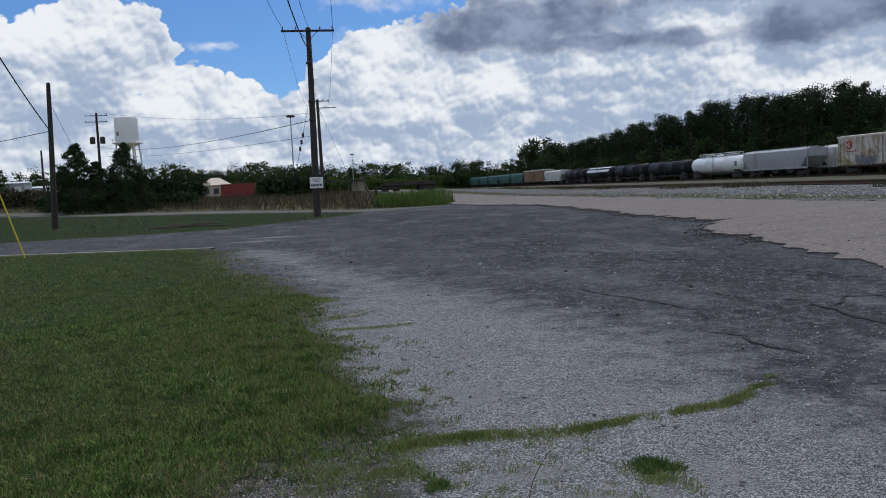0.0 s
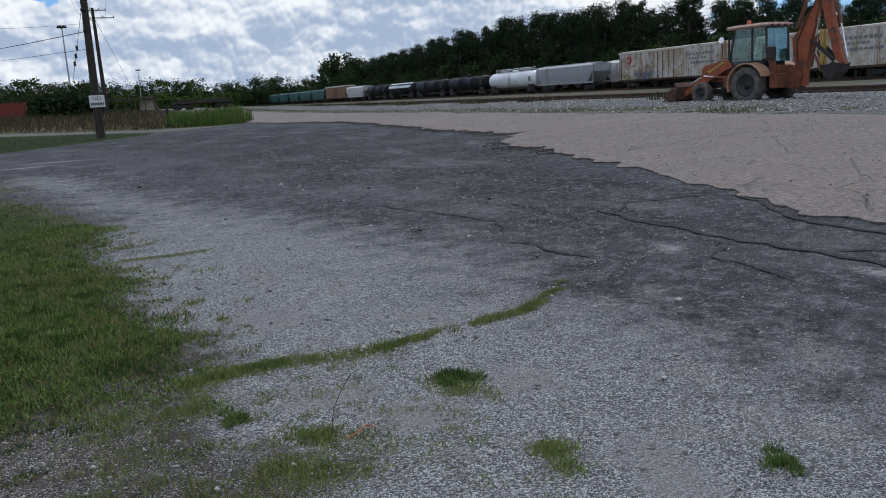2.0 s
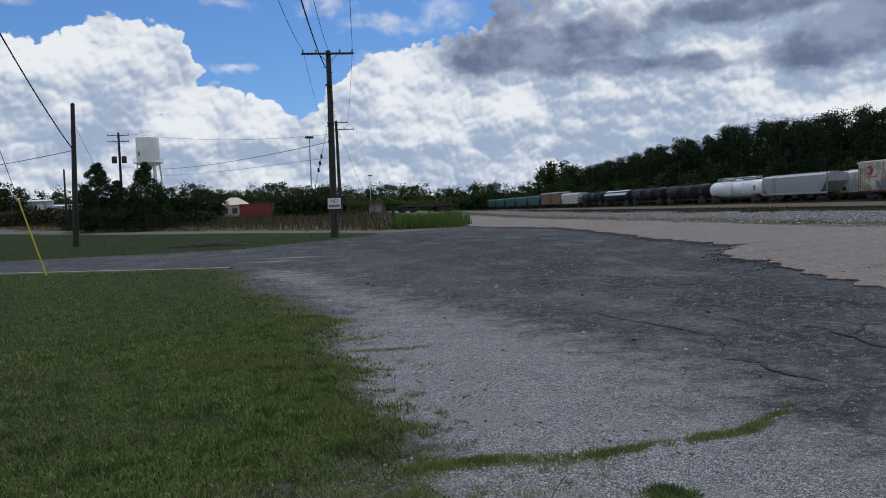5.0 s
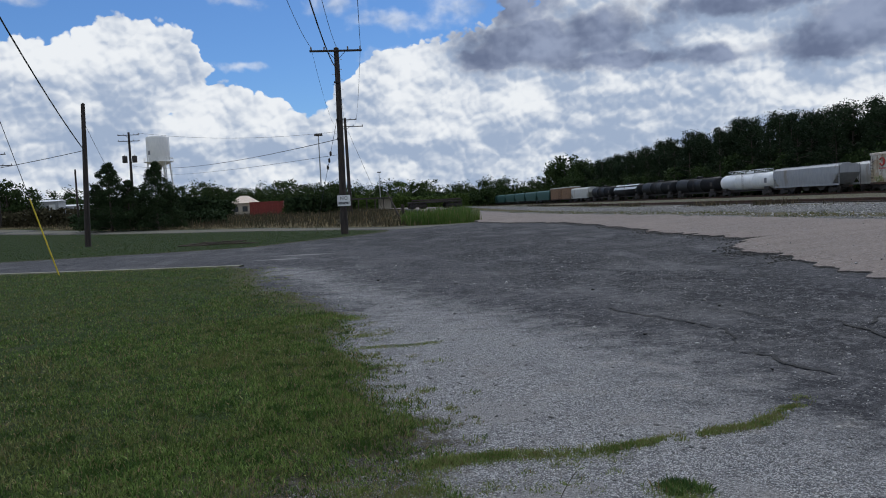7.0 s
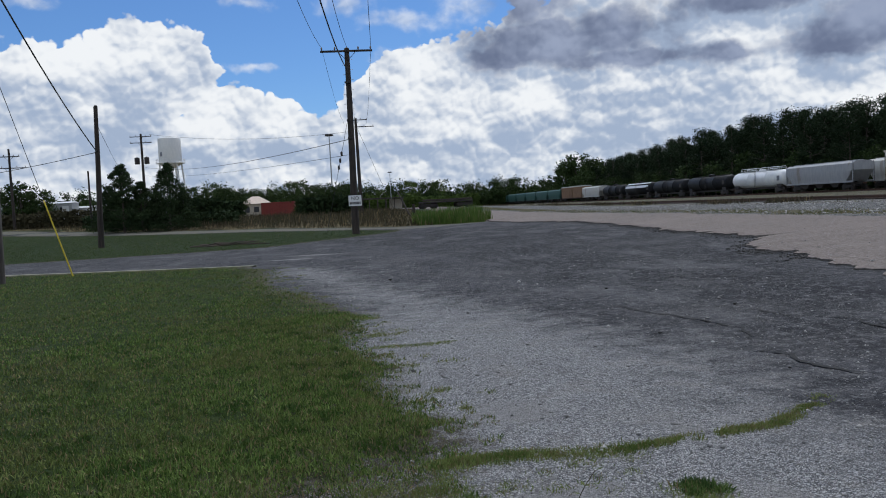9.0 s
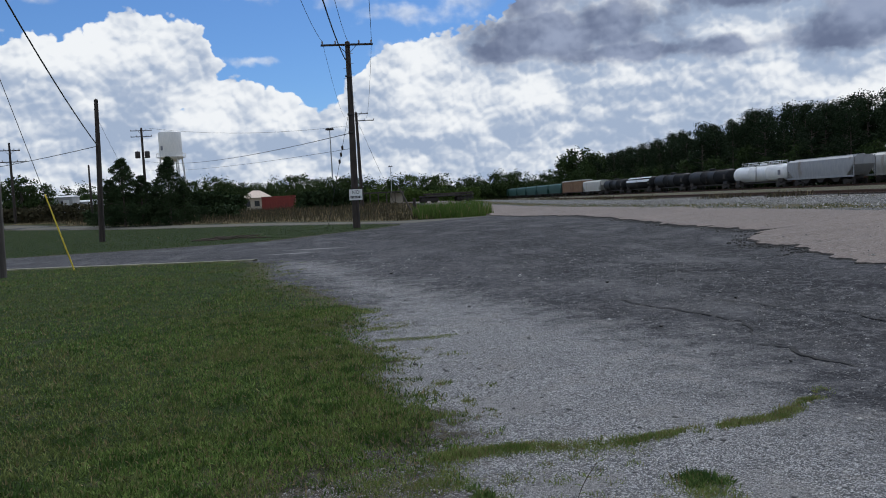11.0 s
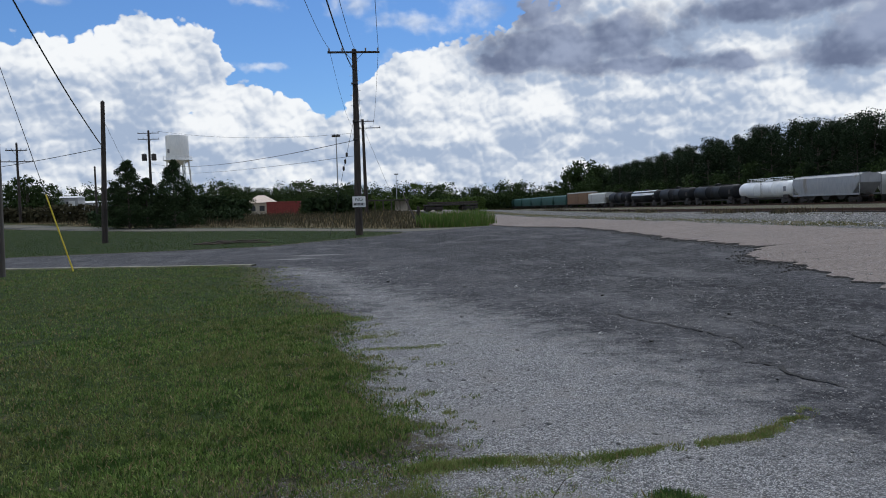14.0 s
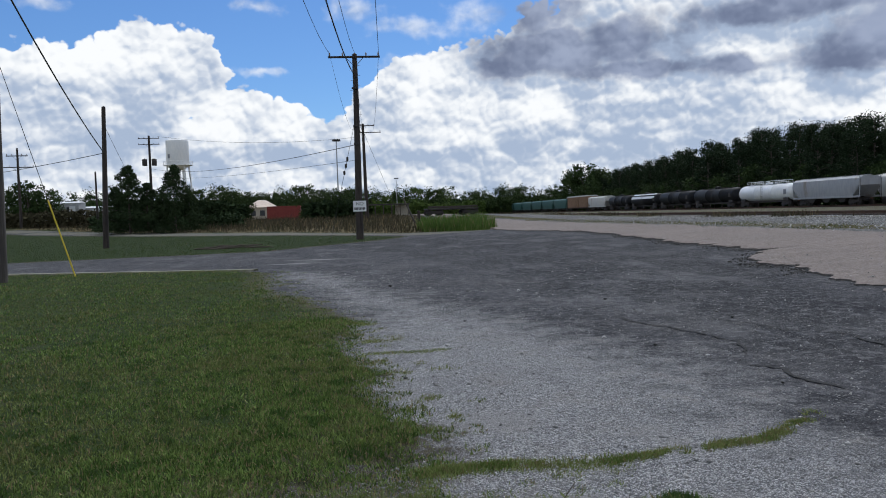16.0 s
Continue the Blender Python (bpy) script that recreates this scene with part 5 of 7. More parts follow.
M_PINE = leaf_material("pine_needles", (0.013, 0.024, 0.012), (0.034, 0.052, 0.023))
M_OAK = leaf_material("broad_leaves", (0.022, 0.040, 0.013), (0.062, 0.090, 0.030))
M_BRIGHT = leaf_material("young_leaves", (0.045, 0.075, 0.018), (0.105, 0.15, 0.04))
M_CEDAR = leaf_material("cedar_foliage", (0.016, 0.030, 0.013), (0.046, 0.068, 0.029))
M_STRAWLEAF = leaf_material("brown_brush_leaves", (0.035, 0.032, 0.018), (0.085, 0.078, 0.045))
M_BARK = surface("bark", (0.05, 0.038, 0.03), (0.10, 0.08, 0.065), 6, 0.95, 0, 0.6, stretch=(5, 5, 0.6))


def leaves(rng, centres, radii, per, size):
    """Small tilted quads strewn through clumps; one numpy mesh."""
    n = len(centres) * per
    c = np.repeat(centres, per, 0)
    r = np.repeat(radii, per)
    d = rng.normal(size=(n, 3))
    d /= np.linalg.norm(d, axis=1, keepdims=True)
    pos = c + d * (r * np.abs(rng.normal(0.72, 0.22, n)))[:, None] * np.array([1, 1, 0.72])
    nrm = d + rng.normal(size=(n, 3)) * 0.7
    nrm /= np.linalg.norm(nrm, axis=1, keepdims=True)
    a = np.cross(nrm, rng.normal(size=(n, 3)))
    a /= np.linalg.norm(a, axis=1, keepdims=True)
    b = np.cross(nrm, a)
    s = (size * rng.uniform(0.5, 1.3, n))[:, None]
    v = np.stack([pos - a * s, pos - b * s * 0.55 + a * s * 0.1, pos + a * s, pos + b * s * 0.55], 1).reshape(-1, 3)
    return raw_mesh("crown", v, np.arange(n * 4).reshape(-1, 4))


def tree_model(name, label, seed, h, kind, mat):
    """Height h, standing at the origin; copied to its places."""
    rng = np.random.default_rng(seed)
    t = thing(name, label, "tree", pose(0, -400, -60))
    g = Geo()
    bend = rng.normal(size=2) * h * 0.012
    r = 0.018 * h if kind == "pine" else 0.022 * h
    top = h * (0.94 if kind in ("pine", "cedar") else 0.6)
    seg = [Vector((bend[0] * math.sin(3 * u), bend[1] * math.sin(2.5 * u), -0.3 + (top + 0.3) * u)) for u in (0, 0.25, 0.5, 0.75, 1)]
    for i in range(4):
        g.tube(seg[i], seg[i + 1], r * (1 - 0.22 * i), r * (1 - 0.22 * (i + 1)), 7, False)
    cs, rs = [], []
    if kind == "pine":
        k = 32
        low = rng.uniform(0.18, 0.34)
        for i in range(k):
            u = low + (1 - low) * (i + rng.uniform(0, 1)) / k
            spread = h * 0.20 * (1.06 - abs((u - low) / (1 - low) - 0.3) ** 1.1) * rng.uniform(0.4, 1.15)
            ang = rng.uniform(0, 2 * math.pi)
            c = (math.cos(ang) * spread, math.sin(ang) * spread, h * u)
            cs.append(c)
            rs.append(h * rng.uniform(0.06, 0.12))
            g.tube((0, 0, h * (u - 0.05)), c, r * 0.3, r * 0.08, 5, False)
        per, size = 150, h * 0.0125
    elif kind == "cedar":
        k = 110
        for i in range(k):
            u = 0.05 + 0.93 * (i + rng.uniform(0, 1)) / k
            spread = h * 0.46 * (1 - u) ** 0.75 * rng.uniform(0.3, 1.15)
            ang = rng.uniform(0, 2 * math.pi)
            cs.append((math.cos(ang) * spread, math.sin(ang) * spread, h * u))
            rs.append(h * (0.045 + 0.07 * (1 - u)))
            if i % 3 == 0:
                g.tube((0, 0, h * max(0.03, u - 0.08)), cs[-1], r * 0.25, r * 0.06, 5, False)
        per, size = 130, h * 0.0135
    else:
        k = 44
        for i in range(k):
            th, ph = rng.uniform(0, 2 * math.pi), rng.uniform(-1.0, 1.0)
            rad = h * 0.36 * rng.uniform(0.45, 1.05) * math.sqrt(max(0.05, 1 - (ph * 0.8) ** 2))
            cs.append((math.cos(th) * rad, math.sin(th) * rad, h * (0.52 + 0.40 * ph)))
            rs.append(h * rng.uniform(0.10, 0.19))
            if i % 3 == 0:
                g.tube((0, 0, h * 0.35), cs[-1], r * 0.4, r * 0.08, 5, False)
        per, size = (62, h * 0.030) if kind == "broad" else (36, h * 0.032)
    part("trunk", g, M_BARK, t)
    part("crown", leaves(rng, np.array(cs), np.array(rs), per, size), mat, t)
    return t


def plant(models, rng, x, y, h, model_h, label=None, group=""):
    src = models[int(rng.integers(len(models)))]
    s = h / model_h
    w = s * rng.uniform(0.9, 1.15)
    m = pose(x, y, gz(x, y), 0, 0, rng.uniform(0, 360))
    t = copy_thing(src, m)
    t.scale = (w, w, s)
    if group:
        t["group"] = group
    if label:
        t["label"] = label
    return t


rng = np.random.default_rng(7)
PINES = [tree_model("pine_tree", "tall dark pine at the edge of the woods", 10 + i, 20, "pine", M_PINE) for i in range(4)]
OAKS_FAR = [tree_model("broadleaf_tree", "rounded green broadleaf tree in a distant row", 80 + i, 12, "far", M_OAK) for i in range(3)]
OAKS = [tree_model("broadleaf_tree", "rounded green broadleaf tree in a distant row", 30 + i, 12, "broad", M_OAK) for i in range(3)]
YOUNG = [tree_model("young_tree", "light green young tree among the far woods", 40 + i, 12, "far", M_BRIGHT) for i in range(2)]
CEDARS = [tree_model("cedar_tree", "dense dark cedar standing in the meadow", 50 + i, 6, "cedar", M_CEDAR) for i in range(2)]

# the pine woods behind the tracks
def wood_top(x, y):
    """Height of the pine woods, which changes along the line."""
    return np.interp(y * 100 / x, [50, 95, 135, 190, 260, 330], [10.0, 12.0, 15.6, 17.4, 15.3, 13.6]) * x / 100 * 0.97 + 0.2


for row, (x0, spread) in enumerate(((89, 4), (97, 4), (106, 5))):
    y = 50.0 + row * 2
    while y < 330:
        x = x0 + rng.uniform(-spread, spread)
        top = float(wood_top(x, y))
        if rng.uniform() < 0.12 and row == 0:
            plant(OAKS, rng, x, y, top * rng.uniform(0.45, 0.65), 12, "green broadleaf tree at the foot of the pine woods", "woods behind the tracks")
        else:
            plant(PINES, rng, x, y, top * rng.uniform(0.86, 1.12), 20, None, "woods behind the tracks")
        if row == 0:
            plant(OAKS_FAR, rng, x - rng.uniform(1, 4), y + 2, rng.uniform(5.5, 9.0), 12, "dark undergrowth tree at the foot of the pine woods", "woods behind the tracks")
        y += rng.uniform(3.2, 5.4) * (1 + y / 600)
# the far woods that close the view
for x in np.arange(-60, 100, 6.0):
    for k in range(2):
        yy = 345 + rng.uniform(-14, 14) + k * 25
        hh = rng.uniform(8.0, 13.0) + 2.0 * k
        pool = YOUNG if (8 < x < 48 and k == 0 and rng.uniform() < 0.6) else OAKS_FAR
        plant(pool, rng, x + rng.uniform(-2, 2), yy, hh, 20 if pool is PINES else 12, None, "far woods")
# taller dark trees by the far end of the train
for x, y, h in ((84, 288, 18.0), (80, 292, 15.5), (88, 284, 16.0), (92, 296, 13.0), (78, 262, 10.5), (97, 280, 14)):
    plant(OAKS, rng, x, y, h, 12, "dark broadleaf tree beyond the rail cars", "trees beyond the rail cars")
# woods at the left
for x in np.arange(-150, -4, 5.0):
    plant(OAKS_FAR, rng, x + rng.uniform(-2, 2), 225 + rng.uniform(-8, 14), rng.uniform(5.5, 10.5), 12, None, "left woods")
for x, y, h, w in ((-14.5, 205, 9.0, 1), (-26.5, 215, 7.5, 1), (-30, 150, 6.0, 1), (-27, 152, 5.4, 1), (-24, 149, 5.8, 1), (-7.4, 142, 5.6, 1), (-4.8, 140, 5.2, 1), (-2.0, 143, 5.6, 1),
                   (-9.4, 146, 5.0, 1), (-21.5, 151, 4.6, 1), (-46, 115, 6.3, 1), (-48.2, 117, 5.4, 1), (-43.8, 116, 5.2, 1)):
    plant(OAKS if y > 110 else CEDARS, rng, x, y, h, 12 if y > 110 else 6, "dark bushy tree beyond the meadow", "trees beyond the meadow")
for x, y, h in ((-25.3, 90, 7.5), (-23.6, 91, 5.6), (-27.0, 91, 5.2), (-20.4, 90, 7.5), (-19.2, 91.5, 4.4), (-22.2, 92, 4.6)):
    plant(CEDARS, rng, x, y, h, 6, None, "cedars in the meadow")


def thicket(label, x0, y0, x1, y1, depth, h, count, mat, seed, size=0.45, tops=None):
    """Undergrowth along a line: leaf quads in a ragged belt, past counting."""
    q = np.random.default_rng(seed)
    u, v = q.uniform(0, 1, count), q.uniform(-0.5, 0.5, count)
    dx, dy = x1 - x0, y1 - y0
    l = math.hypot(dx, dy)
    px, py = x0 + dx * u - dy / l * v * depth, y0 + dy * u + dx / l * v * depth
    top = h * (0.7 + 0.35 * np.array([noise.noise((a * 0.13, b * 0.13, seed)) + 0.5 * noise.noise((a * 0.5, b * 0.5, seed)) for a, b in zip(px, py)]))
    if tops:
        top = top / h * tops(px, py) * 0.8
    pz = ground_z(px, py) + top * q.uniform(0, 1, count) ** 0.8
    c = np.stack([px, py, pz], 1)
    me = leaves(q, c, np.full(count, 0.5), 2, size * 1.25)
    me.name = "undergrowth"
    me.materials.append(mat)
    return tagged(new("undergrowth", me), label, "undergrowth", kind="stuff")


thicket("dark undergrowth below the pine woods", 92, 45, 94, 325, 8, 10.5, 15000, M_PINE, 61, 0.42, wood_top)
# dark leaf belt added behind the pines to act as the woods' inner shade
thicket("dark leaf belt standing in for shade inside the pine woods", 108, 45, 110, 330, 8, 11, 15000, M_PINE, 62, 0.6, wood_top)
thicket("green undergrowth of the far woods", -70, 335, 105, 335, 8, 8.0, 11000, M_OAK, 63, 0.55)
# added dark backing, so gaps between the far trees read as shade
thicket("dark leaf belt standing in for shade inside the far woods", -80, 375, 110, 375, 8, 9.5, 10000, M_PINE, 64, 0.7)
thicket("green undergrowth of the woods on the left", -160, 215, -2, 215, 8, 5.6, 10000, M_OAK, 65, 0.4)
# same dark backing for shade behind the left trees
thicket("dark leaf belt standing in for shade inside the left woods", -160, 240, 0, 240, 8, 7.0, 9000, M_PINE, 66, 0.5)
thicket("dark bushes beyond the dry meadow", -34, 146, -20.5, 148, 4, 4.4, 2200, M_CEDAR, 67, 0.3)
thicket("dark bushes beside the red container", -9.8, 139, -0.5, 140, 4, 4.2, 1800, M_CEDAR, 68, 0.3)
thicket("low bushes beside the trailers", -55, 128, -34, 126, 3, 3.6, 1800, M_OAK, 69, 0.3)
thicket("brown and green brush before the trailers", -56, 113, -33, 111, 3, 2.6, 2600, M_STRAWLEAF, 71, 0.22)
thicket("dark brush between the cedars and the meadow", -33, 101, -15, 103, 3, 2.0, 2200, M_CEDAR, 72, 0.2)
thicket("light green growth before the far woods", 5, 328, 52, 328, 5, 7.5, 2200, M_BRIGHT, 70, 0.5)
for src in PINES + OAKS_FAR + OAKS + YOUNG + CEDARS:
    for ob in (*src.children_recursive, src):
        bpy.data.objects.remove(ob)

# ---- grass, weeds and stones ----
def blade_material(name, cols, dry):
    m = Nodes(name)
    geo = m.t.nodes.new("ShaderNodeNewGeometry")
    r = geo.outputs["Random Per Island"]
    col = m.mix(r, cols[0], cols[1])
    patch = m.noise(m.coords(), 0.5, 3)
    col = m.mix(m.math("MULTIPLY", m.ramp(patch, 0.42, 0.62), 0.65), col, cols[2])
    spot = m.noise(m.coords(), 3.4, 5, 0.7)
    col = m.mix(m.math("MULTIPLY", m.ramp(spot, 0.5, 0.60), 0.8), col, cols[0])
    col = m.mix(m.math("MULTIPLY", m.ramp(spot, 0.34, 0.44, 1.0, 0.0), 0.45), col, (0.17, 0.135, 0.075))
    col = m.mix(m.ramp(m.math("FRACT", m.math("MULTIPLY", r, 37.0)), 1 - dry - 0.02, 1 - dry + 0.02), col, (0.27, 0.21, 0.11))
    return m.finish(col, 0.7, 0.0, 0.10)


M_LAWN = blade_material("lawn_blades", ((0.038, 0.085, 0.016), (0.245, 0.335, 0.09), (0.165, 0.18, 0.06)), 0.13)
# far lawn: greener, and darkened in colour to stand in for cloud shade
M_LAWN_SHADED = blade_material("shaded_green_lawn_blades", ((0.018, 0.044, 0.007), (0.062, 0.105, 0.019), (0.038, 0.058, 0.013)), 0.03)
M_SEAM = blade_material("seam_weed_blades", ((0.12, 0.175, 0.045), (0.32, 0.37, 0.13), (0.20, 0.22, 0.08)), 0.15)
M_ROSETTE = blade_material("dark_weed_leaves", ((0.055, 0.105, 0.03), (0.20, 0.28, 0.085), (0.13, 0.17, 0.055)), 0.06)
M_REED = blade_material("reed_blades", ((0.07, 0.13, 0.025), (0.14, 0.21, 0.05), (0.09, 0.14, 0.03)), 0.08)
M_STRAW = blade_material("meadow_straw", ((0.05, 0.042, 0.026), (0.105, 0.085, 0.055), (0.036, 0.046, 0.018)), 0.06)
M_WEED = blade_material("weed_blades", ((0.055, 0.085, 0.02), (0.13, 0.15, 0.045), (0.10, 0.10, 0.04)), 0.22)


def blades(name, label, px, py, pz, h, w, mat, seed, lean=0.5):
    """A triangle for each blade of grass, rooted at the points given."""
    r = np.random.default_rng(seed)
    n = len(px)
    ang, tilt, dirn = r.uniform(0, 2 * np.pi, n), r.uniform(0.05, lean, n), r.uniform(0, 2 * np.pi, n)
    h = h * r.uniform(0.45, 1.25, n)
    base = np.stack([px, py, pz - 0.01], 1)
    side = np.stack([np.cos(ang), np.sin(ang), np.zeros(n)], 1) * (w * r.uniform(0.7, 1.3, n))[:, None] / 2
    tip = np.stack([np.cos(dirn) * np.sin(tilt), np.sin(dirn) * np.sin(tilt), np.cos(tilt)], 1) * h[:, None]
    bend = base + tip * np.array([0.45, 0.45, 0.62])
    v = np.stack([base - side, base + side, bend + side * 0.5, base + tip], 1).reshape(-1, 3)
    i = np.arange(n)[:, None] * 4
    tris = np.concatenate([np.concatenate([i, i + 1, i + 2], 1), np.concatenate([i, i + 2, i + 3], 1)], 0)
    me = raw_mesh(name, v, None, tris)
    me.materials.append(mat)
    return tagged(new(name, me), label, "grass", kind="stuff")


def vnoise(px, py, s, off=0.0):
    return np.array([noise.noise((a * s, b * s, off)) for a, b in zip(px, py)])


def near_lift(px, py):
    return 0.045 * smoothstep(-0.05, 0.35, poly_sd(px, py, LAWN_NEAR))


r = np.random.default_rng(3)
# mown lawn, thinner with distance
n = 430000
dist = 2.2 + 24 * r.uniform(0, 1, n) ** 2.0
ang = radians(-2) + radians(-52) * r.uniform(-0.22, 1, n)
px, py = dist * np.sin(ang), dist * np.cos(ang)
sd = poly_sd(px, py, LAWN_NEAR)
keep = sd > -0.25
px, py, sd, dist = px[keep], py[keep], sd[keep], dist[keep]
thin = vnoise(px, py, 1.3) * 0.6 + vnoise(px, py, 4.0, 3) * 0.5
keep = (r.uniform(0, 1, len(px)) < np.clip((sd + thin * 1.1 + 0.22) / 0.7, 0, 1)) & (thin + r.uniform(-0.35, 0.35, len(px)) > np.interp(dist, [4, 10], [-0.16, -0.5]))
px, py, dist, sd = px[keep], py[keep], dist[keep], sd[keep]
tall = 0.036 + 0.026 * np.clip(vnoise(px, py, 0.8, 9) + 0.3, 0, 1)
blades("lawn_grass", "patchy mown green grass on the lawn", px, py, gz_arr(px, py) + near_lift(px, py), tall, 0.008 + dist * 0.0007, M_LAWN, 4, 1.15)
# lawn beyond the drive, its cloud shade put into the blade colour
n = 60000
px, py = r.uniform(-45, 3, n), 33 + 60 * r.uniform(0, 1, n) ** 1.3
keep = poly_sd(px, py, LAWN_FAR) > -0.2
px, py = px[keep], py[keep]
blades("lawn_grass", "green mown grass beyond the drive, coloured darker for cloud shade", px, py, gz_arr(px, py), 0.07, 0.03, M_LAWN_SHADED, 5, 0.9)
# tall dry meadow
n = 60000
px, py = r.uniform(-70, 12, n), 58 + 95 * r.uniform(0, 1, n) ** 1.4
sd = poly_sd(px, py, MEADOW)
keep = sd > 0.3
px, py, sd = px[keep], py[keep], sd[keep]
blades("meadow_grass", "tall dry straw-coloured meadow grass", px, py, gz_arr(px, py), (0.75 + 0.35 * vnoise(px, py, 0.12)) * (0.35 + 0.65 * smoothstep(0, 7, sd)) * r.uniform(0.6, 1.3, len(px)), 0.05, M_STRAW, 6, 0.35)
# green reeds where the road meets the meadow
n = 9000
px, py = r.uniform(4.2, 10.2, n), r.uniform(52, 66, n)
keep = poly_sd(px, py, [(4.6, 59), (8.6, 53), (9.6, 56), (9.4, 64), (5, 66)]) + vnoise(px, py, 0.8) * 0.8 > 0
px, py = px[keep], py[keep]
blades("reeds", "bright green tall reeds at the road's edge", px, py, gz_arr(px, py), 0.55 + 0.5 * smoothstep(53, 58, py) + 0.25 * vnoise(px, py, 0.9), 0.04, M_REED, 8, 0.3)
# weeds at the foot of the ballast
n = 26000
px, py = 16.4 + r.normal(0, 1.3, n), 14 + 120 * r.uniform(0, 1, n) ** 1.5
k = vnoise(px, py, 0.35) + 0.5 * vnoise(px, py, 1.2, 4)
keep = (k + r.uniform(-0.2, 0.2, n) > 0.1) & (px > 14.9)
px, py = px[keep], py[keep]
blades("roadside_weeds", "low green and brown weeds beside the road", px, py, gz_arr(px, py), 0.10, 0.02, M_WEED, 9, 1.0)
n = 9000
px, py = r.uniform(26, 31, n), 30 + 150 * r.uniform(0, 1, n) ** 1.3
k = vnoise(px, py, 0.25, 7)
keep = k > 0.18
px, py = px[keep], py[keep]
blades("trackside_weeds", "dry weeds between the tracks", px, py, gz_arr(px, py), 0.45, 0.05, M_STRAW, 10, 0.6)


def tuft_points(spots, count, spread, seed):
    q = np.random.default_rng(seed)
    i = q.integers(0, len(spots), count)
    p = np.array(spots, float)[i] + q.normal(size=(count, 2)) * spread
    return p[:, 0], p[:, 1]


# weeds along the seam in the yard
SEAM = [(0.3, 4.3), (0.54, 4.35), (0.86, 4.36), (1.22, 4.27), (1.45, 4.33), (1.76, 4.39), (2.1, 4.45), (2.42, 4.51), (2.66, 4.72), (2.85, 4.88), (3.04, 5.05)]
line = [(np.interp(u, range(len(SEAM)), [p[0] for p in SEAM]), np.interp(u, range(len(SEAM)), [p[1] for p in SEAM])) for u in np.linspace(0, len(SEAM) - 1, 160)]
px, py = tuft_points(line, 26000, 0.034, 11)
grow = np.interp(px, [0.2, 1.2, 2.6, 3.1], [0.045, 0.034, 0.030, 0.034])
k = vnoise(px, py, 4.5, 2) + 0.6 * vnoise(px, py, 11.0, 4) + r.uniform(-0.25, 0.25, len(px)) > np.interp(px, [0.2, 1.4, 3.1], [-0.5, -0.08, 0.0])
px, py, grow = px[k], py[k], grow[k]
blades("seam_weeds", "low green weeds growing along a seam in the asphalt", px, py, gz_arr(px, py), grow, 0.0075, M_SEAM, 12, 1.3)
px, py = tuft_points(line[:62:5], 5000, 0.06, 13)
blades("seam_weeds", "denser grass where the seam meets the lawn", px, py, gz_arr(px, py), 0.035, 0.006, M_SEAM, 14, 1.3)
SEAM2 = [(0.0 + 0.85 * u, 8.31 - 0.05 * math.sin(3 * u)) for u in np.linspace(0, 1, 60)]
px, py = tuft_points(SEAM2, 3800, 0.05, 15)
blades("seam_weeds", "short weeds along a small seam in the asphalt", px, py, gz_arr(px, py), 0.022, 0.01, M_SEAM, 16, 1.35)
TUFTS = [(1.52, 3.66, 0.07, 0.16, 800), (1.5, 3.48, 0.11, 0.06, 800), (1.55, 2.72, 0.12, 0.06, 1200), (2.21, 2.2, 0.055, 0.13, 450), (0.74, 3.3, 0.12, 0.07, 900),
         (0.55, 3.1, 0.16, 0.07, 1100), (0.43, 3.68, 0.06, 0.15, 350), (0.8, 2.95, 0.16, 0.05, 900), (0.95, 3.25, 0.1, 0.03, 260), (1.1, 2.85, 0.14, 0.03, 330),
         (-0.08, 10.6, 0.25, 0.06, 700), (0.1, 9.1, 0.2, 0.06, 600), (0.35, 7.2, 0.1, 0.05, 260), (0.5, 6.1, 0.1, 0.05, 240), (0.62, 5.5, 0.08, 0.05, 240), (0.9, 5.0, 0.1, 0.03, 160),
         (0.2, 2.75, 0.22, 0.06, 1300), (-0.05, 2.45, 0.25, 0.07, 1500), (0.45, 2.45, 0.2, 0.05, 700), (0.95, 2.4, 0.12, 0.05, 500), (1.75, 3.1, 0.1, 0.03, 160), (0.2, 3.9, 0.15, 0.06, 800)]
for i, (x, y, s, h, c) in enumerate(TUFTS):
    qq = np.random.default_rng(500 + i)
    px, py = tuft_points([(x + qq.normal() * s * 0.7, y + qq.normal() * s * 0.7) for _ in range(6)] + [(x, y)] * 2, int(c * 1.9), s * 0.34, 100 + i)
    ob = blades("grass_tuft", "green grass tuft growing out of gravel", px, py, gz_arr(px, py), h * (0.32 if h > 0.1 else 0.55), (0.008 if h > 0.1 else 0.005) + 0.0005 * y, M_ROSETTE if h > 0.1 else M_SEAM, 200 + i, 1.35)
    tagged(ob, group="grass tufts")


q9 = np.random.default_rng(77)
spots = []
while len(spots) < 260:
    x, y = q9.uniform(-0.3, 1.7), q9.uniform(2.2, 4.3)
    if q9.uniform() < math.exp(-max(0, x - 0.2) * 1.7) * 1.1:
        spots.append((x, y))
px, py = tuft_points(spots, 20000, 0.034, 78)
blades("sparse_grass", "sparse grass sprouting through the gravel", px, py, gz_arr(px, py), 0.032, 0.0055, M_SEAM, 79, 1.35)
px, py = tuft_points([(q9.normal(0, 0.3) + float(np.interp(v, [5, 9, 15, 22], [0.4, -0.1, -1.4, -2.5])), v) for v in q9.uniform(4.6, 22, 120)], 4200, 0.05, 80)
blades("sparse_grass", "sparse grass sprouting at the ragged edge of the lawn", px, py, gz_arr(px, py), 0.04, 0.011, M_SEAM, 81, 1.1)

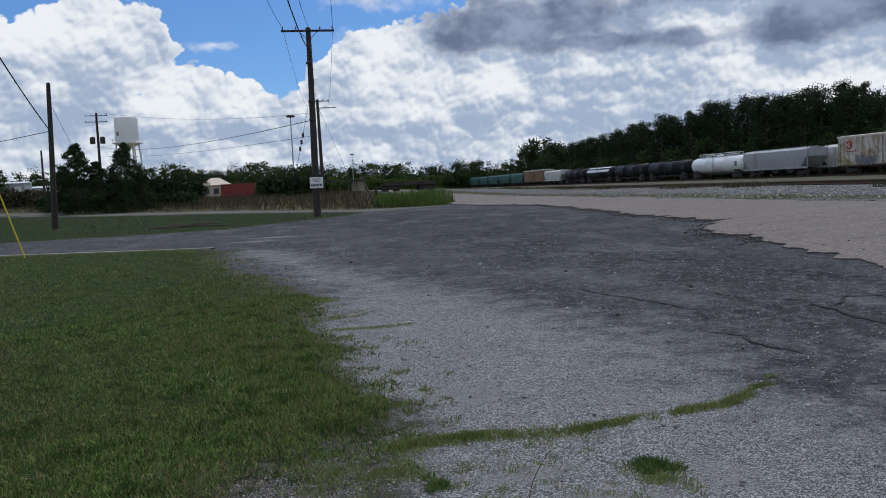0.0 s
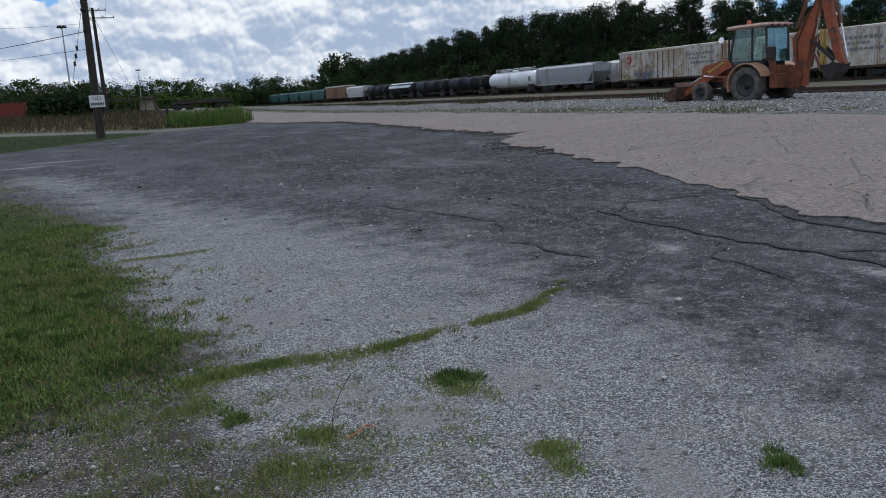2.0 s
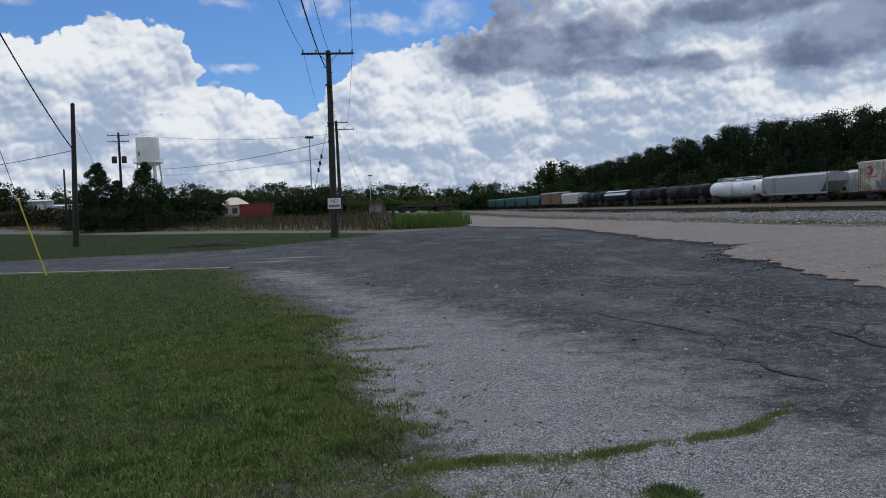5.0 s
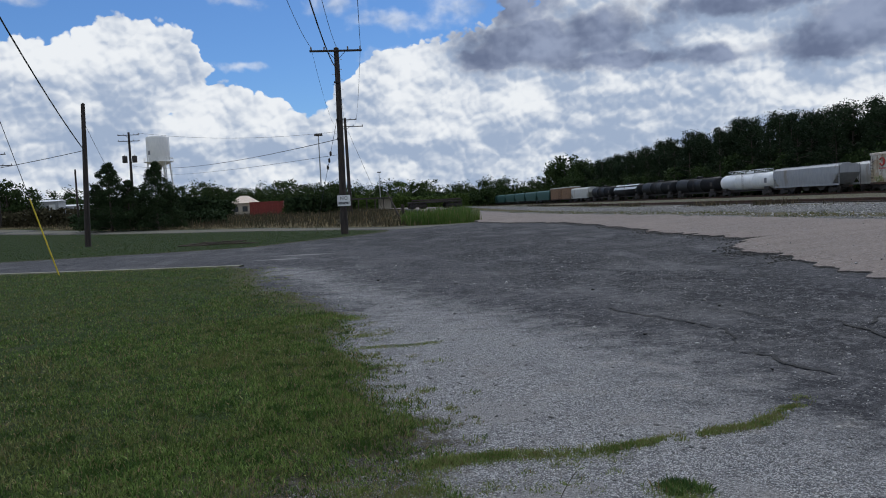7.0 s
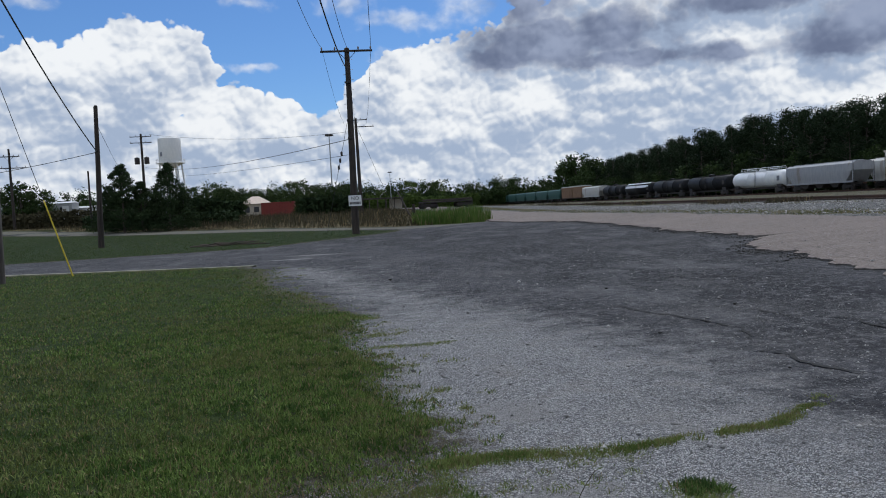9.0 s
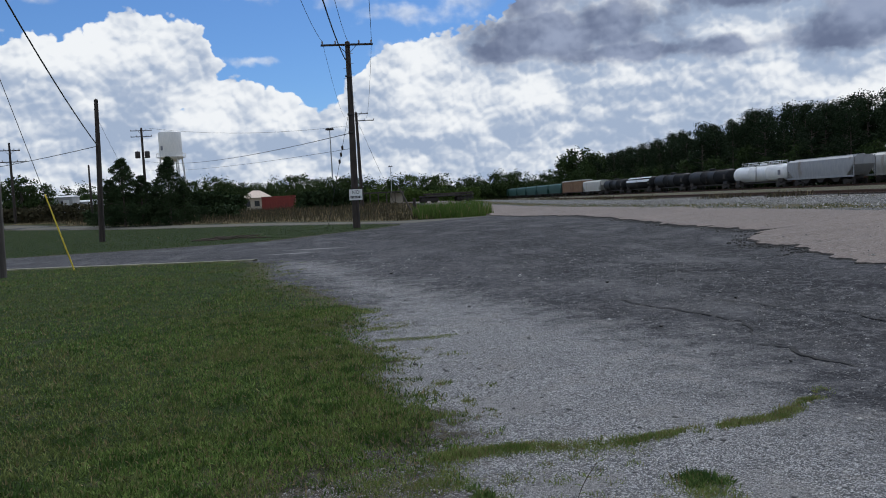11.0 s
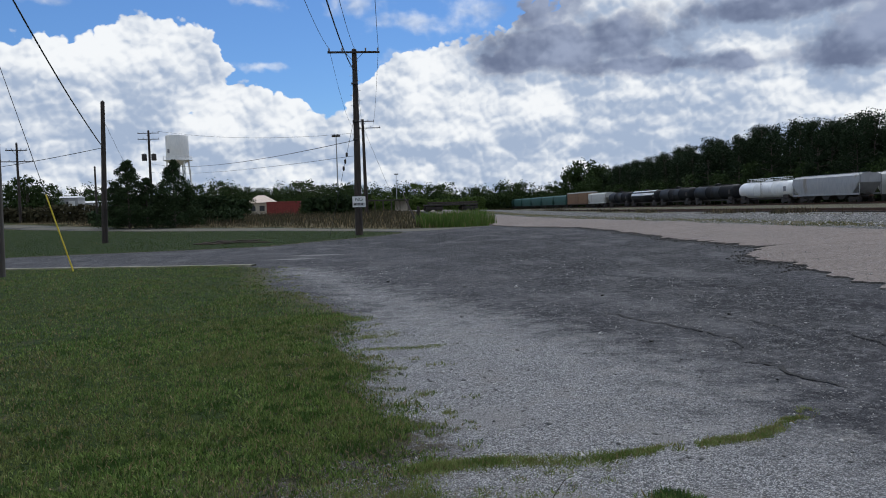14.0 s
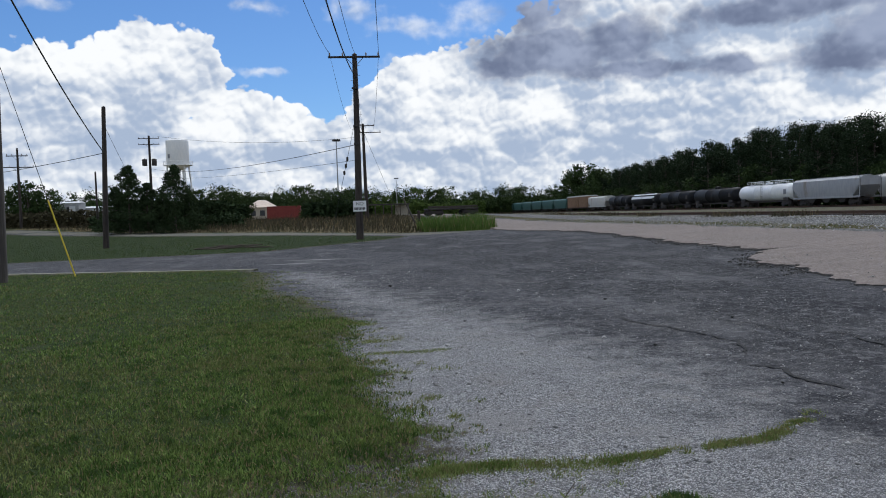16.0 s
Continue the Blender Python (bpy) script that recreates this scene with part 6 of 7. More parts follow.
# matted clumps along the ragged rim of the lawn
px, py = 0.9 - 4.6 * q9.uniform(0, 1, 300000) ** 1.4, 1.9 + 9 * q9.uniform(0, 1, 300000) ** 1.5
RIM = [(-1.6, 1.8), (0.3, 1.8), (0.45, 2.3), (0.7, 2.9), (0.42, 3.4), (0.6, 4.2), (0.5, 4.7), (-1.6, 4.7)]
sd = np.maximum(poly_sd(px, py, LAWN_NEAR), np.minimum(poly_sd(px, py, RIM), 0.12) - 0.24)
clump = vnoise(px, py, 2.6, 31) * 0.6 + vnoise(px, py, 7.5, 32) * 0.6
keep = (sd > -0.3) & (sd < 3.2 - q9.uniform(0, 2.6, len(px))) & (clump + np.clip(sd, -0.3, 0.15) * 1.3 + q9.uniform(-0.15, 0.15, len(px)) > 0.0)
px, py, sd = px[keep], py[keep], sd[keep]
blades("rim_grass", "matted green grass clumps at the ragged lawn edge", px, py, gz_arr(px, py) + near_lift(px, py), 0.034 + 0.016 * smoothstep(-0.2, 0.3, sd), 0.0062 + py * 0.0006, M_LAWN, 83, 1.2)


def weed_stalk(x, y, h):
    t = thing("weed", "thin dark weed stalk with small leaves", "weed", pose(x, y, gz(x, y)))
    pts = [Vector((0.1 * u * u, 0.02 * math.sin(4 * u), h * u - 0.01)) for u in np.linspace(0, 1, 9)]
    part("stem", Geo().path(pts, 0.002, 5), M_STEM, t)
    q = random.Random(5)
    for p in pts[2:]:
        for s in (-1, 1):
            a = q.uniform(0, 6.3)
            d = Vector((math.cos(a), math.sin(a), 0.3)) * q.uniform(0.02, 0.045)
            n2 = d.cross(Vector((0, 0, 1))).normalized() * 0.008
            part("leaf", Geo().add([p, p + d * 0.5 + n2, p + d, p + d * 0.5 - n2], [(0, 1, 2, 3)]), M_WEED, t)
    return t


M_STEM = surface("weed_stem", (0.05, 0.045, 0.03), (0.09, 0.07, 0.045), 20, 0.8)
weed_stalk(0.78, 3.26, 0.29)


# loose gravel
def pebbles(name, label, px, py, pz, size, mat, seed):
    q = np.random.default_rng(seed)
    n = len(px)
    base = np.array([(1, 0, 0), (-1, 0, 0), (0, 1, 0), (0, -1, 0), (0, 0, 1), (0, 0, -1)], float)
    tri = np.array([(0, 2, 4), (2, 1, 4), (1, 3, 4), (3, 0, 4), (2, 0, 5), (1, 2, 5), (3, 1, 5), (0, 3, 5)])
    v = base[None] * q.uniform(0.6, 1.3, (n, 6, 1)) + q.normal(0, 0.18, (n, 6, 3))
    a = q.uniform(0, 2 * np.pi, n)
    ca, sa = np.cos(a)[:, None], np.sin(a)[:, None]
    x, y = v[..., 0] * ca - v[..., 1] * sa, v[..., 0] * sa + v[..., 1] * ca
    v = np.stack([x, y * q.uniform(0.6, 1, (n, 1)), v[..., 2] * q.uniform(0.4, 0.75, (n, 1))], -1) * size[:, None, None]
    v += np.stack([px, py, pz + size * 0.2], 1)[:, None]
    idx = (tri[None] + np.arange(n)[:, None, None] * 6).reshape(-1, 3)
    me = raw_mesh(name, v.reshape(-1, 3), None, idx)
    me.materials.append(mat)
    return tagged(new(name, me), label, "gravel", kind="stuff")


def stone_material():
    m = Nodes("limestone_chips")
    geo = m.t.nodes.new("ShaderNodeNewGeometry")
    rnd = geo.outputs["Random Per Island"]
    col = m.mix(rnd, (0.11, 0.11, 0.115), (0.52, 0.51, 0.495))
    col = m.mix(m.math("MULTIPLY", m.noise(m.coords(), 60, 3), 0.5), col, (0.24, 0.23, 0.21))
    return m.finish(col, 0.9, 0.0, 0.3)


M_STONE = stone_material()
n = 95000
dist = 2.2 + 19 * r.uniform(0, 1, n) ** 1.6
ang = radians(-10) + radians(60) * r.uniform(0, 1, n)
px, py = dist * np.sin(ang), dist * np.cos(ang)
gr = poly_sd(px, py, GRAVEL) * 0.5 + 0.4 + vnoise(px, py, 1.1, 2) * 0.8 + 0.4 * vnoise(px, py, 3.5, 6)
keep = (poly_sd(px, py, LAWN_NEAR) < 0.25) & (r.uniform(0, 1, n) < np.clip(gr, 0.22, 1)) & (px < 6)
px, py, dist = px[keep], py[keep], dist[keep]
size = np.clip(r.lognormal(-5.55, 0.5, len(px)), 0.0022, 0.018) * (0.75 + dist * 0.05)
pebbles("gravel", "loose grey limestone gravel on the asphalt", px, py, gz_arr(px, py), size, M_STONE, 21)
n = 2600
dist = 3 + 22 * r.uniform(0, 1, n) ** 1.3
ang = radians(-6) + radians(46) * r.uniform(0, 1, n)
px, py = dist * np.sin(ang), dist * np.cos(ang)
keep = (poly_sd(px, py, LAWN_NEAR) < 0.1) & (px < 7)
px, py = px[keep], py[keep]
pebbles("scattered_stones", "scattered larger stones on the asphalt", px, py, gz_arr(px, py), np.clip(r.lognormal(-4.75, 0.45, len(px)), 0.006, 0.035), M_STONE, 22)
n = 7000
px, py = r.uniform(15.5, 31, n), 9 + 60 * r.uniform(0, 1, n) ** 1.6
pebbles("ballast", "grey crushed stone ballast beside the tracks", px, py, gz_arr(px, py), r.uniform(0.03, 0.07, n), M_STONE, 23)


def loose_stone(x, y, s, seed, dark=False):
    bm = bmesh.new()
    bmesh.ops.create_icosphere(bm, subdivisions=1, radius=s)
    q = random.Random(seed)
    for v in bm.verts:
        v.co *= q.uniform(0.7, 1.2)
        v.co.z *= 0.6
    me = bpy.data.meshes.new("stone")
    bm.to_mesh(me)
    bm.free()
    me.materials.append(M_INK2 if dark else M_STONE)
    ob = new("stone", me)
    ob.matrix_world = pose(x, y, gz(x, y) + s * 0.25, 0, 0, q.uniform(0, 360))
    return tagged(ob, "dark lump of broken asphalt" if dark else "pale loose limestone stone", "stone", "loose stones in the yard")


M_INK2 = surface("tar_lump", (0.035, 0.034, 0.033), (0.075, 0.072, 0.07), 12, 0.9, 0, 0.6)
for i, (x, y, s, d) in enumerate(((3.02, 7.9, 0.045, 1), (3.25, 7.15, 0.04, 0), (3.75, 11.9, 0.055, 1), (1.05, 6.55, 0.035, 1), (0.55, 16.0, 0.07, 1), (-0.2, 13.1, 0.06, 0), (1.9, 14.3, 0.05, 1),
                                  (4.5, 9.2, 0.05, 1), (2.4, 3.1, 0.03, 0), (2.6, 2.75, 0.03, 0), (1.2, 2.95, 0.022, 0), (0.35, 6.9, 0.04, 1), (3.3, 5.9, 0.03, 1), (2.2, 10.5, 0.04, 1))):
    loose_stone(x, y, s * 0.62, i, bool(d))

# broken bits along the edge of the pale road
ye = 13 + 26 * r.uniform(0, 1, 2600) ** 1.2
xe = np.array([road_edge(v) for v in ye]) - np.abs(r.normal(0, 0.22, 2600))
pebbles("edge_rubble", "dark crumbled asphalt along the broken road edge", xe, ye, gz_arr(xe, ye), np.clip(r.lognormal(-4.1, 0.5, 2600), 0.008, 0.05), M_INK2, 31)
xr, yr = r.uniform(6.5, 14.5, 5000), 4 + 34 * r.uniform(0, 1, 5000) ** 1.4
ok = xr > np.array([road_edge(v) for v in yr]) + 0.1
xr, yr = xr[ok], yr[ok]
pebbles("road_grit", "small stones scattered over the pale road", xr, yr, gz_arr(xr, yr) + 0.05, np.clip(r.lognormal(-4.6, 0.4, len(xr)), 0.006, 0.03), M_STONE, 32)


# small litter
M_TWIG = surface("orange_twig", (0.42, 0.12, 0.05), (0.52, 0.18, 0.08), 20, 0.7)
tagged(part("orange_twig", Geo().path([(0.82, 3.2, gz(0.82, 3.2) + 0.012), (0.88, 3.22, 0.02), (0.93, 3.26, 0.03), (0.97, 3.25, 0.012)], 0.003, 5), M_TWIG), "short orange twig lying on the gravel", "twig")


def brush_pile(x, y):
    t = thing("brush_pile", "low dark heap of sticks on the far lawn", "brush pile", pose(x, y, gz(x, y)))
    q = random.Random(8)
    for i in range(22):
        a, l = q.uniform(-0.5, 0.5), q.uniform(0.5, 1.5)
        c = Vector((q.uniform(-1.6, 1.6), q.uniform(-0.5, 0.5), q.uniform(0.03, 0.16)))
        d = Vector((math.cos(a), math.sin(a), q.uniform(-0.05, 0.1))) * l / 2
        part("stick", Geo().tube(c - d, c + d, 0.03, 0.018, 6), M_BARK, t)
    return t


brush_pile(-6.6, 41.5)

# ---- backhoe loader ----
M_ORANGE = surface("faded_orange_paint", (0.26, 0.062, 0.022), (0.37, 0.10, 0.036), 5, 0.65, 0, 0.25, (0.11, 0.05, 0.03), 2.2, 0.5)
M_ORANGE_D = surface("rusty_orange_paint", (0.13, 0.048, 0.027), (0.22, 0.07, 0.034), 4, 0.75, 0, 0.3, (0.10, 0.055, 0.035), 1.8, 0.5)
M_TAN = surface("sun_bleached_fender", (0.36, 0.19, 0.11), (0.46, 0.27, 0.17), 4, 0.7, 0, 0.1, (0.26, 0.12, 0.07), 1.5, 0.55)
M_ROOF = surface("cab_roof_paint", (0.30, 0.19, 0.14), (0.40, 0.28, 0.22), 4, 0.7, 0, 0.1, (0.22, 0.13, 0.09), 1.5, 0.55)
M_TYRE = surface("dusty_tyre_rubber", (0.06, 0.057, 0.053), (0.17, 0.155, 0.14), 5, 0.95, 0, 0.6, (0.22, 0.20, 0.18), 1.6, 0.58)
M_BLACKPAINT = surface("black_frame_paint", (0.018, 0.018, 0.018), (0.035, 0.034, 0.033), 8, 0.6, 0, 0.1)
M_CHROME = surface("hydraulic_rod", (0.62, 0.62, 0.62), (0.72, 0.72, 0.72), 8, 0.25, 0.9, 0.02)
M_BEACON = surface("orange_beacon_plastic", (0.5, 0.07, 0.02), (0.6, 0.1, 0.03), 8, 0.3)
M_MIRROR = surface("mirror_face", (0.8, 0.82, 0.85), (0.85, 0.86, 0.88), 8, 0.08, 1.0, 0.0)
M_BUCKET = surface("rusty_bucket_steel", (0.055, 0.032, 0.025), (0.12, 0.062, 0.042), 5, 0.8, 0.2, 0.3, (0.17, 0.065, 0.035), 1.5, 0.55)
M_YPLATE = surface("yellow_hose_guard", (0.42, 0.27, 0.05), (0.5, 0.34, 0.08), 8, 0.7)


def glass_material(name, tint):
    m = Nodes(name)
    tr = m.t.nodes.new("ShaderNodeBsdfTransparent")
    tr.inputs[0].default_value = tint
    gl = m.t.nodes.new("ShaderNodeBsdfGlossy")
    gl.inputs["Roughness"].default_value = 0.06
    gl.inputs["Color"].default_value = (0.85, 0.95, 1.0, 1)
    fr = m.t.nodes.new("ShaderNodeFresnel")
    fr.inputs[0].default_value = 1.5
    mx = m.t.nodes.new("ShaderNodeMixShader")
    m.t.links.new(m.math("MULTIPLY_ADD", fr.outputs[0], 0.35, 0.03), mx.inputs[0])
    m.t.links.new(tr.outputs[0], mx.inputs[1])
    m.t.links.new(gl.outputs[0], mx.inputs[2])
    m.t.links.new(mx.outputs[0], m.t.nodes["Material Output"].inputs["Surface"])
    return m.mat


M_GLASS = glass_material("cab_glass", (0.74, 0.84, 0.81, 1))
M_GLASS_BLUE = glass_material("blue_cab_glass", (0.50, 0.68, 0.76, 1))


def wheel(root, x, y, r, w, rim_r, name="wheel"):
    tyre = Geo()
    rings = [(rim_r, -w * 0.42), (r * 0.80, -w * 0.5), (r * 0.93, -w * 0.48), (r * 0.97, -w * 0.38), (r * 0.975, w * 0.38), (r * 0.93, w * 0.48), (r * 0.80, w * 0.5), (rim_r, w * 0.42)]
    tyre.lathe(rings, (x, y, r), "y", 30, caps=False)
    wh = part(name, tyre, M_TYRE, root, "dusty black tractor tyre")
    lugs = 20
    for i in range(lugs):
        for s in (-1, 1):
            a = 2 * math.pi * (i + (0.5 if s > 0 else 0)) / lugs
            c = Vector((x + math.cos(a) * r * 0.975, y + s * w * 0.23, r + math.sin(a) * r * 0.975))
            part("tread_lug", Geo().box(c, (r * 0.05, w * 0.5, r * 0.07), 0.0, Matrix.Rotation(-a, 3, "Y")), M_TYRE, wh)
    rim = Geo().lathe([(0.06, -w * 0.2), (rim_r * 0.7, -w * 0.2), (rim_r * 0.85, -w * 0.38), (rim_r, -w * 0.43), (rim_r, w * 0.43), (rim_r * 0.85, w * 0.36), (rim_r * 0.6, w * 0.12), (0.12, w * 0.1), (0.1, w * 0.28), (0.02, w * 0.3)], (x, y, r), "y", 24)
    part("rim", rim, M_BLACKPAINT, wh, "dark steel rim")
    for i in range(8):
        a = 2 * math.pi * i / 8
        part("wheel_nut", Geo().tube((x + 0.16 * math.cos(a), y + w * 0.1, r + 0.16 * math.sin(a)), (x + 0.16 * math.cos(a), y + w * 0.17, r + 0.16 * math.sin(a)), 0.02, n=6), M_DARK, wh)
    return wh


def ram(root, p0, p1, r=0.05, split=0.55):
    p0, p1 = Vector(p0), Vector(p1)
    mid = p0.lerp(p1, split)
    c = part("cylinder", Geo().tube(p0, mid, r, n=12), M_ORANGE_D, root, "rusty hydraulic cylinder")
    part("rod", Geo().tube(mid - (p1 - p0).normalized() * 0.02, p1, r * 0.55, n=10), M_CHROME, c, "bright steel hydraulic rod")


def plate(root, name, outline, y0, y1, mat, label=""):
    return part(name, Geo().prism(outline, y0, y1, "y"), mat, root, label)


def strut(root, name, p0, p1, w, h, mat, label=""):
    """A square bar from p0 to p1."""
    p0, p1 = Vector(p0), Vector(p1)
    d = p1 - p0
    q = d.to_track_quat("X", "Z").to_matrix()
    return part(name, Geo().box((p0 + p1) / 2, (d.length, w, h), 0.012, q), mat, root, label)


def build_backhoe(x, y, heading):
    """Local x runs forward, y to its left, the origin under the rear axle."""
    b = thing("backhoe_loader", "worn orange backhoe loader parked on the ballast beside the tracks", "backhoe", pose(x, y, gz(x, y) - 0.10, 0, 0, heading))
    for s in (-1, 1):
        wheel(b, 0, s * 0.93, 0.68, 0.46, 0.43, "rear_wheel")
        wheel(b, 2.3, s * 0.86, 0.43, 0.32, 0.25, "front_wheel")
    part("rear_axle", Geo().tube((0, -0.8, 0.68), (0, 0.8, 0.68), 0.12), M_BLACKPAINT, b)
    part("front_axle", Geo().box((2.3, 0, 0.45), (0.2, 1.5, 0.2), 0.03), M_BLACKPAINT, b)
    part("chassis", Geo().box((0.9, 0, 0.82), (3.6, 0.62, 0.42), 0.04), M_BLACKPAINT, b)
    hood = part("hood", Geo().prism([(1.25, 1.0), (1.25, 1.72), (2.5, 1.52), (2.72, 1.4), (2.75, 0.85), (1.25, 0.85)], -0.42, 0.42, "y"), M_ORANGE, b)
    for k in range(5):
        part("vent_slat", Geo().box((1.5 + k * 0.14, 0.43, 1.25), (0.05, 0.02, 0.38), 0.004), M_BLACKPAINT, hood)
    part("grille", Geo().box((2.77, 0, 1.12), (0.04, 0.7, 0.46), 0.01), M_BLACKPAINT, hood)
    part("side_tank", Geo().box((0.98, 0.62, 0.82), (0.72, 0.36, 0.48), 0.04), M_ORANGE_D, b)
    part("side_tank", Geo().box((0.98, -0.62, 0.82), (0.72, 0.36, 0.48), 0.04), M_ORANGE_D, b)
    part("exhaust_pipe", Geo().path([(1.55, 0.2, 1.65), (1.55, 0.2, 2.45), (1.5, 0.2, 2.55)], 0.04, 8), M_DARK, b)
    # fenders over the rear wheels
    for s in (-1, 1):
        out, inn = [], []
        for a in np.linspace(-20, 160, 13):
            out.append((0.83 * math.cos(radians(a)), 0.70 + 0.80 * math.sin(radians(a))))
            inn.append((0.78 * math.cos(radians(a)), 0.70 + 0.75 * math.sin(radians(a))))
        vs = [(u, s * yy, z) for yy in (0.62, 1.18) for u, z in out] + [(u, s * yy, z) for yy in (0.62, 1.18) for u, z in inn]
        n = 13
        fs = [(i, i + 1, n + i + 1, n + i) for i in range(n - 1)] + [(2 * n + i, 3 * n + i, 3 * n + i + 1, 2 * n + i + 1) for i in range(n - 1)]
        fs += [(n + i, n + i + 1, 3 * n + i + 1, 3 * n + i) for i in range(n - 1)] + [(i, 2 * n + i, 2 * n + i + 1, i + 1) for i in range(n - 1)]
        fs += [(0, n, 3 * n, 2 * n), (n - 1, 3 * n - 1, 4 * n - 1, 2 * n - 1)]
        part("fender", Geo().add(vs, fs), M_TAN, b, "sun-bleached orange fender")
    # cab
    cab = part("cab", Geo().box((0.35, 0, 1.15), (1.65, 1.2, 0.35), 0.04).box((1.12, 0, 1.38), (0.12, 1.2, 0.5), 0.02).box((0.35, 0.6, 1.35), (1.5, 0.05, 0.35), 0.02).box((0.35, -0.6, 1.35), (1.5, 0.05, 0.35), 0.02), M_BLACKPAINT, b)
    part("roof", Geo().box((0.30, 0, 2.83), (1.95, 1.48, 0.13), 0.05).box((0.30, 0, 2.90), (1.6, 1.2, 0.06), 0.02), M_ROOF, cab, "faded cab roof")
    corners = {"f": ((1.16, 1.6), (0.92, 2.78)), "m": ((0.12, 1.5), (0.12, 2.78)), "r": ((-0.55, 1.5), (-0.48, 2.78))}
    for s in (-1, 1):
        for k, (lo, hi) in corners.items():
            strut(cab, "post", (lo[0], s * 0.62, lo[1]), (hi[0], s * 0.62, hi[1]), 0.07, 0.07, M_BLACKPAINT)
        part("side_window", Geo().prism([(1.1, 1.55), (0.9, 2.76), (0.16, 2.76), (0.16, 1.55)], s * 0.62 - 0.004, s * 0.62 + 0.004, "y"), M_GLASS, cab, "greenish cab glass")
        part("side_window", Geo().prism([(0.08, 1.6), (0.08, 2.76), (-0.46, 2.76), (-0.52, 1.6)], s * 0.62 - 0.004, s * 0.62 + 0.004, "y"), M_GLASS, cab, "greenish cab glass")
    part("windscreen", Geo().prism([(1.15, 1.62), (0.93, 2.76), (0.938, 2.76), (1.158, 1.62)], -0.58, 0.58, "y"), M_GLASS, cab, "greenish cab glass")
    part("rear_window", Geo().prism([(-0.56, 1.5), (-0.49, 2.76), (-0.482, 2.76), (-0.552, 1.5)], -0.58, 0.58, "y"), M_GLASS_BLUE, cab, "bluish rear cab glass")
    part("sticker", Geo().box((-0.575, 0.3, 1.62), (0.01, 0.35, 0.12), 0.003), M_SIGN, cab, "white sticker")
    seat = part("seat", Geo().box((0.2, 0, 1.5), (0.5, 0.5, 0.14), 0.05).box((-0.05, 0, 1.85), (0.14, 0.48, 0.6), 0.05), M_BLACKPAINT, cab)
    part("steering_wheel", Geo().path([(0.72 + 0.05 * math.cos(t), 0.18 * math.sin(t), 1.85 + 0.18 * math.cos(t)) for t in np.linspace(0, 6.28, 17)], 0.015), M_BLACKPAINT, cab)
    part("steering_column", Geo().tube((0.72, 0, 1.85), (0.95, 0, 1.4), 0.03), M_BLACKPAINT, cab)
    for i in range(3):
        part("control_lever", Geo().tube((-0.3, -0.2 + 0.2 * i, 1.35), (-0.25, -0.2 + 0.2 * i, 1.95), 0.015, n=6), M_BLACKPAINT, cab)
    part("beacon", Geo().lathe([(0.075, 0), (0.075, 0.1), (0.05, 0.16), (0.01, 0.17)], (0.62, 0.2, 2.93), n=14), M_BEACON, cab, "orange warning beacon")
    for s in (-0.55, -0.2, 0.2, 0.55):
        part("work_light", Geo().box((-0.70, s, 2.80), (0.06, 0.16, 0.1), 0.015), M_DARK, cab)
    arm = part("mirror_arm", Geo().path([(1.18, 0.66, 1.7), (1.35, 0.8, 1.75), (1.38, 0.82, 2.35)], 0.018), M_BLACKPAINT, b)
    part("mirror", Geo().lathe([(0.02, -0.02), (0.12, -0.015), (0.13, 0.0), (0.12, 0.012)], (1.38, 0.84, 2.42), "y", 16), M_MIRROR, arm, "bright round mirror")
    # loader arms and bucket
    for s in (-1, 1):
        yy = s * 0.60
        plate(b, "loader_arm", [(1.05, 1.52), (1.25, 1.62), (1.5, 1.55), (2.75, 0.92), (3.45, 0.52), (3.5, 0.36), (3.3, 0.34), (2.55, 0.72), (1.3, 1.28), (1.05, 1.36)], yy - 0.06, yy + 0.06, M_ORANGE)
        plate(b, "loader_post", [(1.0, 0.8), (1.3, 0.8), (1.28, 1.6), (1.05, 1.6)], yy - 0.16, yy - 0.07, M_ORANGE_D)
        plate(b, "hose_guard", [(1.3, 1.60), (1.5, 1.60), (2.2, 1.26), (2.15, 1.2), (1.5, 1.52)], yy - 0.03, yy + 0.075, M_YPLATE, "yellow guard along the loader arm")
        ram(b, (1.15, yy + s * 0.12, 0.98), (2.35, yy + s * 0.12, 0.98 + 0.12), 0.055)
        ram(b, (1.9, yy - s * 0.11, 1.42), (3.25, yy - s * 0.11, 0.80), 0.05)
    part("cross_tube", Geo().tube((2.85, -0.6, 0.85), (2.85, 0.6, 0.85), 0.07), M_ORANGE, b)
    bucket = [(3.42, 0.72), (3.42, 0.22), (3.55, 0.06), (3.85, 0.02), (4.28, 0.02), (4.28, 0.05), (3.88, 0.06), (3.6, 0.12), (3.48, 0.26), (3.48, 0.72), (3.62, 0.86), (3.58, 0.90)]
    lb = plate(b, "loader_bucket", bucket, -1.1, 1.1, M_BUCKET, "rusty steel loader bucket")
    for s in (-1, 1):
        plate(lb, "bucket_side", [(3.45, 0.66), (3.45, 0.22), (3.58, 0.06), (4.25, 0.03), (3.7, 0.68)], s * 1.1 - 0.02, s * 1.1 + 0.02, M_BUCKET)
    for i in range(7):
        part("tooth", Geo().box((4.32, -0.96 + i * 0.32, 0.04), (0.16, 0.08, 0.035), 0.01), M_DARK, lb)
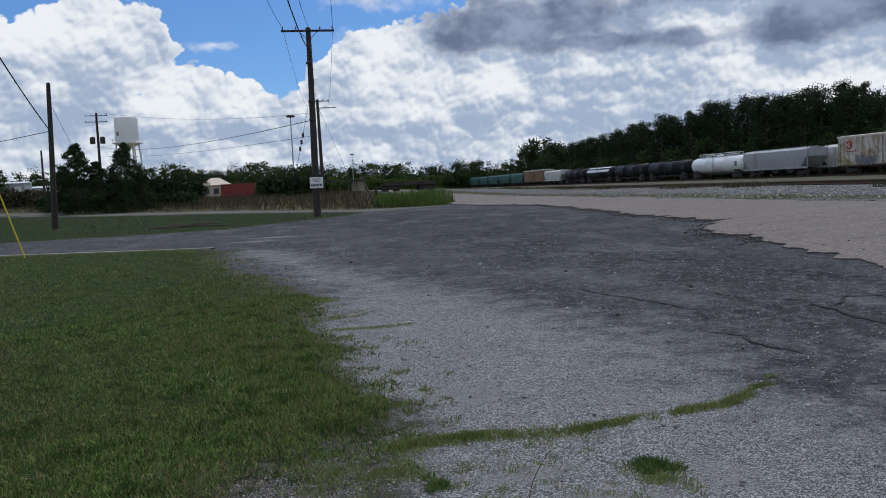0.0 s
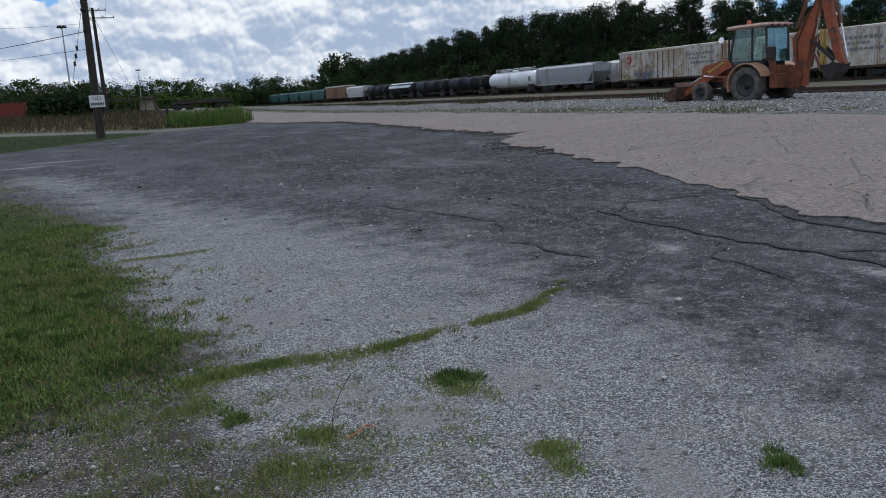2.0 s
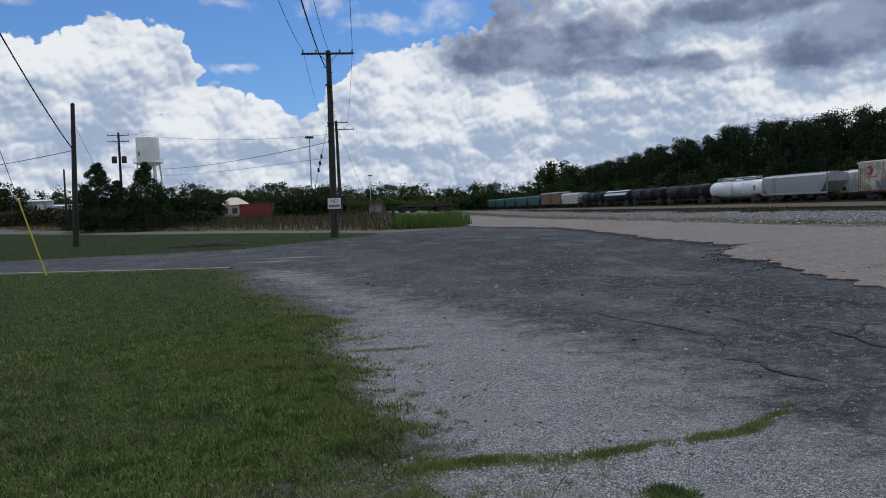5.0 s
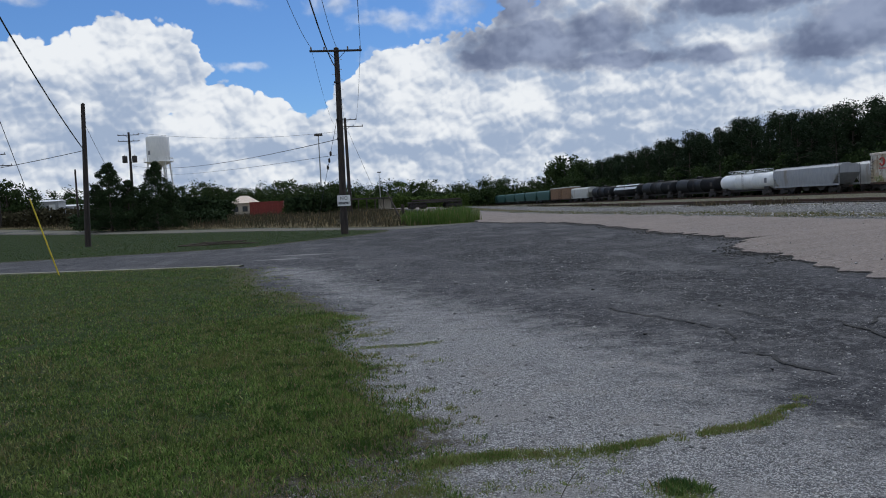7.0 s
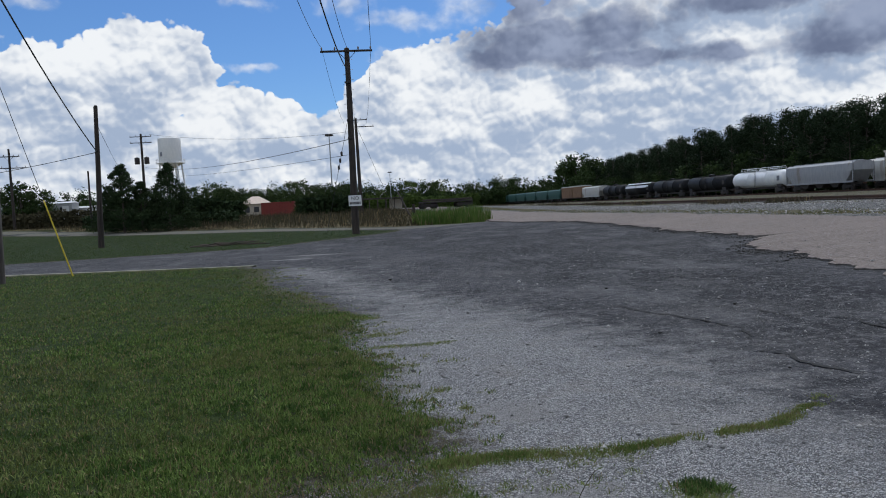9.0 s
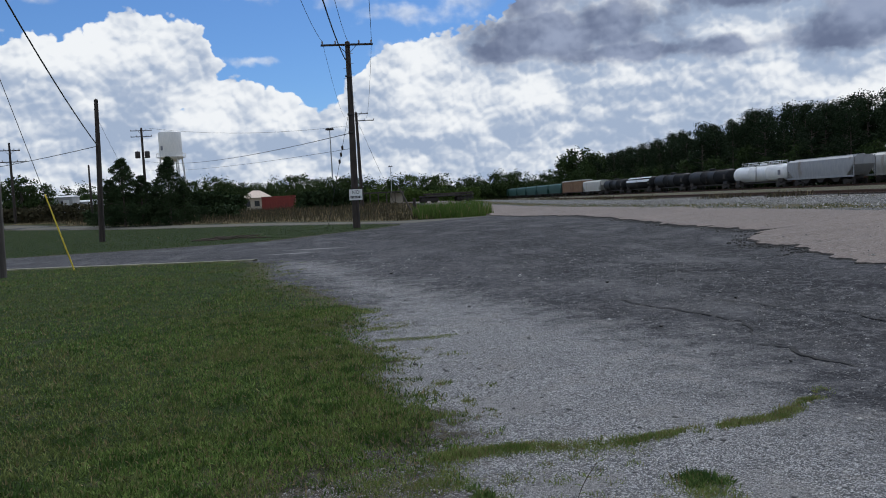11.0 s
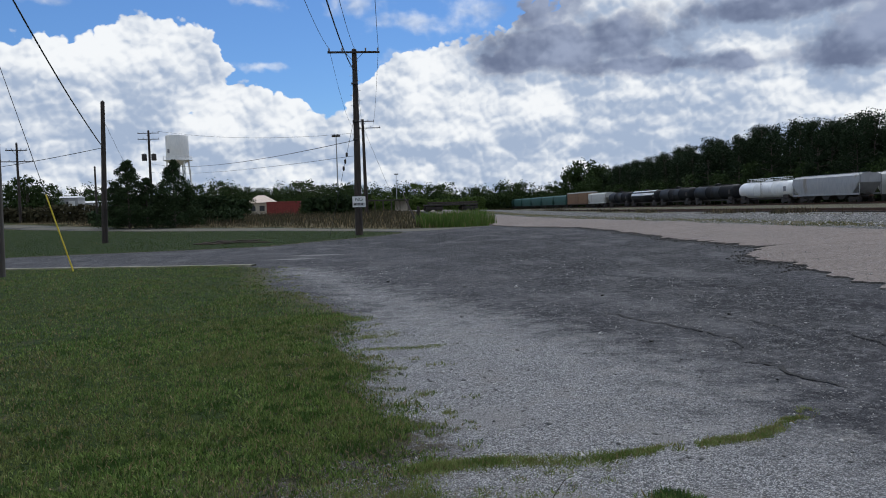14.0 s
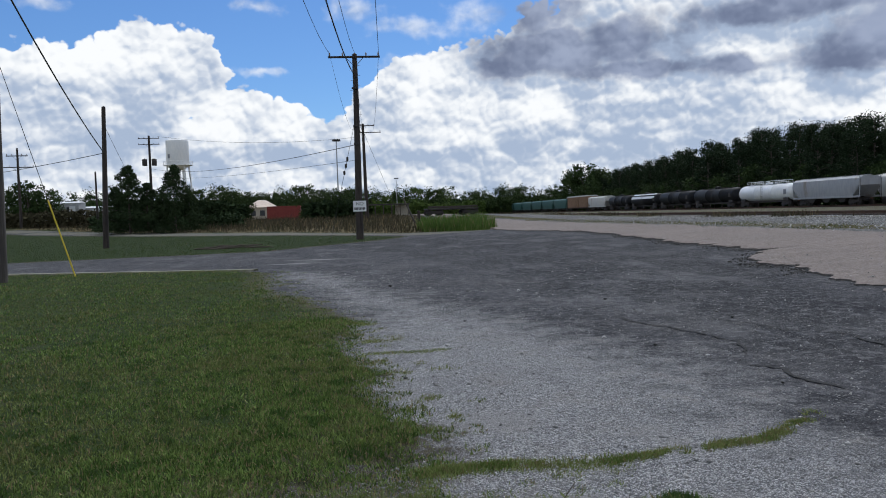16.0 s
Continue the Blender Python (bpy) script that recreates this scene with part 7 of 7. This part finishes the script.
    # stabilisers, raised
    for s in (-1, 1):
        strut(b, "stabiliser_leg", (-1.05, s * 0.72, 0.62), (-1.02, s * 0.98, 1.72), 0.16, 0.2, M_ORANGE_D, "raised rusty stabiliser leg")
        part("stabiliser_foot", Geo().box((-1.02, s * 1.02, 1.78), (0.42, 0.1, 0.5), 0.03), M_DARK, b)
        ram(b, (-1.0, s * 0.5, 1.35), (-1.05, s * 0.85, 0.85), 0.05)
    part("rear_frame", Geo().box((-1.0, 0, 0.78), (0.35, 1.7, 0.55), 0.04).box((-0.7, 0, 1.1), (0.4, 0.9, 0.5), 0.03), M_ORANGE_D, b)
    part("swing_post", Geo().prism([(-1.15, 0.45), (-1.15, 1.25), (-1.55, 1.35), (-1.75, 0.95), (-1.6, 0.5)], -0.22, 0.22, "y"), M_ORANGE_D, b)
    # boom, dipper and digging bucket, folded upright
    plate(b, "boom", [(-1.50, 0.55), (-1.78, 0.55), (-1.84, 1.33), (-1.98, 2.11), (-2.12, 2.66), (-2.25, 3.42), (-2.58, 4.35), (-2.48, 4.55), (-2.36, 4.45), (-2.10, 3.46), (-1.74, 2.94), (-1.46, 2.5), (-1.24, 2.28), (-1.24, 2.1), (-1.34, 1.5)],
          -0.13, 0.13, M_ORANGE, "faded orange lifting boom")
    plate(b, "dipper", [(-2.16, 4.1), (-2.2, 4.75), (-2.52, 4.8), (-2.62, 3.7), (-2.84, 2.73), (-3.07, 1.95), (-3.22, 1.45), (-3.32, 1.24), (-3.2, 1.2), (-2.96, 1.41), (-2.80, 1.84), (-2.50, 2.78), (-2.34, 3.5)], -0.10, 0.10, M_ORANGE, "faded orange dipper arm")
    ram(b, (-1.95, 0.0, 1.2), (-2.2, 0.0, 3.0), 0.06, 0.6)
    ram(b, (-1.5, 0.19, 2.62), (-2.2, 0.19, 4.6), 0.06, 0.55)
    ram(b, (-2.82, 0.0, 3.6), (-3.34, 0.0, 1.45), 0.055, 0.45)
    for s in (-1, 1):
        strut(b, "bucket_link", (-2.11, s * 0.16, 2.1), (-2.95, s * 0.16, 1.38), 0.05, 0.14, M_DARK)
        strut(b, "bucket_link", (-2.38, s * 0.1, 2.5), (-2.42, s * 0.1, 1.05), 0.05, 0.10, M_YPLATE, "dull yellow link")
        strut(b, "bucket_link", (-2.09, s * 0.12, 1.75), (-2.5, s * 0.12, 1.0), 0.05, 0.08, M_ORANGE_D)
    db = plate(b, "digging_bucket", [(-3.30, 1.28), (-3.20, 0.98), (-2.92, 0.74), (-2.66, 0.82), (-2.50, 1.12), (-2.56, 1.16), (-2.70, 0.90), (-2.90, 0.82), (-3.12, 1.02), (-3.18, 1.26)], -0.26, 0.26, M_DARK, "rusty digging bucket")
    for s in (-1, 1):
        plate(db, "bucket_side", [(-3.28, 1.26), (-3.18, 1.0), (-2.92, 0.76), (-2.67, 0.84), (-2.54, 1.12), (-2.95, 1.34)], s * 0.26 - 0.015, s * 0.26 + 0.015, M_DARK)
    for i in range(4):
        part("tooth", Geo().box((-2.50, -0.21 + 0.14 * i, 1.18), (0.05, 0.06, 0.16), 0.01), M_DARK, db)
    for s in (-0.16, 0.16):
        part("hose", Geo().path([(-1.5, s, 1.2), (-1.45, s, 2.1), (-1.75, s, 2.8), (-2.2, s, 3.6), (-2.55, s, 4.3), (-2.7, s, 3.6)], 0.018), M_CABLE, b)
    return b


build_backhoe(23.62, 23.68, 97)
